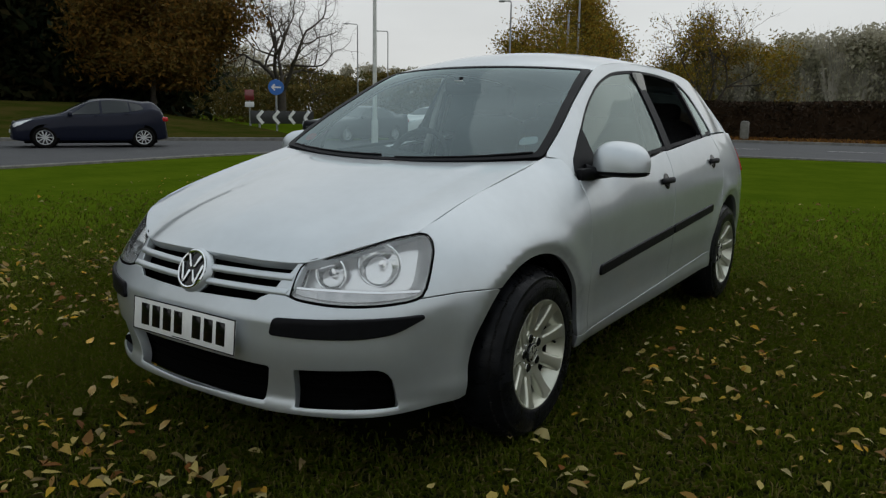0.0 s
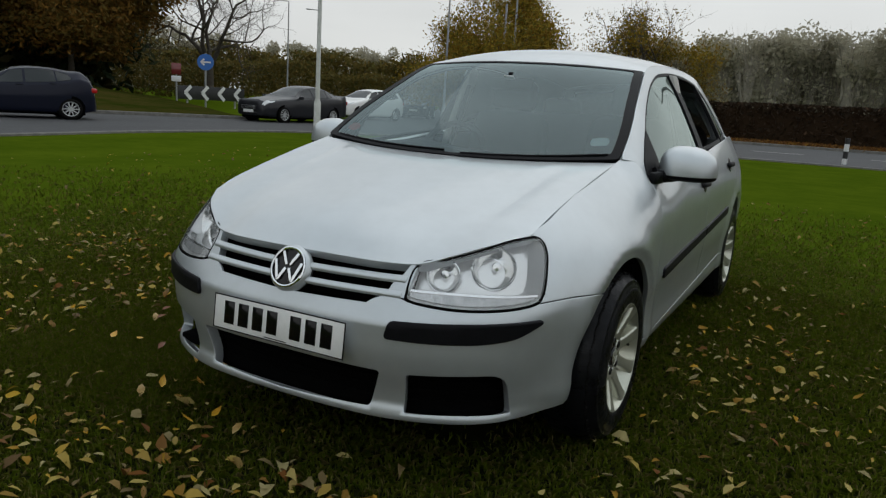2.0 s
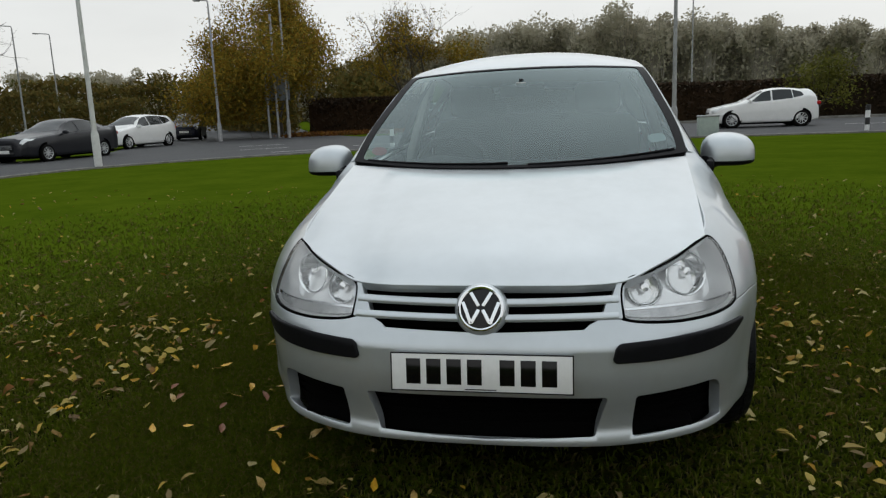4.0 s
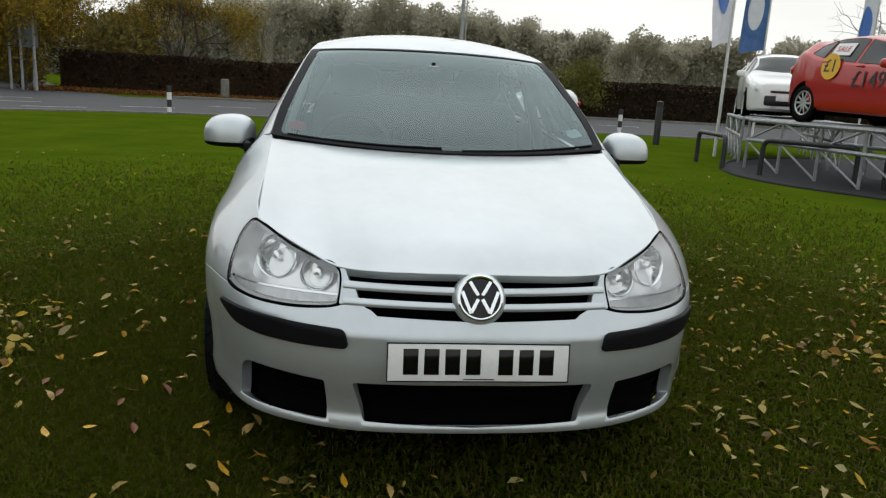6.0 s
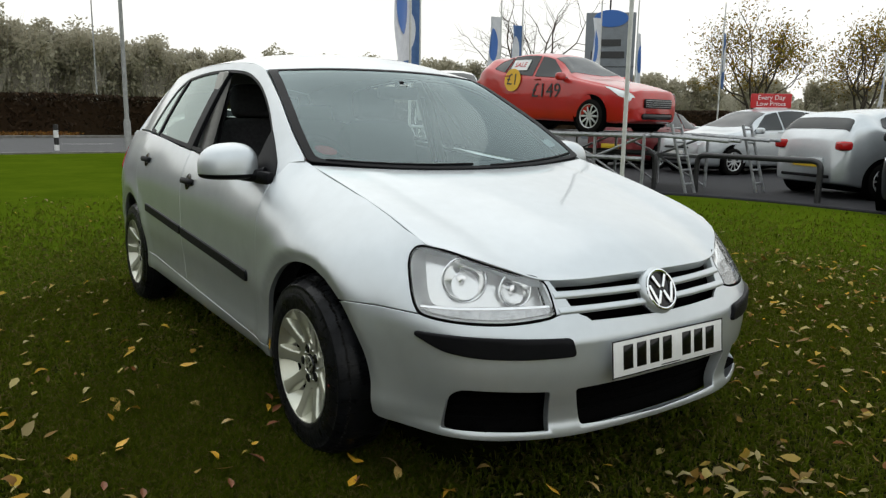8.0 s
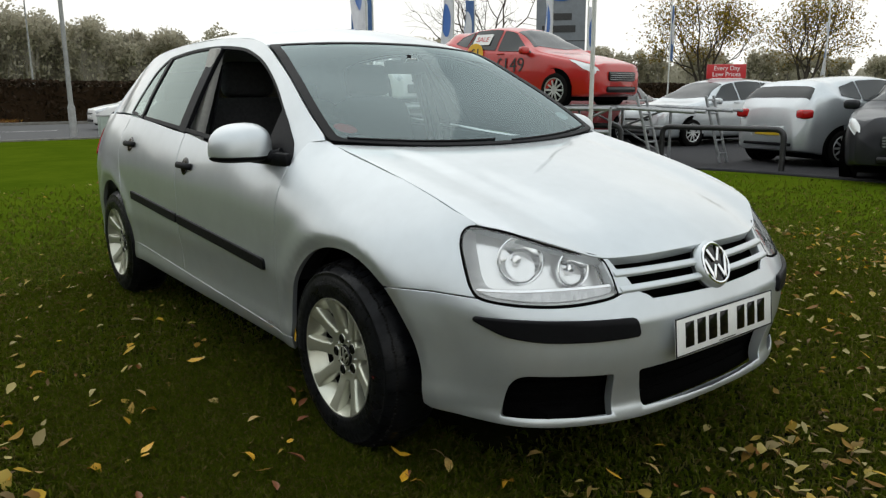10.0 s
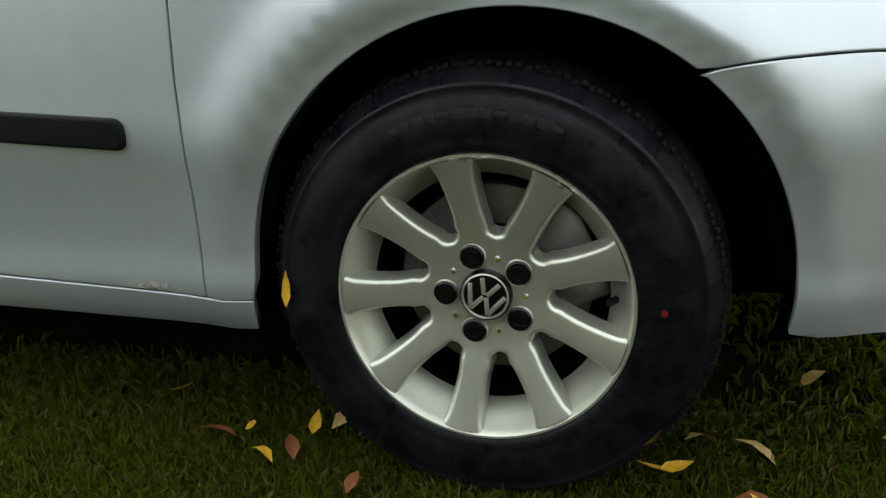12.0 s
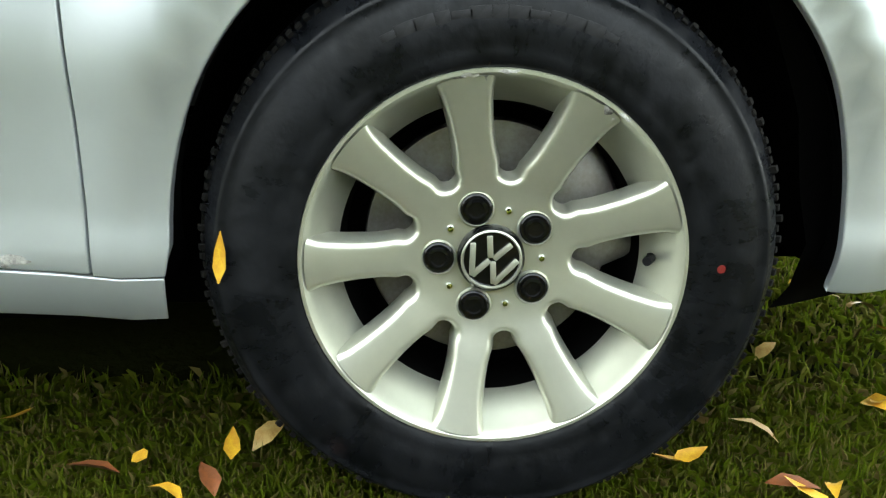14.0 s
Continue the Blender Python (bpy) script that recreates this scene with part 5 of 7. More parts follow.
M_SIGNGREY = textured("sign_grey", (0.17, 0.19, 0.21), (0.14, 0.155, 0.17), scale=3, rough=0.5)
M_FLAGWHITE = textured("flag_cloth_white", (0.66, 0.67, 0.70), (0.56, 0.57, 0.61), scale=4, rough=0.9)
M_FLAGBLUE = textured("flag_cloth_blue", (0.05, 0.11, 0.27), (0.08, 0.16, 0.34), scale=4, rough=0.9)
M_YELLOW = material("yellow_vinyl", (0.75, 0.42, 0.02), 0.4)
M_TAIL = material("tail_lamp_red", (0.40, 0.01, 0.01), 0.12)
M_YELLOWPLATE = material("plate_yellow", (0.65, 0.45, 0.03), 0.4)


def leafy(name, colours, rough=0.75, translucent=0.25):
    """Leaves whose colour differs from piece to piece."""
    m = material(name, colours[0], rough, 0.0, 0.06)
    b = m.node_tree.nodes["Principled BSDF"]
    g = node(m, "ShaderNodeNewGeometry")
    ramp = node(m, "ShaderNodeValToRGB")
    ramp.color_ramp.interpolation = "LINEAR"
    while len(ramp.color_ramp.elements) < len(colours):
        ramp.color_ramp.elements.new(0.5)
    for i, c in enumerate(colours):
        ramp.color_ramp.elements[i].position = i / (len(colours) - 1)
        ramp.color_ramp.elements[i].color = (*c, 1)
    link(m, g.outputs["Random Per Island"], ramp.inputs["Fac"])
    link(m, ramp.outputs["Color"], b.inputs["Base Color"])
    if translucent:
        out = m.node_tree.nodes["Material Output"]
        tr = node(m, "ShaderNodeBsdfTranslucent")
        link(m, ramp.outputs["Color"], tr.inputs["Color"])
        mx = node(m, "ShaderNodeMixShader", Fac=translucent)
        link(m, b.outputs["BSDF"], mx.inputs[1])
        link(m, tr.outputs["BSDF"], mx.inputs[2])
        link(m, mx.outputs["Shader"], out.inputs["Surface"])
    return m


M_GOLD = leafy("golden_leaves", [(0.27, 0.185, 0.020), (0.20, 0.105, 0.014), (0.34, 0.235, 0.03), (0.12, 0.105, 0.020), (0.17, 0.15, 0.025)])
M_RUST = leafy("rusty_leaves", [(0.10, 0.050, 0.011), (0.16, 0.080, 0.014), (0.060, 0.045, 0.012), (0.13, 0.085, 0.018)])
M_DARKLEAF = leafy("dark_evergreen", [(0.014, 0.022, 0.010), (0.026, 0.034, 0.013), (0.045, 0.034, 0.013)], translucent=0.1)
M_HEDGE = leafy("brown_hedge", [(0.030, 0.020, 0.013), (0.045, 0.028, 0.017), (0.020, 0.015, 0.010), (0.060, 0.034, 0.018)], translucent=0.1)
# aerial haze is painted into the pale colours of the far wood and its belt
M_WOODS = leafy("painted_haze_woods", [(0.40, 0.375, 0.285), (0.44, 0.405, 0.31), (0.37, 0.35, 0.265), (0.42, 0.385, 0.295)], translucent=0.6)
M_BELT = textured("painted_haze_belt", (0.38, 0.355, 0.27), (0.47, 0.435, 0.335), scale=0.5, rough=1.0, spec=0.0, bump=0.8, bump_scale=3, bump_dist=0.3)
M_SCRUB = leafy("scrub_leaves", [(0.095, 0.090, 0.025), (0.15, 0.10, 0.025), (0.075, 0.080, 0.026), (0.18, 0.12, 0.03)])
M_BUSH = leafy("yellow_green_bush", [(0.10, 0.11, 0.02), (0.14, 0.13, 0.025), (0.07, 0.08, 0.02)])
M_BLADE = leafy("grass_blades", [(0.088, 0.128, 0.006), (0.125, 0.165, 0.009), (0.100, 0.142, 0.007), (0.155, 0.160, 0.020), (0.075, 0.110, 0.006), (0.23, 0.185, 0.065), (0.108, 0.150, 0.008)], rough=0.6, translucent=0.4)
M_LEAF = leafy("fallen_leaves", [(0.40, 0.25, 0.02), (0.28, 0.21, 0.07), (0.14, 0.05, 0.012), (0.36, 0.27, 0.06), (0.33, 0.28, 0.13), (0.10, 0.06, 0.025), (0.42, 0.23, 0.015)], rough=0.55, translucent=0.15)
M_LITTER = leafy("leaf_litter", [(0.16, 0.06, 0.015), (0.10, 0.05, 0.02), (0.22, 0.11, 0.02)])
M_YELLEAF = textured("yellow_leaf", (0.60, 0.36, 0.02), (0.45, 0.22, 0.015), scale=60, rough=0.5)
M_TANLEAF = textured("tan_leaf", (0.42, 0.30, 0.10), (0.30, 0.17, 0.04), scale=60, rough=0.55)
M_REDLEAF = textured("rust_leaf", (0.20, 0.06, 0.016), (0.12, 0.04, 0.012), scale=60, rough=0.55)


def soup(name, verts, counts, mat, normals=None):
    """A fast mesh of many loose faces; counts: corners of each, in order, or one number for all."""
    me = bpy.data.meshes.new(name)
    verts = np.asarray(verts, dtype=np.float32).reshape(-1, 3)
    n = len(verts)
    per = counts
    faces = n // per
    me.vertices.add(n)
    me.vertices.foreach_set("co", verts.ravel())
    me.loops.add(n)
    me.loops.foreach_set("vertex_index", np.arange(n, dtype=np.int32))
    me.polygons.add(faces)
    me.polygons.foreach_set("loop_start", np.arange(0, n, per, dtype=np.int32))
    me.polygons.foreach_set("loop_total", np.full(faces, per, dtype=np.int32))
    me.materials.append(mat)
    if normals is not None:
        at = me.attributes.new("custom_normal", "FLOAT_VECTOR", "POINT")
        at.data.foreach_set("vector", np.asarray(normals, dtype=np.float32).ravel())
    me.update()
    return new(name, me)


def leaf_cloud(rng, centers, size, squash=0.6):
    """Four-cornered leaves at the centers, turned every way."""
    n = len(centers)
    a = rng.normal(size=(n, 3))
    a /= np.linalg.norm(a, axis=1)[:, None]
    b = np.cross(a, rng.normal(size=(n, 3)))
    b /= np.linalg.norm(b, axis=1)[:, None] + 1e-9
    s = size * (0.6 + 0.8 * rng.random((n, 1)))
    c = np.asarray(centers)
    return np.stack([c - a * s, c - b * s * squash * 0.6, c + a * s, c + b * s * squash * 0.6], 1)


# ---- ground, road, forecourt ----
def catmull(points, n):
    keyed = [(i, *p) for i, p in enumerate(points)]
    return [spline(keyed, i / n) for i in range((len(points) - 1) * n + 1)]


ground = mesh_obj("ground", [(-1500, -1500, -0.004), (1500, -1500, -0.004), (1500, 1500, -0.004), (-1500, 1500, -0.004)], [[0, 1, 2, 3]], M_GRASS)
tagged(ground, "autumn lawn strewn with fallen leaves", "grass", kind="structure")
NEAR = catmull([(-11.5, -60), (-11.9, -25), (-12.4, -8), (-12.8, 4.4), (-13.5, 10), (-13.0, 14.6), (-10.3, 17.9), (-5.6, 20.6), (0, 21.5), (6.8, 21.4), (14, 21.0), (40, 19.5), (120, 14)], 6)
FAR = catmull([(-26.5, -60), (-26.2, -25), (-25.6, -6), (-24.7, 9), (-22.3, 14.3), (-18.5, 21.0), (-15.5, 29.0), (-9, 34.2), (-4.0, 35.4), (4, 35.9), (14, 35.6), (40, 34.5), (120, 29)], 6)


def strip_mesh(name, A, B, z, mat, **tags):
    v = [(x, y, z) for x, y in A] + [(x, y, z) for x, y in B]
    n = len(A)
    ob = mesh_obj(name, v, [[i, i + n, i + n + 1, i + 1][::-1] for i in range(n - 1)], mat, smooth=False)
    return tagged(ob, **tags)


road = strip_mesh("road", NEAR, FAR, 0.006, M_ASPHALT, label="grey asphalt roundabout road", category="road", kind="structure")
SIDE_A = [(-17.6, 22.0), (-24, 36), (-45, 78), (-80, 150)]
SIDE_B = [(-10.5, 33.0), (-16, 41), (-35, 84), (-68, 158)]
strip_mesh("side_road", SIDE_A, SIDE_B, 0.002, M_ASPHALT, label="asphalt side road leading away", category="road", kind="structure")


def kerb(name, pts, w=0.13, h=0.10, up=True):
    """A kerb stone line along a chain of points."""
    v, f = [], []
    for i, (x, y) in enumerate(pts):
        a, b = pts[max(i - 1, 0)], pts[min(i + 1, len(pts) - 1)]
        d = Vector((b[0] - a[0], b[1] - a[1])).normalized()
        n = Vector((-d.y, d.x)) * w / 2
        for sx, z in ((-1, -0.02), (-1, h - 0.015), (-0.75, h), (0.75, h), (1, h - 0.015), (1, -0.02)):
            v.append((x + n.x * sx, y + n.y * sx, z))
    for i in range(len(pts) - 1):
        for k in range(5):
            f.append([i * 6 + k, i * 6 + k + 1, i * 6 + k + 7, i * 6 + k + 6])
    ob = mesh_obj(name, v, f, M_KERB, smooth=False)
    return tagged(ob, "weathered concrete kerb", "kerb", kind="structure")


kerb("kerb_near", NEAR, h=0.05)
kerb("kerb_far_west", [p for p in FAR if p[1] < 20.5], h=0.13)
kerb("kerb_far_north", [p for p in FAR if p[0] > -9.5], h=0.13)
LOT = catmull([(60, 16.5), (20, 15.5), (11.5, 14.4), (8.2, 12.8), (6.6, 10.4), (6.35, 8.4), (7.3, 6.6), (8.3, 4.6), (8.5, 2.0), (8.4, -4), (8.4, -30)], 6)
strip_mesh("forecourt", LOT, [(60 + 0.01 * i, 16 - 46 * i / (len(LOT) - 1)) for i in range(len(LOT))], 0.004, M_LOT, label="dark wet tarmac car dealer's forecourt", category="forecourt", kind="structure")
kerb("kerb_forecourt", LOT[12:], h=0.03).data.materials[0] = M_LOT
for x, y, an in ((-9.3, 21.2, 60), (-7.3, 24.0, 60), (-11.5, 23.5, 62), (-13.0, 26.5, 62), (-5, 27.5, 80), (-1, 28.2, 86), (3, 28.4, 90), (7, 28.4, 90), (11, 28.2, 92)):
    ln = mesh_obj("lane_mark", [(-0.07, -0.9, 0), (0.07, -0.9, 0), (0.07, 0.9, 0), (-0.07, 0.9, 0)], [[0, 1, 2, 3]], M_LINE, smooth=False)
    ln.matrix_world = pose(x, y, 0.011, 0, 0, -an)
    tagged(ln, "worn white dash on the road", "road mark", kind="structure")

# grassy bank beyond the road
rng = np.random.default_rng(3)
bank_line = [p for p in FAR if p[1] < 20.5]
bv, bf = [], []
outs = (0.0, 1.5, 4, 8, 13, 20, 32, 50, 80)
for i, (x, y) in enumerate(bank_line):
    a, b = bank_line[max(i - 1, 0)], bank_line[min(i + 1, len(bank_line) - 1)]
    d = Vector((b[0] - a[0], b[1] - a[1])).normalized()
    ease = smooth01((len(bank_line) - 1 - i) / 7) * 0.75 + 0.25
    for o in outs:
        bv.append((x - d.y * o - 0.1, y + d.x * o, 0.05 + ease * (1.45 * smooth01(o / 20) + 0.10 * math.sin(x * 0.7 + o) * min(1, o / 5))))
w = len(outs)
for i in range(len(bank_line) - 1):
    for k in range(w - 1):
        bf.append([i * w + k, (i + 1) * w + k, (i + 1) * w + k + 1, i * w + k + 1])
tagged(mesh_obj("bank", bv, bf, M_BANK), "mown grass bank beside the road", "grass bank", kind="structure")


# ---- trees ----
def grow(rng, base, direction, length, radius, depth, segs, tips, spread, up, shrink=0.72, kids=3):
    """Branches as chains of points with radii, recursively; tips collects the ends."""
    p = np.array(base, float)
    d = np.array(direction, float)
    pts = [p.copy()]
    steps = 4
    for i in range(steps):
        d = d + rng.normal(scale=0.13, size=3) + np.array([0, 0, up])
        d /= np.linalg.norm(d)
        p = p + d * length / steps
        pts.append(p.copy())
    segs.append((pts, radius, radius * (0.62 if depth else 0.3)))
    if depth == 0:
        tips.append(p)
        tips.append(pts[2])
        return
    for k in range(kids):
        at = pts[-1] if k == 0 else pts[2 + int(rng.random() * 2.9)]
        side = rng.normal(size=3)
        side -= d * side.dot(d)
        side /= np.linalg.norm(side)
        nd = d * (1 - spread * (0.45 if k == 0 else 1)) + side * spread * (0.5 if k == 0 else 1)
        grow(rng, at, nd / np.linalg.norm(nd), length * shrink * (0.8 + 0.4 * rng.random()), radius * (0.66 if k == 0 else 0.5), depth - 1, segs, tips, spread, up, shrink, kids)


def branch_mesh(segs, sides=5):
    v, f = [], []
    for pts, r0, r1 in segs:
        base = len(v)
        n = len(pts)
        sd = sides if r0 > 0.03 else 3
        for i, p in enumerate(pts):
            d = pts[min(i + 1, n - 1)] - pts[max(i - 1, 0)]
            d = d / (np.linalg.norm(d) + 1e-9)
            a = np.cross(d, (0.3, 0.9, 0.2))
            a /= np.linalg.norm(a) + 1e-9
            b = np.cross(d, a)
            r = r0 + (r1 - r0) * i / (n - 1)
            for k in range(sd):
                t = 2 * math.pi * k / sd
                v.append(tuple(p + (a * math.cos(t) + b * math.sin(t)) * r))
        for i in range(n - 1):
            for k in range(sd):
                f.append([base + i * sd + k, base + i * sd + (k + 1) % sd, base + (i + 1) * sd + (k + 1) % sd, base + (i + 1) * sd + k])
    return v, f


def tree(name, at, height, label, leaf=None, leaves=3000, leaf_size=0.09, seed=1, trunk=0.22, spread=0.5, depth=4, kids=3, up=0.05, clear_trunk=0.2, cloud=0.55, upper_bare=0.0):
    rng = np.random.default_rng(seed)
    t = thing(name, label, "tree", pose(*at))
    segs, tips = [], []
    th = height * clear_trunk
    segs.append(([np.array((0, 0, -0.1)), np.array((0.02, 0.01, th * 0.5)), np.array((0.0, 0.03, th))], height * trunk * 0.11, height * trunk * 0.085))
    for k in range(4):
        a = 2 * math.pi * (k + rng.random() * 0.5) / 4
        grow(rng, (0, 0, th * (0.85 + 0.05 * k)), (math.cos(a) * spread, math.sin(a) * spread, 1.0), height * 0.30, height * trunk * 0.055, depth - 1, segs, tips, spread, up, 0.72, kids)
    top = max(p[2] for p in tips)
    k = height / top
    segs = [([p * k for p in pts], r0, r1) for pts, r0, r1 in segs]
    tips = np.array(tips) * k
    limit = height * trunk * 0.03
    for part_name, some in (("trunk", [q for q in segs if q[1] >= limit]), ("twigwork", [q for q in segs if q[1] < limit])):
        if some:
            v, f = branch_mesh(some)
            under(mesh_obj(part_name, v, f, M_BARK), t)
    if leaf:
        pick = tips
        if upper_bare:
            keep = rng.random(len(tips)) > upper_bare * np.clip((tips[:, 2] / height - 0.35) / 0.5, 0, 1)
            pick = tips[keep]
        c = pick[rng.integers(0, len(pick), leaves)] + rng.normal(scale=cloud * height / 8, size=(leaves, 3)) * (1, 1, 0.75)
        c = c[c[:, 2] > height * 0.10]
        under(soup("crown", leaf_cloud(rng, c, leaf_size), 4, leaf), t)
    return t


tree("bare_tree", (-40.5, 37.8, 1.2), 10.6, "large bare spreading tree on the bank", None, seed=21, spread=0.72, depth=7, kids=3, up=0.055, trunk=0.32, clear_trunk=0.15)
tree("rust_tree", (-41.5, 27.5, 1.5), 8.6, "broad rusty-brown autumn tree on the bank", M_RUST, 60000, 0.17, seed=2, spread=0.8, depth=4, cloud=0.85)
tree("golden_tree", (-17.6, 39.5, 0), 8.3, "full golden-yellow autumn tree by the hedge", M_GOLD, 60000, 0.095, seed=3, spread=0.6, depth=5, cloud=0.5, clear_trunk=0.12)
tree("golden_tree", (-10.3, 42.6, 0), 8.4, "half-bare tree with golden lower leaves", M_GOLD, 11000, 0.085, seed=7, spread=0.5, depth=6, kids=3, up=0.10, clear_trunk=0.15, cloud=0.3, upper_bare=0.98)
tree("golden_tree", (36.0, 22.5, 0), 7.6, "thin golden tree behind the parked cars", M_GOLD, 6000, 0.085, seed=8, spread=0.45, depth=5, up=0.08, cloud=0.5)
tree("golden_tree", (39.5, 18.5, 0), 7.2, "thin golden tree behind the parked cars", M_GOLD, 5000, 0.085, seed=9, spread=0.45, depth=5, up=0.08, cloud=0.5)
tree("bare_tree", (27.5, 31.0, 0), 8.2, "bare tree behind the dealer's flags", None, seed=10, spread=0.6, depth=5, up=0.06)
tree("bare_tree", (43.0, 9.0, 0), 9.5, "bare ivy-clad tree beyond the forecourt", M_DARKLEAF, 1500, 0.15, seed=11, spread=0.6, depth=5, cloud=0.4)
tree("green_bush_tree", (11.5, 36.8, 0), 3.0, "small yellow-green shrub at the roadside", M_BUSH, 2500, 0.10, seed=12, spread=0.6, depth=3, cloud=0.9, clear_trunk=0.1)
for k, (x, y, h) in enumerate(((-55, 22, 13), (-60, 12, 14), (-52, 31, 11), (-50, 3, 13), (-58, -8, 14), (-44, -14, 12))):
    tree("dark_tree", (x, y, 1.7), h, "dark dense evergreen behind the bank", M_DARKLEAF, 26000, 0.42, seed=20 + k, spread=0.7, depth=3, cloud=1.0, clear_trunk=0.06)


def shrub_mass(name, label, path, depth_m, height, count, size, mat, seed, ragged=0.35, category="hedge", core=None):
    """A long hedge or wood edge of many small leaves on a rough outline, over a darker core."""
    rng = np.random.default_rng(seed)
    P = np.array(path, float)
    L = np.r_[0, np.cumsum(np.linalg.norm(np.diff(P, axis=0), axis=1))]
    s = rng.random(count) * L[-1]
    x, y = np.interp(s, L, P[:, 0]), np.interp(s, L, P[:, 1])
    wob = sum(np.sin(s * f + p) * a for f, p, a in ((0.37, 1, 0.5), (0.9, 2, 0.3), (2.1, 0.5, 0.2)))
    hh = height * (1 + ragged * 0.5 * wob)
    z = hh * (1 - rng.random(count) ** 1.6 * 0.97)
    off = rng.normal(scale=depth_m * 0.4, size=count)
    c = np.stack([x + rng.normal(scale=0.2, size=count), y + off, z], 1)
    ob = soup(name, leaf_cloud(rng, c, size, 0.7), 4, mat)
    return tagged(ob, label, category, kind="stuff")


shrub_mass("hedge", "long clipped dark-brown hedge along the road", [(-16, 41), (-6, 41.3), (10, 41.0), (30, 39.5), (70, 36)], 1.3, 2.05, 60000, 0.12, M_HEDGE, 1, 0.06)
bm = bmesh.new()
for a, b in (((-16, 41), (-6, 41.3)), ((-6, 41.3), (10, 41.0)), ((10, 41.0), (30, 39.5)), ((30, 39.5), (70, 36))):
    d = Vector((b[0] - a[0], b[1] - a[1]))
    box(bm, (d.length + 0.3, 0.7, 1.75), pose((a[0] + b[0]) / 2, (a[1] + b[1]) / 2, 0.875, 0, 0, math.degrees(math.atan2(d.y, d.x))))
core = bm_part("hedge_core", bm, M_HEDGE, None, smooth=0)
tagged(core, "dense inner twigs of the brown hedge", "hedge", kind="stuff")
shrub_mass("leaf_litter_verge", "strip of rusty leaf litter under the hedge", [(-16, 37.5), (-6, 38.4), (4, 38.6)], 2.2, 0.16, 9000, 0.10, M_LITTER, 4, 0.3, "leaf litter")
shrub_mass("dark_thicket", "dense dark undergrowth behind the bank", [(-46, -40), (-54, -12), (-55, 10), (-54, 24), (-47, 33)], 5.0, 5.0, 46000, 0.50, M_DARKLEAF, 9, 0.3, "undergrowth")
shrub_mass("scrub", "green and rusty scrub beside the side road", [(-33, 62), (-26, 55), (-21, 48), (-19, 44)], 3.0, 4.6, 22000, 0.20, M_SCRUB, 5, 0.5, "scrub")
shrub_mass("scrub", "distant autumn scrub beyond the side road", [(-120, 70), (-95, 95), (-70, 125), (-40, 120), (-25, 95)], 8.0, 7.5, 34000, 0.40, M_SCRUB, 6, 0.5, "scrub")
shrub_mass("scrub", "low autumn shrubs at the bank's end", [(-62, 42), (-48, 52), (-40, 60)], 3.0, 3.4, 12000, 0.18, M_SCRUB, 8, 0.6, "scrub")


def far_woods(seed, spans, label):
    """A distant wood: slim trunks, upright limbs and thin crowns with gaps between."""
    rng = np.random.default_rng(seed)
    tri = []
    cloud = []
    for (x0, y0), (x1, y1), h0, h1, n in spans:
        for k in range(n):
            t = (k + rng.random()) / n
            x, y = x0 + (x1 - x0) * t, y0 + (y1 - y0) * t + rng.normal(scale=3.0)
            h = (h0 + (h1 - h0) * t) * (1.12 + 0.26 * rng.random())
            w = 0.14 * h
            for j in range(26):
                z0 = h * (0.15 + 0.35 * rng.random())
                a = np.array((x + rng.normal(scale=w * 0.25), y, z0))
                b = np.array((a[0] + rng.normal(scale=w * 0.7), y + rng.normal(scale=w * 0.4), h * (0.72 + 0.28 * rng.random())))
                tri.append([a + (0.07, 0, 0), a - (0.07, 0, 0), b])
            tri.append([(x - 0.18, y, -0.2), (x + 0.18, y, -0.2), (x, y, h * 0.9)])
            for j in range(6):
                c = rng.normal(size=(150, 3))
                c /= np.linalg.norm(c, axis=1)[:, None] + 1e-6
                r = h * (0.09 + 0.07 * rng.random())
                mid = np.array((x + rng.normal(scale=w * 0.8), y + rng.normal(scale=w * 0.5), h * (0.62 + 0.26 * rng.random())))
                cloud.append(mid + c * r * rng.random((150, 1)) ** 0.4)
            m = 260
            cloud.append(np.stack([x + rng.normal(scale=w, size=m), y + rng.normal(scale=w, size=m), h * 0.62 * rng.random(m)], 1))
        n = max(12, n * 4)
        v, f = [], []
        for k in range(n + 1):
            t = k / n
            bx, by = x0 + (x1 - x0) * t, y0 + (y1 - y0) * t
            top = (h0 + (h1 - h0) * t) * (0.78 + 0.10 * math.sin(bx * 0.9) + 0.07 * math.sin(bx * 2.3 + 1) + 0.05 * rng.random())
            out = Vector((bx, by)).normalized() * 4
            v += [(bx + out.x, by + out.y, -0.3), (bx + out.x, by + out.y, top), (bx + out.x * 1.8, by + out.y * 1.8, top * 0.9)]
        f = [[3 * k + i, 3 * k + 3 + i, 3 * k + 4 + i, 3 * k + 1 + i] for k in range(n) for i in (0, 1)]
        tagged(mesh_obj("woodland_belt", v, f, M_BELT), "close-grown depth of a far wood, painted pale with haze", "woodland", kind="stuff")
    twigs = soup("woodland_limbs", np.array([[tuple(p) for p in q] for q in tri]), 3, M_TWIG)
    tagged(twigs, "bare grey-brown limbs of a far wood", "woodland", kind="stuff")
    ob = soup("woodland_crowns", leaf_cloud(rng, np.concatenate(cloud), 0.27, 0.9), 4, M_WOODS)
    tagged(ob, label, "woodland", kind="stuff")


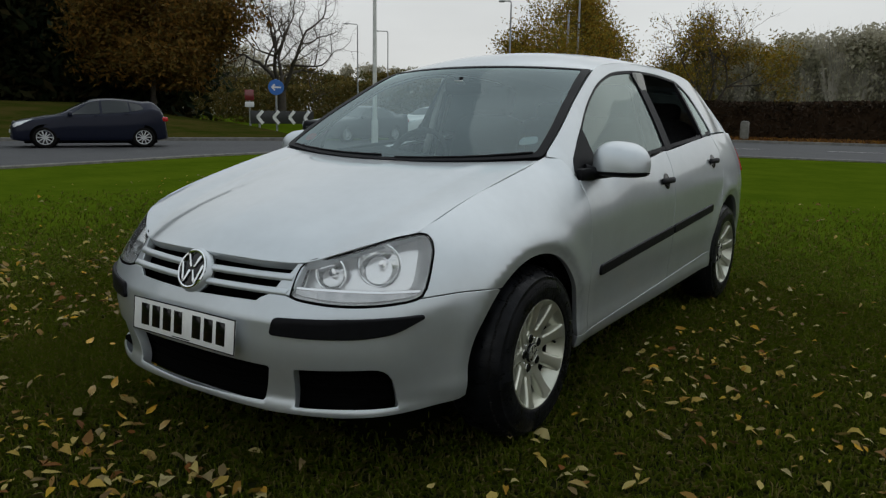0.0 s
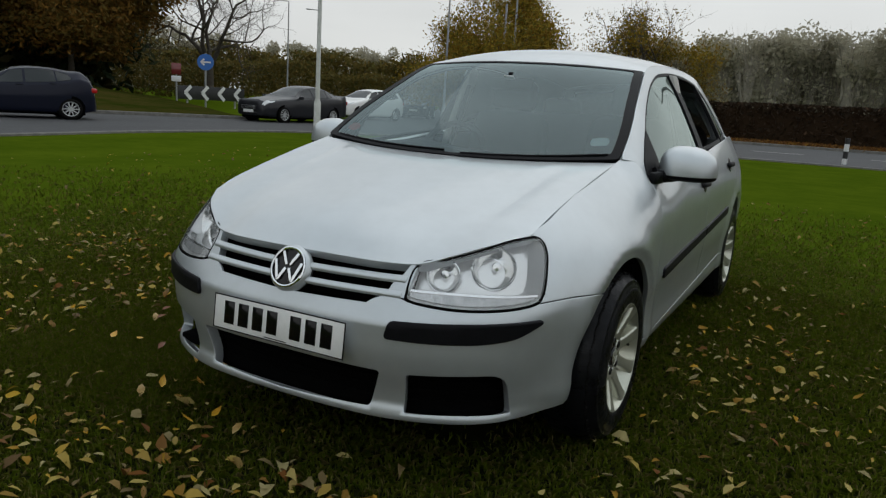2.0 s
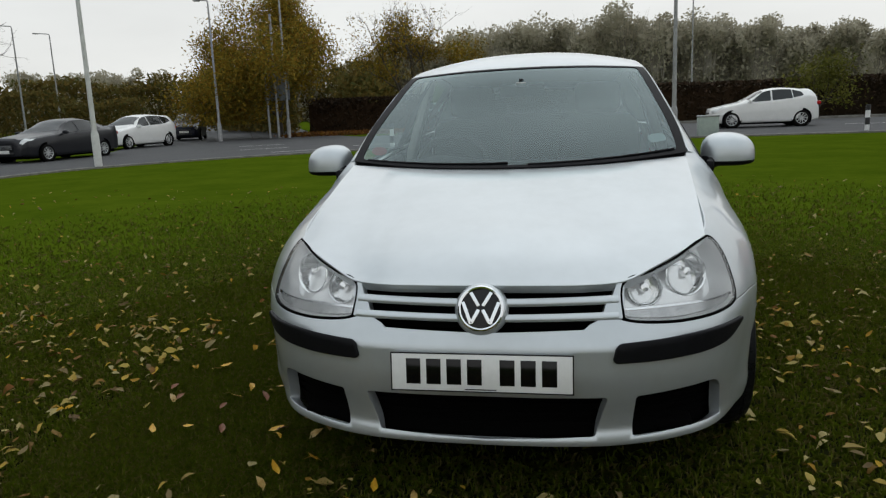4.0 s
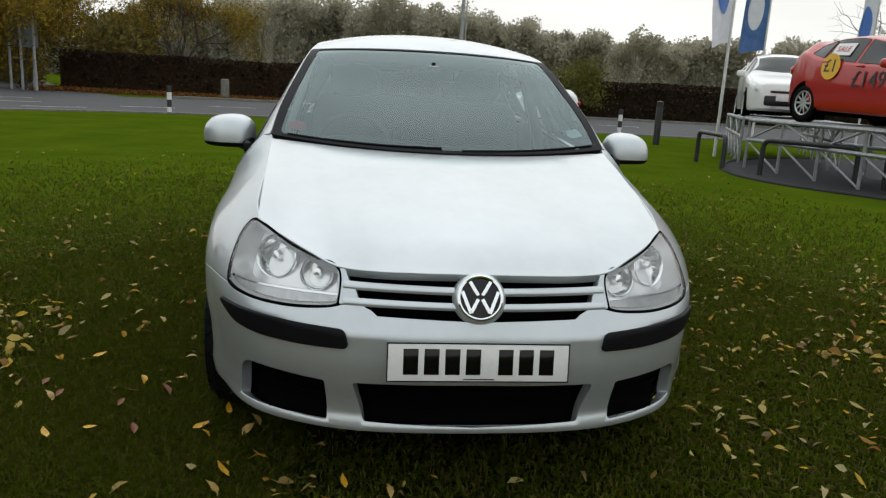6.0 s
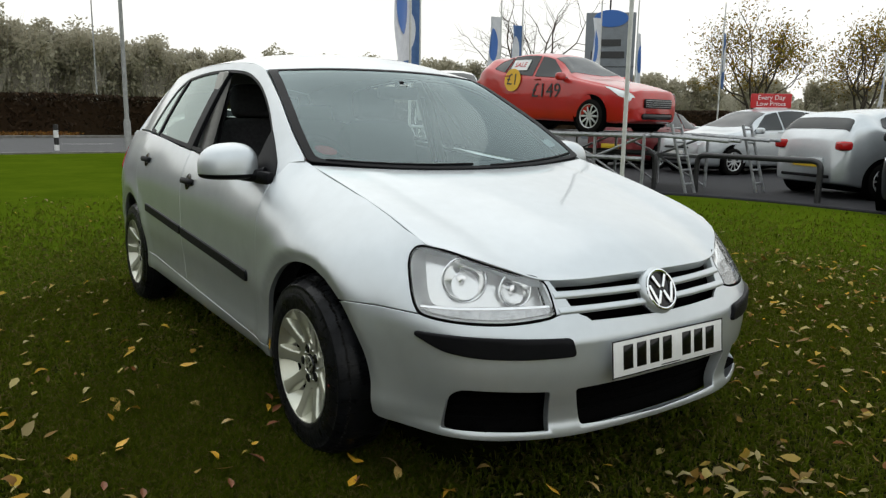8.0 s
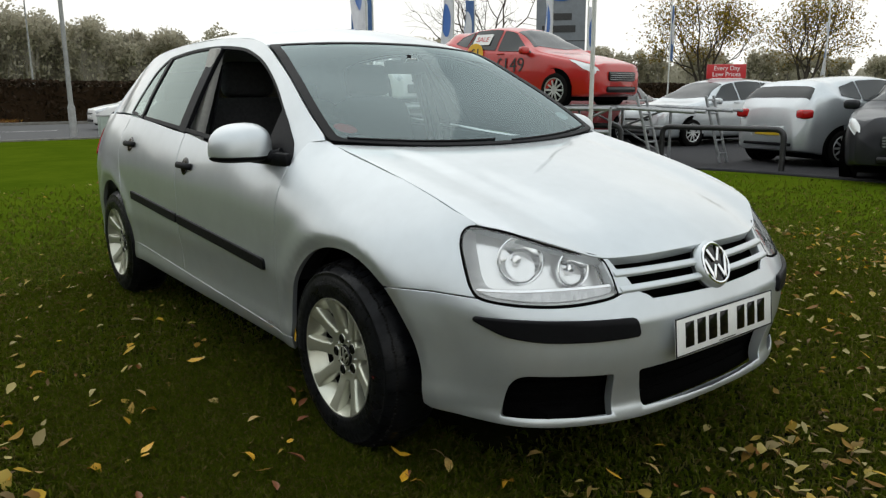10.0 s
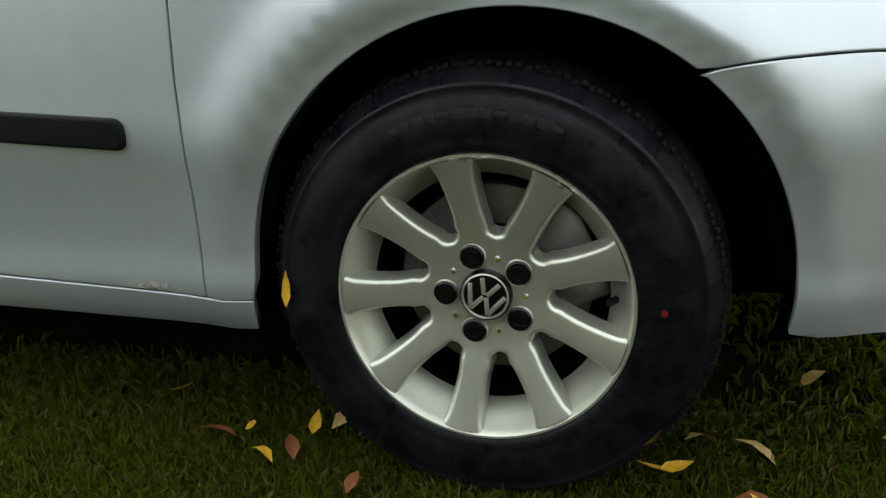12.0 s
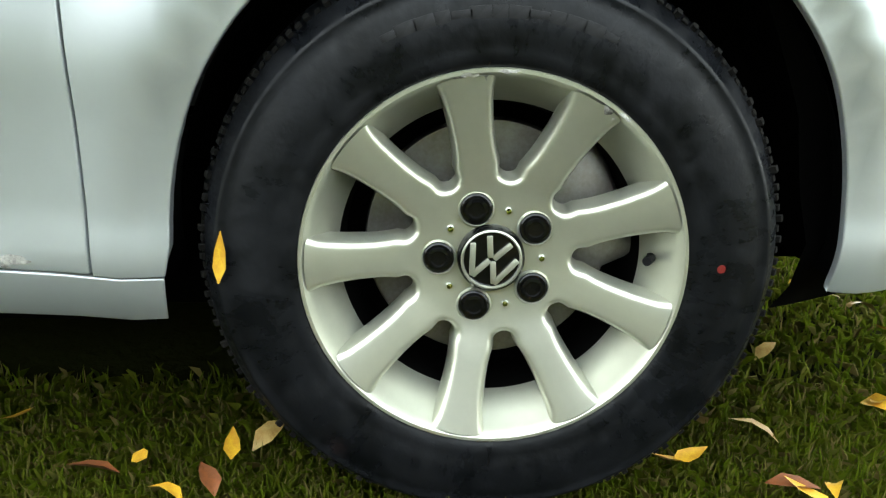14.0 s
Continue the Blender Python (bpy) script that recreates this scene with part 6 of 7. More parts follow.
far_woods(31, [((-30, 112), (10, 116), 9.6, 11.6, 34), ((10, 116), (34, 112), 11.4, 8.6, 22), ((34, 112), (90, 100), 8.4, 9.4, 34), ((90, 100), (160, 60), 8, 7, 44), ((-34, 122), (60, 125), 9.5, 9.0, 46)], "grey-brown crowns of a far wood with haze painted into their colour")
far_woods(32, [((-200, 60), (-120, 120), 14, 12, 26), ((-120, 125), (-34, 125), 9, 8, 24), ((160, 60), (190, -60), 7, 8, 44)], "crowns of distant trees with haze painted into their colour")

# ---- road furniture ----
def lamp_post(at, height, label, arm=0.0, heading=0.0, mat=None, r=0.07):
    t = thing("lamp_post", label, "lamp post", pose(*at, 0, 0, heading), "posts along the road")
    mat = mat or M_POLE
    bm_part("base", turned([(r * 1.5, -0.05), (r * 1.5, 0.9), (r * 1.02, 1.0)], 14, "Z"), mat, t)
    bm_part("pole", tube([(0, 0, 0.95), (0, 0, height * 0.5), (0, 0, height)], r, 12, r * 0.6), mat, t)
    if arm:
        bm_part("arm", tube(arc_path([(0, 0, height - 0.01), (0, 0, height + 0.18), (arm, 0, height + 0.30)], 0.17), r * 0.5, 8), mat, t)
        lantern = bm_part("lantern", padded((0.55, 0.2, 0.12), pose(arm + 0.2, 0, height + 0.30, 0, -6, 0), 0.6), mat, t)
    return t


lamp_post((-12.9, 15.6, 0), 8.5, "tall pale lamp post at the lawn's edge", mat=M_WHITEPOLE)
lamp_post((3.1, 22.0, 0), 8.5, "tall pale lamp post at the lawn's edge", mat=M_POLE)
lamp_post((-18.4, 33.5, 0), 6.9, "grey lamp post with a short arm", arm=0.8, heading=150)
lamp_post((-15.6, 36.0, 0), 9.0, "tall grey post before the golden tree")
lamp_post((-44, 50.5, 0), 8.8, "distant lamp post with an arm", arm=1.2, heading=180, r=0.08)
lamp_post((-46.5, 58, 0), 9.0, "distant lamp post with an arm", arm=1.2, heading=180, r=0.08)
lamp_post((8.3, 57, 0), 10.0, "slim far post beyond the hedge")
lamp_post((29, 27, 0), 9.5, "slim dark post among the dealer's flags", mat=M_BLACKPAINT)

for x, y in ((-5.9, 21.0), (1.3, 23.3), (9.0, 22.7)):
    b = thing("bollard", "short black and white banded bollard", "bollard", pose(x, y, 0), "banded bollards at the kerb")
    for z0, z1, mm in ((0, 0.18, M_SIGNWHITE), (0.18, 0.40, M_BLACKPAINT), (0.40, 0.62, M_SIGNWHITE), (0.62, 0.80, M_BLACKPAINT)):
        bm_part("band", turned([(0.0001, z0), (0.07, z0), (0.07, z1 - 0.002), (0.066, z1), (0.0001, z1)], 14, "Z"), mm, b)
t = thing("black_post", "stout black timber post on the lawn", "post", pose(7.95, 16.9, 0))
bm_part("shaft", turned([(0.09, -0.05), (0.09, 1.02), (0.082, 1.05), (0.09, 1.08), (0.085, 1.16), (0.0001, 1.18)], 16, "Z"), M_BLACKPAINT, t)
t = thing("marker_stone", "pale marker stone on the verge", "stone", pose(-6.9, 37.3, 0))
bm_part("stone", boxes(((0.42, 0.25, 1.05), pose(0, 0, 0.5), 0.10)), M_KERB, t)
t = thing("utility_box", "pale green roadside cabinet", "cabinet", pose(4.15, 22.1, 0))
bm_part("body", boxes(((0.62, 0.35, 0.62), pose(0, 0, 0.31), 0.015)), textured("cabinet_green", (0.36, 0.42, 0.38), (0.30, 0.35, 0.32), scale=4, rough=0.6), t)
bm_part("lid", boxes(((0.66, 0.39, 0.05), pose(0, 0, 0.64), 0.015)), M_POLE, t)

# chevron board and keep-left disc on the bank
along = math.degrees(math.atan2(2.2, 0.7))
t = thing("chevron_sign", "black board with white chevrons on the bank", "road sign", pose(-30.65, 28.55, -0.62, 0, 0, along) @ Matrix.Scale(1.6, 4))
bm_part("board", boxes(((2.5, 0.03, 0.46), pose(0, 0, 0.88), 0.004)), M_BLACKPAINT, t)
for k in range(4):
    for sgn in (1, -1):
        m = pose(-0.98 + 0.62 * k + 0.09, -0.019, 0.88 + sgn * 0.11, 0, -sgn * 48, 0)
        bm_part("chevron_arm", boxes(((0.32, 0.006, 0.115), m, 0)), M_SIGNWHITE, t)
for x in (-0.9, 0.9):
    bm_part("leg", tube([(x, 0.04, -0.1), (x, 0.04, 1.0)], 0.035, 10), M_POLE, t)
t = thing("direction_sign", "round blue sign with a white arrow on a post", "road sign", pose(-30.9, 28.3, -0.62, 0, 0, 44) @ Matrix.Scale(1.6, 4))
bm_part("post", tube([(0, 0.04, -0.1), (0, 0.04, 2.25)], 0.035, 10), M_POLE, t)
bm_part("disc", turned([(0.0001, -0.015), (0.275, -0.015), (0.28, 0.0), (0.275, 0.012), (0.0001, 0.012)], 36, "Y"), M_SIGNBLUE, t).matrix_basis = pose(0, 0, 1.95)
bm_part("arrow", boxes(((0.32, 0.006, 0.055), pose(0.02, -0.02, 1.95), 0), ((0.17, 0.006, 0.055), pose(-0.10, -0.02, 1.995, 0, -45, 0), 0), ((0.17, 0.006, 0.055), pose(-0.10, -0.02, 1.905, 0, 45, 0), 0)), M_SIGNWHITE, t)
t = thing("small_sign", "small dark plate with a white panel on a post", "road sign", pose(-33.9, 28.9, -0.4, 0, 0, 44) @ Matrix.Scale(1.6, 4))
bm_part("post", tube([(0, 0.04, -0.1), (0, 0.04, 1.75)], 0.03, 8), M_POLE, t)
bm_part("plate", boxes(((0.34, 0.02, 0.40), pose(0, 0, 1.55), 0.01)), M_MAROON, t)
bm_part("panel", boxes(((0.34, 0.02, 0.2), pose(0, -0.003, 1.2), 0.005)), M_SIGNWHITE, t)
t = thing("road_sign_back", "grey back of a large road sign on three posts", "road sign", pose(-16.0, 35.6, 0, 0, 0, -18))
bm_part("panel", boxes(((1.75, 0.04, 1.5), pose(0.05, 0, 2.75), 0.03)), M_SIGNGREY, t)
for x, h in ((-0.6, 3.5), (0.02, 6.5), (0.75, 3.5)):
    bm_part("post", tube([(x, -0.06, -0.1), (x, -0.06, h)], 0.06, 10), M_POLE, t)


# ---- forecourt: hoops, stand, flags ----
def hoop(a, b, label="low black steel hoop barrier at the forecourt edge"):
    t = thing("hoop_barrier", label, "barrier", Matrix(), "hoop barriers round the forecourt")
    bm_part("hoop", tube(arc_path([(*a, -0.05), (*a, 0.62), (*b, 0.62), (*b, -0.05)], 0.14), 0.045, 12), M_BLACKPAINT, t)


hoop((6.75, 11.9), (6.55, 10.4))
hoop((6.85, 9.6), (7.75, 8.3))
hoop((8.05, 8.0), (8.5, 6.3))
hoop((8.72, 5.6), (8.93, 3.6))

stand = thing("display_stand", "galvanised lattice display stand with loading ramps", "display stand", pose(8.51, 7.89, 0, 0, 0, 5) @ Matrix.Diagonal((1, 1, 1.102, 1)))


def bar(a, b, r=0.03, name="strut", mat=None):
    return bm_part(name, tube([a, b], r, 8), mat or M_STEEL, stand)


for x in (-0.95, 0.95):
    for z in (0.84, 0.50):
        bar((x, -1.9, z), (x, 3.15, z), 0.035, "rail")
    for k in range(6):
        y = -1.9 + k * 1.01
        bar((x, y, 0.0), (x, y, 0.84), 0.028, "leg")
        if k < 5:
            bar((x, y, 0.50 if k % 2 else 0.84), (x, y + 1.01, 0.84 if k % 2 else 0.50), 0.02)
            bar((x, y, 0.02), (x, y + 1.01, 0.48), 0.018)
for k in range(6):
    bar((-0.95, -1.9 + k * 1.01, 0.84), (0.95, -1.9 + k * 1.01, 0.84), 0.028, "cross_bar")
for x in (-0.62, 0.62):
    bm_part("track", boxes(((0.42, 5.1, 0.03), pose(x, 0.62, 0.865), 0.005)), M_STEEL, stand)
for x in (-0.62, 0.62):
    for dx in (-0.17, 0.17):
        bar((x + dx, -1.85, 0.86), (x + dx, -3.3, 0.80), 0.025, "ramp_rail")
    for k in range(6):
        f = k / 5.5
        bar((x - 0.17, -1.85 - 1.45 * f, 0.86 - 0.06 * f), (x + 0.17, -1.85 - 1.45 * f, 0.86 - 0.06 * f), 0.015, "rung")
for y, x in ((-2.15, -0.45), (-2.75, 0.70)):
    for dx in (-0.13, 0.13):
        bar((x + dx, y, 1.02), (x + dx + 0.15, y - 0.25, 0.0), 0.025, "ladder_rail")
    for k in range(5):
        f = (k + 0.3) / 5
        bar((x - 0.13 + 0.15 * f, y - 0.25 * f, 1.02 - 1.02 * f), (x + 0.13 + 0.15 * f, y - 0.25 * f, 1.02 - 1.02 * f), 0.016, "ladder_rung")

# a second stand without ramps under the white car
second = copy_thing(stand, pose(9.4, 13.4, 0, 0, 0, -24))
tagged(second, "galvanised lattice display stand under a white car", "display stand")
for o in list(second.children):
    if o.name.split(".")[0] in ("ramp_rail", "rung", "ladder_rail", "ladder_rung"):
        bpy.data.objects.remove(o)


def flag(at, height, size, mat, heading, label, top=None, ellipse=M_SIGNBLUE, pole=0.04, sway=0.25):
    t = thing("flag_pole", label, "flag", pose(*at, 0, 0, heading), "flags along the forecourt")
    bm_part("pole", tube([(0, 0, -0.1), (0, 0, height)], pole, 10, pole * 0.7), M_WHITEPOLE, t)
    w, h = size
    z1 = top or height - 0.1

    def cloth(u, v):
        return (u, 0.10 * math.sin(u * 6 + v * 1.7) * (u / w) + sway * (u / w) ** 2, v - 0.12 * (u / w) ** 1.5 + 0.03 * math.sin(v * 5) * u / w)
    sheet("cloth", [[(0.03, z1 - h), (w, z1 - h - 0.05), (w, z1), (0.03, z1)]], cloth, (0.12, 0.16), mat, t, depth=0.0)
    cz = z1 - h * 0.45
    oval = [(w * 0.52 + 0.30 * w * math.cos(a), cz + 0.30 * h * math.sin(a) * 0.9) for a in (2 * math.pi * k / 24 for k in range(24))]
    for dy in (-0.012, 0.012):
        sheet("oval", [oval], lambda u, v: (cloth(u, v)[0], cloth(u, v)[1] + dy, cloth(u, v)[2]), (0.12, 0.16), ellipse, t, depth=0.0)
    return t


flag((8.0, 13.6, 0), 6.5, (0.80, 2.2), M_FLAGWHITE, 200, "white pole flag with a blue oval", top=4.75)
flag((13.2, 21.3, 0), 7.0, (0.85, 2.4), M_FLAGBLUE, 165, "blue pole flag with a pale oval", top=5.4, ellipse=M_FLAGWHITE)
flag((18.0, 22.6, 0), 7.0, (1.0, 2.4), M_FLAGWHITE, 190, "white pole flag with a blue oval", top=5.3)
flag((20.5, 24.2, 0), 7.0, (1.0, 2.4), M_FLAGBLUE, 190, "blue pole flag with a pale oval", top=5.3, ellipse=M_FLAGWHITE)
flag((23.0, 21.8, 0), 7.0, (1.1, 2.6), M_FLAGWHITE, 195, "white pole flag with a blue oval", top=5.6)
flag((25.6, 22.0, 0), 7.0, (1.1, 2.4), M_FLAGWHITE, 20, "white pole flag with a blue oval", top=5.2)
flag((31.5, 21.6, 0), 7.0, (0.9, 2.6), M_FLAGBLUE, 15, "narrow blue pole flag", top=5.6, ellipse=M_FLAGWHITE)
flag((36.5, 16.0, 0), 6.0, (0.8, 2.6), M_FLAGWHITE, 15, "narrow white pole flag", top=4.8)
t = thing("white_pole", "slim white pole at the forecourt edge", "pole", pose(7.35, 6.0, 0))
bm_part("pole", tube([(0, 0, -0.1), (0, 0, 6.0)], 0.036, 10), M_WHITEPOLE, t)
t = thing("dealer_sign", "tall grey dealer's sign with plain bars", "sign", pose(27.4, 25.4, 0, 0, 0, -45))
bm_part("panel", boxes(((2.5, 0.3, 6.4), pose(0, 0, 3.4), 0.03)), M_SIGNGREY, t)
bm_part("blue_oval", turned([(0.0001, -0.02), (0.85, -0.02), (0.86, 0.0)], 30, "Y"), M_SIGNBLUE, t).matrix_basis = pose(0, -0.16, 6.3) @ Matrix.Diagonal((1, 1, 0.5, 1))
for z, w in ((5.1, 1.3), (4.5, 1.7)):
    bm_part("name_bar", boxes(((w, 0.02, 0.34), pose(-0.1, -0.16, z), 0)), M_BLACKPAINT, t)
for z in (3.9, 3.2, 2.5):
    bm_part("panel_joint", boxes(((2.5, 0.02, 0.04), pose(0, -0.155, z), 0)), M_BLACKPAINT, t)
t = thing("blue_sign", "tall blue and red pylon sign", "sign", pose(41.5, 8.2, 0, 0, 0, -70))
bm_part("panel", boxes(((1.2, 0.25, 2.2), pose(0, 0, 2.5), 0.03)), M_SIGNBLUE, t)
bm_part("red_foot", boxes(((1.2, 0.26, 0.5), pose(0, 0, 1.15), 0.03)), M_SIGNRED, t)
t = thing("white_sign", "white pylon sign with a grey mark", "sign", pose(41.0, -0.5, 0, 0, 0, -85))
bm_part("panel", boxes(((2.2, 0.3, 4.6), pose(0, 0, 2.3), 0.03)), M_SIGNWHITE, t)
bm_part("mark", boxes(((0.9, 0.02, 0.25), pose(0, -0.16, 3.7), 0)), M_SIGNGREY, t)


# ---- other cars ----
# tail lamps and rear plate of the hatchback
for side in (1, -1):
    s0 = S_MAX - 0.74
    lamp_poly = rounded([(s0 - 0.16, 0.80), (s0 + 0.15, 0.80), (s0 + 0.15, 0.95), (s0 - 0.10, 0.96)], r=0.03)
    sheet("tail_lamp", [lamp_poly if side > 0 else mirrored(lamp_poly)], wall, (0.05, 0.05), M_TAIL, car, depth=0.02, thick_out=0.012, label="red tail lamp")
bm_part("rear_plate", boxes(((0.52, 0.008, 0.111), pose(0, 3.318, 0.74), 0.002)), M_YELLOWPLATE, car)
M_CARGLASS = material("tinted_car_glass", (0.010, 0.014, 0.015), 0.05, 0.0, 0.45)
M_RIM = textured("wheel_silver", (0.55, 0.56, 0.56), (0.44, 0.45, 0.45), scale=9, rough=0.35, metal=0.5)
M_AMBER = material("headlamp_clear", (0.72, 0.74, 0.75), 0.12, 0.3)
M_DARKGRILLE = material("dark_grille", (0.006, 0.006, 0.007), 0.4)
# side shapes, metres behind the front axle: middle height, shoulder height, half width
BODY = {
    "hatch": dict(base=2.49, top=[(-0.80, 0.50), (-0.78, 0.64), (-0.66, 0.755), (-0.4, 0.84), (0.0, 0.925), (0.42, 1.01), (0.75, 1.20), (1.10, 1.385), (1.5, 1.465), (2.0, 1.465), (2.5, 1.40), (2.90, 1.31), (3.06, 1.06), (3.14, 0.82), (3.17, 0.5)],
                  belt=[(-0.80, 0.48), (-0.74, 0.62), (-0.5, 0.74), (0.0, 0.85), (0.42, 0.93), (1.4, 0.985), (2.4, 1.075), (2.85, 1.13), (3.04, 0.99), (3.17, 0.48)],
                  width=[(-0.80, 0.36), (-0.78, 0.50), (-0.70, 0.66), (-0.5, 0.785), (-0.1, 0.845), (1.2, 0.86), (2.5, 0.85), (2.95, 0.78), (3.12, 0.68), (3.17, 0.56)], screen=(0.47, 1.13), roof_end=2.88, glass=(0.62, 2.55), posts=(1.42, 2.18), tail=(2.90, 3.03)),
    "estate": dict(base=2.68, top=[(-0.88, 0.50), (-0.86, 0.66), (-0.72, 0.78), (-0.4, 0.87), (0.0, 0.95), (0.40, 1.03), (0.8, 1.25), (1.2, 1.43), (1.7, 1.51), (2.4, 1.50), (3.0, 1.45), (3.28, 1.38), (3.42, 1.08), (3.50, 0.82), (3.53, 0.5)],
                  belt=[(-0.88, 0.48), (-0.82, 0.64), (-0.5, 0.78), (0.0, 0.88), (0.42, 0.95), (1.4, 0.99), (2.6, 1.04), (3.2, 1.07), (3.40, 0.98), (3.53, 0.48)],
                  width=[(-0.88, 0.38), (-0.86, 0.52), (-0.78, 0.68), (-0.55, 0.80), (-0.1, 0.875), (1.3, 0.89), (2.7, 0.88), (3.3, 0.80), (3.47, 0.70), (3.53, 0.58)], screen=(0.45, 1.2), roof_end=3.24, glass=(0.62, 3.0), posts=(1.50, 2.42), tail=(3.27, 3.39)),
    "saloon": dict(base=2.74, top=[(-0.93, 0.48), (-0.91, 0.66), (-0.76, 0.77), (-0.4, 0.86), (0.1, 0.935), (0.55, 1.00), (0.95, 1.21), (1.35, 1.40), (1.8, 1.47), (2.3, 1.45), (2.8, 1.32), (3.25, 1.11), (3.6, 1.04), (3.76, 0.98), (3.82, 0.75), (3.84, 0.5)],
                  belt=[(-0.93, 0.46), (-0.87, 0.64), (-0.5, 0.78), (0.1, 0.88), (0.6, 0.93), (1.5, 0.97), (2.7, 1.01), (3.3, 1.00), (3.72, 0.94), (3.84, 0.48)],
                  width=[(-0.93, 0.40), (-0.91, 0.54), (-0.82, 0.70), (-0.55, 0.82), (-0.1, 0.90), (1.3, 0.915), (2.8, 0.90), (3.4, 0.84), (3.74, 0.74), (3.84, 0.60)], screen=(0.60, 1.38), roof_end=2.5, glass=(0.78, 2.72), posts=(1.58, 2.45), tail=(2.6, 3.16)),
}


def body_surface(shape):
    """A car's outer skin: y along it, q from 0 at the sill over the shoulder (5/12) and the roof's edge (9/12) to its middle (1)."""
    def surf(y, q):
        sg = -1 if q < 0 else 1
        q = min(abs(q), 1.0)
        zt, zb, w = spline(shape["top"], y)[0], spline(shape["belt"], y)[0], spline(shape["width"], y)[0]
        zt = max(zt, zb + 0.015)
        e = smooth01((zt - zb - 0.08) / 0.26)
        low = 0.19 + 0.05 * smooth01((-y - 0.5) / 0.3) + 0.06 * smooth01((y - shape["base"] - 0.25) / 0.4)
        wr = w * (0.87 * (1 - e) + 0.665 * e)
        ze = zb + (zt - zb) * 0.62 * (1 - e) + (zt - zb - 0.07) * e
        rows = [(0.90 * w, low), (0.975 * w, low + 0.05), (1.0 * w, low + (zb - low) * 0.40), (1.005 * w, low + (zb - low) * 0.60), (0.985 * w, zb - 0.09 * (zb - low)), (0.955 * w, zb)]
        for k in (1, 2, 3, 4):
            t = k / 4
            rows.append((0.955 * w + (wr - 0.955 * w) * (t + 0.16 * t * (t - 1) * e), zb + (ze - zb) * t))
        rows += [(wr * 0.84, zt - 0.030 * e - 0.008), (wr * 0.45, zt - 0.006), (0.0, zt)]
        x, z = spline([(k / 12, *r) for k, r in enumerate(rows)], q)
        return (sg * x, y, z)
    return surf


def on_skin(surf, out=0.004):
    """Lifts (q, y) of one side off the skin."""
    def f(q, y):
        p = Vector(surf(y, q))
        n = (Vector(surf(y, q + 0.01)) - Vector(surf(y, q - 0.01))).cross(Vector(surf(y + 0.01, q)) - Vector(surf(y - 0.01, q)))
        n = -n.normalized() if n.length > 1e-9 else Vector((0, 0, 1))
        if n.dot(Vector((p.x, 0, p.z - 0.6))) < 0:
            n = -n
        return p + n * out
    return f


def road_wheel():
    w = new("wheel")
    bm_part("tyre", turned([(0.20, 0.085), (0.225, 0.100), (0.275, 0.098), (0.305, 0.075), (0.310, 0.0), (0.305, -0.075), (0.20, -0.085)], 36, "X"), M_TREAD, w)
    bm_part("rim", turned([(0.213, 0.090), (0.208, 0.097), (0.198, 0.090), (0.19, 0.04), (0.0001, 0.03)], 32, "X"), M_BLACK, w)
    bm_part("rim_lip", turned([(0.214, 0.092), (0.208, 0.100), (0.196, 0.094), (0.190, 0.082)], 32, "X"), M_RIM, w)
    bm_part("hub", turned([(0.0001, 0.088), (0.05, 0.086), (0.058, 0.07)], 20, "X"), M_RIM, w)
    for k in range(10):
        bm_part("spoke", boxes(((0.018, 0.155, 0.034), pose(0, 0, 0, 36 * k) @ pose(0.081, 0.125, 0, 0, 0, 3), 0.006)), M_RIM, w)
    return w


SHARED = {}


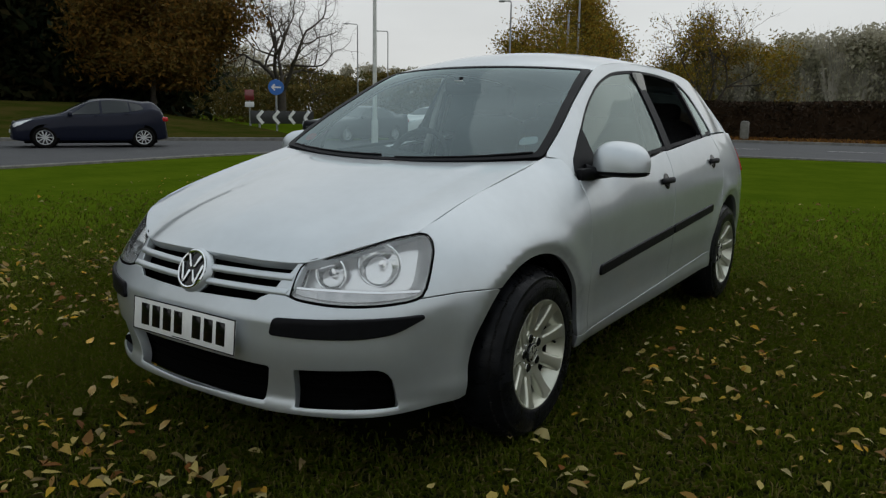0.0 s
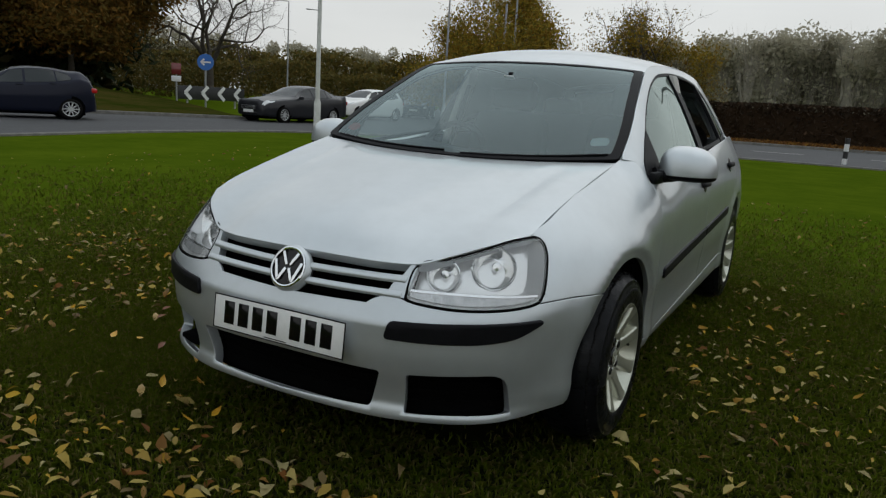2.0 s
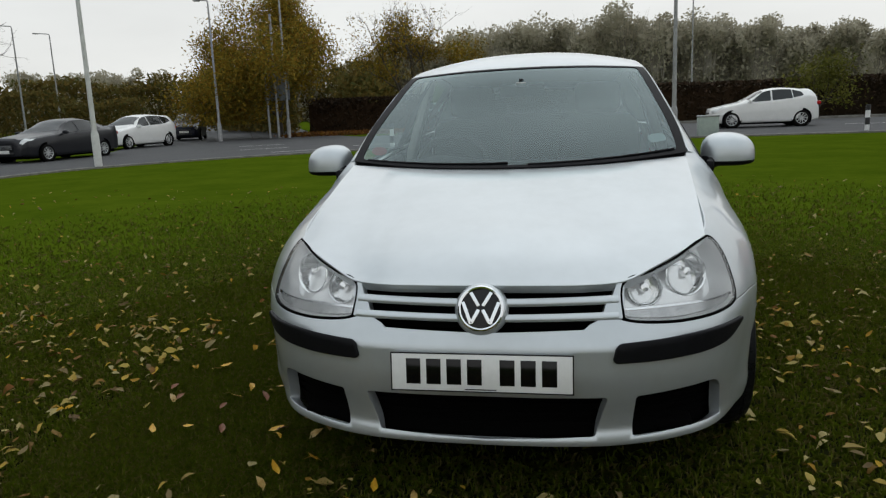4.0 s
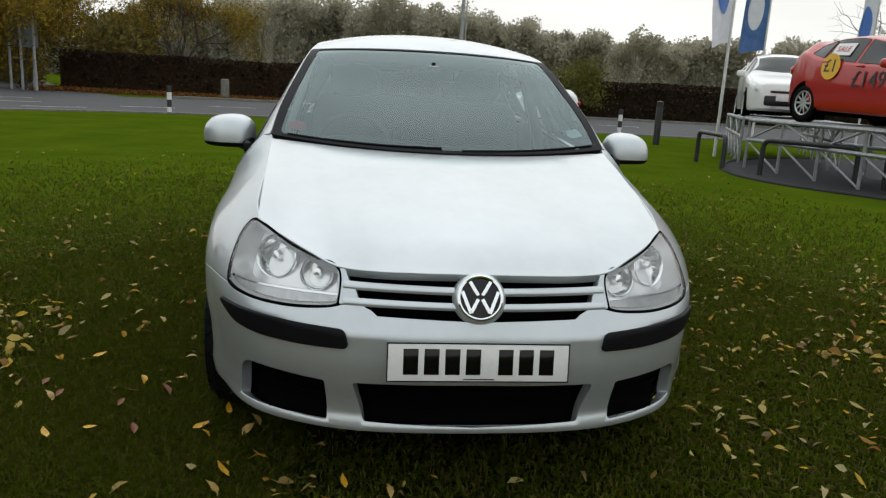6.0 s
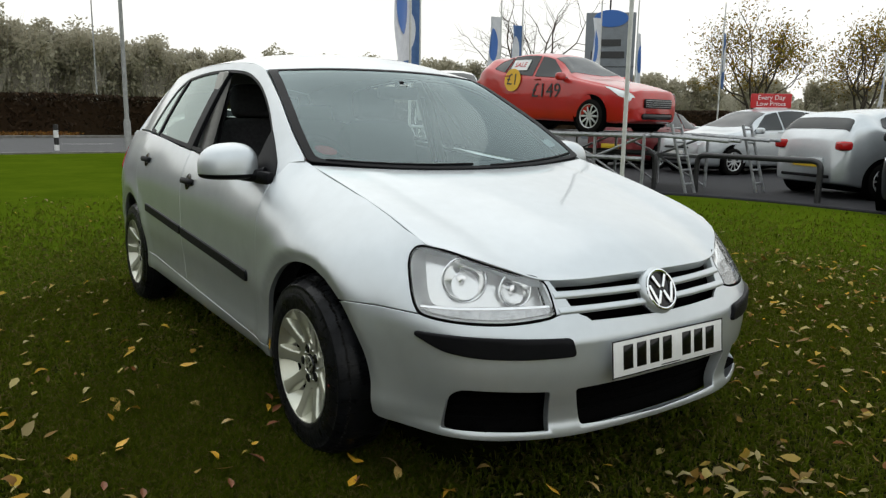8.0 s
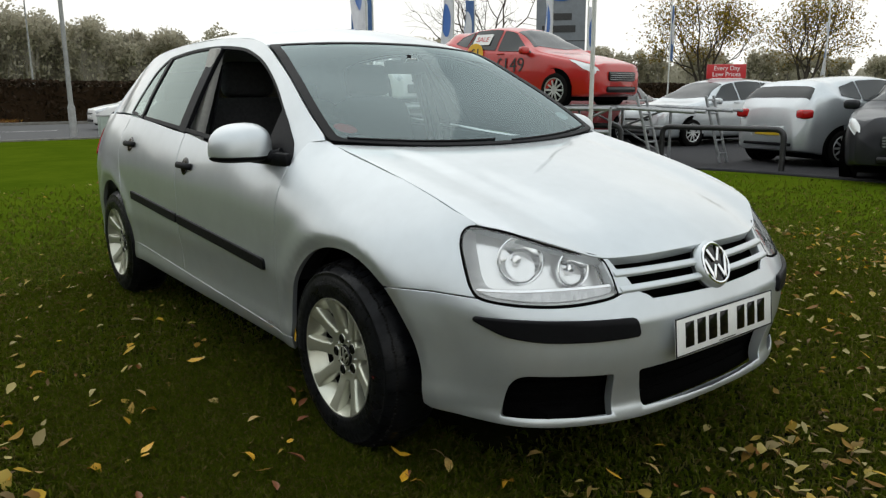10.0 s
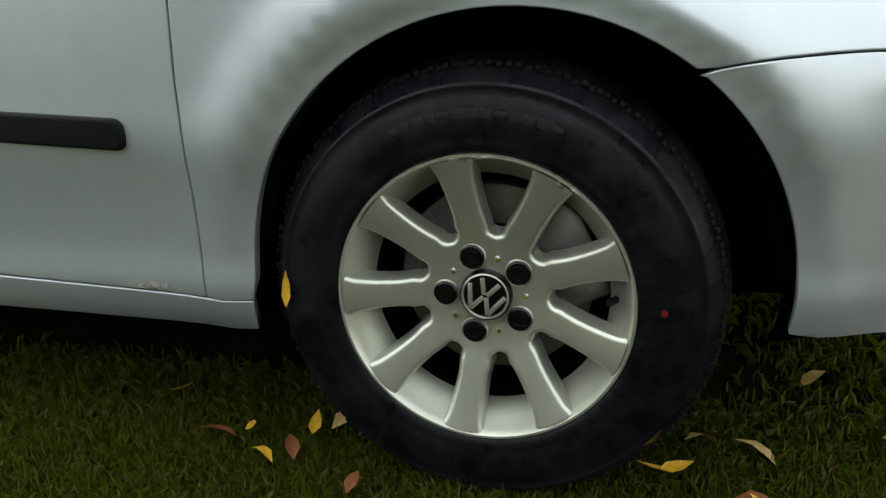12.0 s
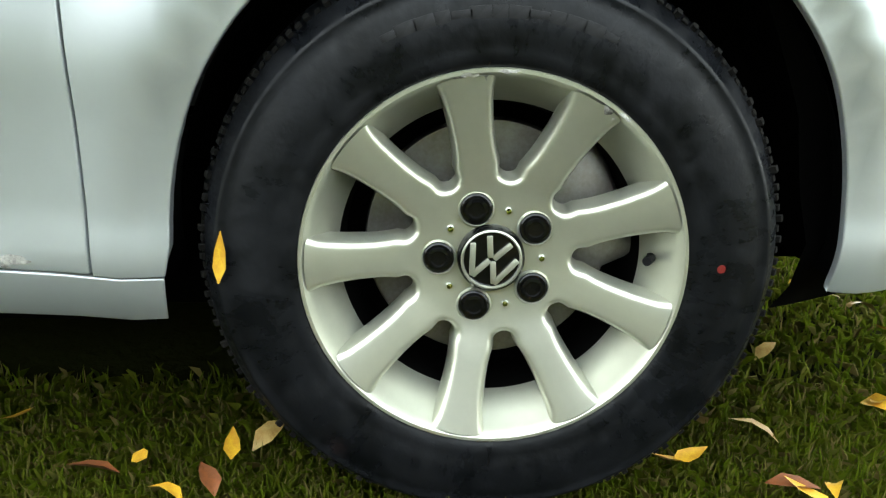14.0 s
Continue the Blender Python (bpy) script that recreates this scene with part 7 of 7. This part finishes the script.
def build_car(name, kind_of, at, heading, paint, label, scale=(1, 1, 1), group="cars at the dealer", tilt=0.0, big_grille=False, chrome_grille=False, plated=True):
    """A car of its own shape; its origin lies on the ground below the front axle, heading turns its nose from -Y towards +X."""
    shape = BODY[kind_of]
    surf = body_surface(shape)
    c = thing(name, label, "car", pose(*at, 0, 0, heading) @ pose(0, 0, 0, tilt) @ Matrix.Diagonal((*scale, 1)), group)
    y0, y1 = shape["top"][0][0], shape["top"][-1][0]
    base = shape["base"]
    if kind_of not in SHARED:
        ys = sorted({y0 + (y1 - y0) * k / 64 for k in range(65)} | {y0 + d for d in (0.008, 0.02, 0.04, 0.08)} | {y1 - d for d in (0.008, 0.02, 0.05)})
        qs = [k / 36 for k in range(37)]
        v, f = [], []
        for y in ys:
            v += [surf(y, q) for q in qs] + [surf(y, -q) for q in reversed(qs[:-1])]
        n = 2 * len(qs) - 1
        for i in range(len(ys) - 1):
            for k in range(n - 1):
                f.append([i * n + k, i * n + k + 1, (i + 1) * n + k + 1, (i + 1) * n + k])
        f.append(list(range(n - 1, -1, -1)))
        f.append([(len(ys) - 1) * n + k for k in range(n)])
        f += [[i * n, (i + 1) * n, (i + 1) * n + n - 1, i * n + n - 1] for i in range(len(ys) - 1)]
        SHARED[kind_of] = under(mesh_obj("body", v, f, paint), c).data
    else:
        body = new("body", SHARED[kind_of])
        body.parent = c
        body.material_slots[0].link = "OBJECT"
        body.material_slots[0].material = paint
    skin, proud = on_skin(surf, 0.004), on_skin(surf, 0.008)

    def lay(part_name, outline, mat, lift=skin, step=(0.03, 0.06), r=0.02, depth=0.006):
        rnd = rounded(outline, r=r)
        for sg in (1, -1):
            key = (kind_of, part_name, tuple(outline), sg)
            if key in SHARED:
                new(part_name, SHARED[key]).parent = c
                continue
            poly = [(sg * u, w) for u, w in rnd]
            area = sum(poly[k - 1][0] * poly[k][1] - poly[k][0] * poly[k - 1][1] for k in range(len(poly)))
            SHARED[key] = sheet(part_name, [poly if area > 0 else poly[::-1]], lift, step, mat, c, depth=depth).data
    g0, g1 = shape["glass"]
    p1, p2 = shape["posts"]
    lo, hi = 5.2 / 12, 8.85 / 12
    lay("side_window", [(lo, g0 - 0.06), (lo, p1 - 0.03), (hi, p1 - 0.03), (hi, g0 + 0.50), (7.4 / 12, g0 + 0.22), (6.2 / 12, g0 + 0.02)], M_CARGLASS, r=0.006)
    lay("side_window", [(lo, p1 + 0.035), (lo, p2 - 0.02), (hi, p2 - 0.06), (hi, p1 + 0.03)], M_CARGLASS, r=0.008)
    lay("side_window", [(lo + 0.01, p2 + 0.02), (lo + 0.05, g1), (hi - 0.06, g1 - 0.08), (hi, p2 - 0.02)], M_CARGLASS)
    s0, s1 = shape["screen"]
    lay("windscreen", [(9.15 / 12, s0 + 0.12), (1.0, s0), (1.0, s1), (9.35 / 12, s1 - 0.01)], M_CARGLASS, r=0.0, depth=0)
    t0, t1 = shape["tail"]
    lay("rear_window", [(9.4 / 12, t0), (1.0, t0), (1.0, t1), (8.9 / 12, t1)], M_CARGLASS, r=0.0, depth=0)
    lay("headlamp", [(3.5 / 12, y0 + 0.10), (5.4 / 12, y0 + 0.06), (7.0 / 12, y0 + 0.30), (6.2 / 12, y0 + 0.56), (4.9 / 12, y0 + 0.50), (4.0 / 12, y0 + 0.30)], M_AMBER, proud, (0.02, 0.04))
    for side in (1, -1):
        wy = spline(shape["width"], y1 - 0.12)[0]
        bm_part("tail_lamp", padded((0.26, 0.20, 0.15), pose(side * (wy - 0.135), y1 - 0.105, 0.86, 0, 0, side * 24), 0.45), M_TAIL, c)
    bm_part("lower_grille", boxes(((1.0 if big_grille else 0.86, 0.05, 0.20 if big_grille else 0.10), pose(0, y0 - 0.004, 0.42 if big_grille else 0.33), 0.04)), M_DARKGRILLE, c)
    bm_part("upper_grille", boxes(((0.78, 0.05, 0.16 if chrome_grille else 0.05), pose(0, y0 + (-0.006 if chrome_grille else 0.006), 0.55 if chrome_grille else 0.60), 0.03)), M_DARKGRILLE, c)
    if chrome_grille:
        for k in range(4):
            bm_part("grille_bar", boxes(((0.74, 0.02, 0.007), pose(0, y0 - 0.026, 0.495 + 0.036 * k), 0.002)), M_RIM, c)
    plate_z = 0.47 if not chrome_grille else 0.40
    if plated:
        bm_part("front_plate", boxes(((0.52, 0.02, 0.11), pose(0, y0 - 0.028, plate_z), 0.004)), M_PLATE, c)
    bm_part("rear_plate", boxes(((0.52, 0.02, 0.11), pose(0, y1 + 0.006, 0.56), 0.004)), M_YELLOWPLATE, c)
    bm_part("tailgate_recess", boxes(((0.70, 0.02, 0.17), pose(0, y1 + 0.001, 0.58), 0.02)), paint, c)
    bm_part("rear_strip", boxes(((1.0, 0.03, 0.05), pose(0, y1 + 0.004, 0.36), 0.01)), M_TRIM, c)
    for side in (1, -1):
        mirror = bm_part("door_mirror", padded((0.22, 0.11, 0.14), pose(side * (shape["width"][5][1] + 0.085), g0 + 0.02, 0.99), 0.6), paint, c)
        for cy in (0.0, base):
            hw = spline(shape["width"], cy)[0]
            liner = bm_part("arch_liner", turned([(0.0001, 0.0), (0.350, 0.0), (0.358, 0.008), (0.358, -0.12), (0.0001, -0.12)], 36, "X"), M_BLACK, c)
            liner.matrix_basis = pose(side * (hw * 1.005 - 0.003), cy, 0.325) @ Matrix.Diagonal((side, 1, 1, 1))
            w = copy_thing(WHEEL, Matrix())
            w.parent = c
            w.matrix_basis = pose(side * (hw - 0.082), cy, 0.308, 0, 0, 0 if side > 0 else 180)
    bm_part("underbody", boxes(((1.45, y1 - y0 - 0.6, 0.12), pose(0, (y0 + y1) / 2, 0.19), 0.03)), M_BLACK, c)
    for side in (1, -1):
        for y in (p1 - 0.12, p2 - 0.10):
            px = surf(y, 4.4 / 12)
            bm_part("door_handle", boxes(((0.03, 0.17, 0.028), pose(side * (px[0] + 0.012), y, px[2]), 0.01)), paint, c)
    return c


WHEEL = road_wheel()

RED_AT, RED_HEAD, RED_TILT = (8.57, 7.25, 0.93), 5, 1.4
red = build_car("red_car", "hatch", RED_AT, RED_HEAD, M_RED, "bright red small hatchback with price stickers on a stand", tilt=RED_TILT, chrome_grille=True, plated=False)
build_car("white_car", "hatch", (9.15, 13.0, 0.885), -24, M_WHITE, "small white hatchback on the display stand", (0.96, 0.9, 1.04), big_grille=True)
silver_a = build_car("silver_estate", "estate", (13.0, 8.6, 0), -100, M_SILVER, "silver family car on the forecourt", (1.0, 1.0, 1.0))
build_car("maroon_estate", "estate", (15.6, 11.3, 0), 100, M_MAROON, "dark red estate car behind the stand", (1.0, 1.02, 0.98))
build_car("silver_hatchback", "hatch", (13.0, 3.3, 0), 72, M_SILVER, "silver hatchback seen from behind on the forecourt", (1.02, 1.06, 0.97))
build_car("charcoal_saloon", "saloon", (9.0, 1.75, 0), -75, M_DARKCAR, "charcoal saloon nosed to the lawn's edge", chrome_grille=True)
build_car("black_car", "estate", (17.0, 0.4, 0), 70, M_DARKCAR, "black tall estate car further back", (1.02, 1.02, 1.12))
build_car("grey_car", "hatch", (9.5, -1.6, 0), -80, M_SIGNGREY, "grey family car on the forecourt", (1.02, 1.05, 1.02))
build_car("blue_car", "hatch", (9.6, -4.6, 0), -84, M_BLUECAR, "dark blue car on the forecourt")
build_car("white_car", "estate", (16.0, -3.4, 0), 85, M_WHITE, "white car in the second row")
build_car("black_saloon", "saloon", (-18.3, 19.4, 0.006), -4, M_DARKCAR, "black saloon waiting at the roundabout", (1.0, 1.0, 0.96), "cars on the road", chrome_grille=True)
build_car("white_car", "estate", (-20.6, 27.6, 0.006), -8, M_WHITE, "white car behind on the side road", group="cars on the road")
build_car("blue_car", "hatch", (-22.6, 37.5, 0.006), 22, M_BLUECAR, "dark car driving away on the side road", (1.0, 1.0, 1.05), "cars on the road")
build_car("navy_hatchback", "hatch", (-20.2, 9.2, 0.006), -27, M_BLUECAR, "navy hatchback driving round the roundabout", (1.0, 1.06, 0.98), "cars on the road")
build_car("white_hatchback", "hatch", (5.9, 28.5, 0.006), -91, M_WHITE, "small white hatchback passing on the road", group="cars on the road")
for o in (*WHEEL.children, WHEEL):
    bpy.data.objects.remove(o)


def lettering(name, words, size, m, mat, parent, extrude=0.002):
    cu = bpy.data.curves.new(name, "FONT")
    cu.body, cu.size, cu.extrude, cu.align_x, cu.align_y = words, size, extrude, "CENTER", "CENTER"
    cu.materials.append(mat)
    ob = new(name, cu)
    ob.parent = parent
    ob.matrix_basis = m
    return ob


# stickers on the red car's side
red_skin = body_surface(BODY["hatch"])


def on_red(y, q, out=0.012):
    """A pose on the red car's near side, facing outwards."""
    p = Vector(red_skin(y, -q))
    up = (Vector(red_skin(y, -q - 0.03)) - Vector(red_skin(y, -q + 0.03))).normalized()
    along = Vector((0, -1, 0))
    n = along.cross(up).normalized()
    m = Matrix((along, n.cross(along), n)).transposed().to_4x4()
    m.translation = p + n * out
    return m


bm_part("round_sticker", turned([(0.0001, 0.004), (0.215, 0.004), (0.218, 0.0)], 32, "Z"), M_YELLOW, red).matrix_basis = on_red(1.93, 3.9 / 12, 0.014)
lettering("sticker_price", "£1", 0.30, on_red(1.93, 3.9 / 12, 0.022), M_BLACKPAINT, red)
lettering("door_price", "£149", 0.36, on_red(1.05, 3.3 / 12, 0.014), M_BLACKPAINT, red)
bm_part("window_card", boxes(((0.44, 0.24, 0.006), Matrix(), 0)), M_SIGNWHITE, red).matrix_basis = on_red(1.86, 7.0 / 12, 0.012)
lettering("window_word", "SALE", 0.15, on_red(1.86, 7.0 / 12, 0.018), M_SIGNRED, red)
for at, head in (((14.9, 8.25, 1.47), -50), ((11.0, -1.3, 1.48), -80), ((16.2, 1.0, 1.62), -60)):
    t = thing("roof_sign", "red roof board reading every day low prices", "sign", pose(*at, 0, 0, head + 5), "roof boards on the cars")
    bm_part("board", boxes(((0.92, 0.08, 0.34), pose(0, 0, 0.22), 0.02)), M_SIGNRED, t)
    bm_part("foot", boxes(((0.7, 0.3, 0.06), pose(0, 0, 0.03), 0.01)), M_SIGNWHITE, t)
    lettering("words", "Every Day", 0.15, pose(0, -0.043, 0.295, 90), M_SIGNWHITE, t)
    lettering("words", "Low Prices", 0.15, pose(0, -0.043, 0.15, 90), M_SIGNWHITE, t)

# ---- lawn: blades and fallen leaves ----
rng = np.random.default_rng(11)


def blades(name, pts, length, width, bend, label, soft=True):
    n = len(pts)
    a = rng.random(n) * 2 * math.pi
    d = np.stack([np.cos(a), np.sin(a), np.zeros(n)], 1)
    side = np.stack([-np.sin(a), np.cos(a), np.zeros(n)], 1)
    L = length * (0.5 + 0.9 * rng.random((n, 1)))
    lean = bend * rng.random((n, 1)) ** 0.7
    w = width * (0.7 + 0.6 * rng.random((n, 1)))
    base = np.c_[pts, np.full(n, -0.006)]
    up = np.array((0, 0, 1.0))
    mid = base + up * L * (0.62 - 0.2 * lean) + d * L * lean * 0.3
    tip = base + up * L * np.maximum(1 - 0.75 * lean, 0.12) + d * L * (lean * 0.95)
    v = np.stack([base - side * w, base + side * w, mid + side * w * 0.75, tip, mid - side * w * 0.75], 1)
    turn = np.repeat((up + d * 0.45 + side * (rng.random((n, 1)) - 0.5) * 0.5)[:, None], 5, 1)
    turn /= np.linalg.norm(turn, axis=2)[..., None]
    return tagged(soup(name, v, 5, M_BLADE, turn if soft else None), label, "grass", kind="stuff")


def under_car(p):
    return (np.abs(p[:, 0]) < 0.74) & (p[:, 1] > -0.7) & (p[:, 1] < 3.1)


def scatter(n, x0, x1, y0, y1):
    return np.stack([x0 + (x1 - x0) * rng.random(n), y0 + (y1 - y0) * rng.random(n)], 1)


def lawn(n, r0, power):
    """Points round the car, dense near it and thinning evenly outwards."""
    u = rng.random(n)
    r = np.where(u < 0.45, r0 * np.sqrt(u / 0.45), r0 * np.exp((u - 0.45) / 0.55 * power))
    a = rng.random(n) * 2 * math.pi
    q = np.stack([0.1 + r * np.cos(a), 0.3 + r * np.sin(a)], 1)
    return q, np.maximum(1.0, r / r0)


p, far = lawn(460000, 3.0, 1.2)
ok = (rng.random(len(p)) < np.clip((3.0 - far) / 1.9, 0, 1)) & (p[:, 0] < 8.2) & ((p[:, 0] < 6.1) | (p[:, 1] < 5.5)) & (p[:, 0] > -12.3) & (p[:, 1] < 20)
loose = p + rng.normal(scale=0.07, size=p.shape)
ok &= ~((loose[:, 0] > -1.45) & (loose[:, 0] < -0.6) & (loose[:, 1] > -0.65) & (loose[:, 1] < 0.9))
ok &= ~((np.abs(loose[:, 0]) < 0.60) & (loose[:, 1] > -0.45) & (loose[:, 1] < 2.9))
p, far = p[ok], far[ok]
near = far < 1.01
blades("grass_blades", p[near], 0.040, 0.0019, 1.0, "short damp lawn grass round the car", soft=False)
p, far = p[~near], far[~near]
blades("lawn_blades", p, 0.036 * far[:, None] ** 0.3, 0.0022 * far[:, None] ** 0.6, 1.0, "short mown lawn grass further off")
p = scatter(230000, -1.72, -0.50, -0.95, 1.15)
edge = np.minimum(np.minimum(p[:, 0] + 1.72, -0.50 - p[:, 0]), np.minimum(p[:, 1] + 0.95, 1.15 - p[:, 1]))
p = p[rng.random(len(p)) < edge / 0.3]
blades("grass_by_wheel", p, 0.040, 0.0009, 1.0, "short damp lawn grass beside the wheel", soft=False)


def leaf_mesh(n, curl, rng, flat=False):
    """Pointed leaves with a folded middle, each of four faces, as vertex rows."""
    t = np.array([0.0, 0.3, 0.62, 1.0])
    wd = np.array([0.04, 0.5, 0.42, 0.02])
    out = []
    L = 0.028 + 0.046 * rng.random(n) ** 1.7
    W = L * (0.30 + 0.28 * rng.random(n))
    a = rng.random(n) * 2 * math.pi
    pitch, roll = rng.normal(scale=0.30, size=n), rng.normal(scale=0.35, size=n)
    if flat:
        L, W, a, pitch, roll = L * 0 + 0.075, W * 0 + 0.030, a * 0, pitch * 0, roll * 0
    fold = curl * (rng.random(n) - 0.2)
    arch_ = curl * (rng.random(n) - 0.3)
    rows = np.zeros((n, 4, 3, 3))
    for i in range(4):
        for j, s in enumerate((-1, 0, 1)):
            x = (t[i] - 0.5) * L
            y = s * wd[i] * W
            z = np.abs(s) * wd[i] * W * fold - ((t[i] - 0.5) ** 2) * L * arch_ * 2
            rows[:, i, j] = np.stack([x, y, z], 1)
    ca, sa = np.cos(a), np.sin(a)
    X, Y, Z = rows[..., 0], rows[..., 1], rows[..., 2]
    Z2 = Z + X * np.sin(pitch)[:, None, None] + Y * np.sin(roll)[:, None, None]
    x2 = X * ca[:, None, None] - Y * sa[:, None, None]
    y2 = X * sa[:, None, None] + Y * ca[:, None, None]
    return np.stack([x2, y2, Z2], -1)


def leaf_object(name, pts, z, rows, mat):
    n = len(pts)
    v = rows + np.concatenate([pts, z[:, None]], 1)[:, None, None, :]
    v = v.reshape(-1, 3)
    quads = []
    for i in range(3):
        for j in range(2):
            quads.append((i * 3 + j, (i + 1) * 3 + j, (i + 1) * 3 + j + 1, i * 3 + j + 1))
    q = np.array(quads)
    f = (np.arange(n)[:, None, None] * 12 + q[None]).reshape(-1, 4)
    me = bpy.data.meshes.new(name)
    me.vertices.add(len(v))
    me.vertices.foreach_set("co", v.astype(np.float32).ravel())
    me.loops.add(f.size)
    me.loops.foreach_set("vertex_index", f.astype(np.int32).ravel())
    me.polygons.add(len(f))
    me.polygons.foreach_set("loop_start", np.arange(0, f.size, 4, dtype=np.int32))
    me.polygons.foreach_set("loop_total", np.full(len(f), 4, dtype=np.int32))
    me.materials.append(mat)
    me.update()
    return new(name, me)


def patchy(n, x0, x1, y0, y1, scale=0.7):
    p = scatter(n * 3, x0, x1, y0, y1)
    k = np.sin(p[:, 0] * 2.1 / scale + 1.3 * np.sin(p[:, 1] * 1.7)) * np.sin(p[:, 1] * 1.9 / scale + 0.7 + np.sin(p[:, 0] * 1.3)) * 0.5 + 0.5
    return p[rng.random(len(p)) < 0.15 + 0.75 * k][:n]


p = patchy(1500, -4.5, 4.2, -2.4, 3.2)
p = np.concatenate([p, patchy(900, 0.9, 4.5, -1.5, 2.0), patchy(900, -3.6, -1.0, -2.2, 1.2), patchy(1100, -2.2, 2.6, -2.9, -0.9), patchy(400, -2.0, 1.4, -2.6, -0.9), patchy(900, -9, 6, -2.0, 9)])
p = p[~under_car(p)]
p = p[~((p[:, 0] > -1.7) & (p[:, 0] < -0.7) & (p[:, 1] > -0.8) & (p[:, 1] < 1.1) & (rng.random(len(p)) < 0.8))]
leaves = leaf_object("fallen_leaves", p, 0.020 + 0.018 * rng.random(len(p)), leaf_mesh(len(p), 0.9, rng), M_LEAF)
tagged(leaves, "yellow, tan and rust fallen leaves on the grass", "leaves", kind="stuff")

# leaves by the front wheel, one by one
leaf_kinds = []
for k, mm in enumerate((M_YELLEAF, M_TANLEAF, M_REDLEAF, M_YELLEAF)):
    rr = leaf_mesh(1, 0.7, np.random.default_rng(50 + k), True)
    ob = leaf_object("fallen_leaf", np.zeros((1, 2)), np.zeros(1), rr, mm)
    for poly in ob.data.polygons:
        poly.use_smooth = True
    leaf_kinds.append(ob)
SPOTS = [(-0.69, 0.61, 0, 160), (-0.79, 0.41, 0, 220), (-0.72, 0.27, 1, 330), (-0.76, 0.31, 0, 10), (-0.78, -0.26, 0, 290), (-0.83, 0.32, 2, 30), (-0.81, 0.46, 2, 100), (-0.85, 0.36, 3, 70), (-0.45, -0.50, 1, 300), (-0.84, -0.41, 3, 150), (-0.84, -0.36, 2, 240), (-0.70, -0.38, 1, 60), (-0.64, -0.58, 0, 150), (-0.90, 0.19, 2, 0), (-0.68, -0.30, 1, 130), (-1.42, 0.25, 0, 260), (-1.17, -0.07, 0, 170), (-1.16, 0.06, 3, 110), (-1.02, 0.05, 0, 240), (-0.79, -0.23, 0, 100)]
SPOTS += [(-0.86, -0.37, 0, 40), (-1.18, -0.17, 2, 80), (-1.66, 0.08, 1, 280), (-1.51, 0.02, 2, 80), (-1.42, -0.09, 2, 80), (-1.03, 0.31, 1, 0), (-1.22, -0.38, 0, 0), (-0.74, -0.67, 0, 130), (-0.75, -0.76, 1, 130), (-0.37, -0.75, 0, 100), (-0.23, -0.79, 1, 100), (-0.41, -0.85, 0, 180), (-0.64, -0.58, 3, 200), (-1.27, 0.82, 1, 120), (-0.98, 1.01, 0, 340), (-1.05, -0.05, 2, 130), (-1.08, -0.38, 2, 110), (-1.35, -0.42, 0, 120), (-1.30, 0.62, 3, 200), (-1.40, 0.30, 0, 30), (-1.45, -0.10, 1, 130)]
LEAF_LABEL = ("bright yellow fallen leaf on the grass", "pale tan fallen leaf on the grass", "rust-brown fallen leaf on the grass", "yellow fallen leaf curled on the grass")
used = set()
for x, y, k, an in SPOTS:
    src = leaf_kinds[k]
    ob = src if k not in used else copy_thing(src, Matrix())
    used.add(k)
    ob.matrix_basis = pose(x, y, 0.038, 8 + (an * 7) % 23, -6 - (an * 3) % 17, an) @ Matrix.Scale(0.65 + (an % 70) / 200, 4)
    tagged(ob, LEAF_LABEL[k], "leaf", "leaves beside the wheel")
stuck = copy_thing(leaf_kinds[0], pose(-0.868, 0.276, 0.318, 0, -90, 0) @ pose(0, 0, 0, 0, 0, -6) @ Matrix.Diagonal((1, 0.6, 0.6, 1)))
tagged(stuck, "yellow leaf stuck to the tyre's side", "leaf", "leaves beside the wheel")
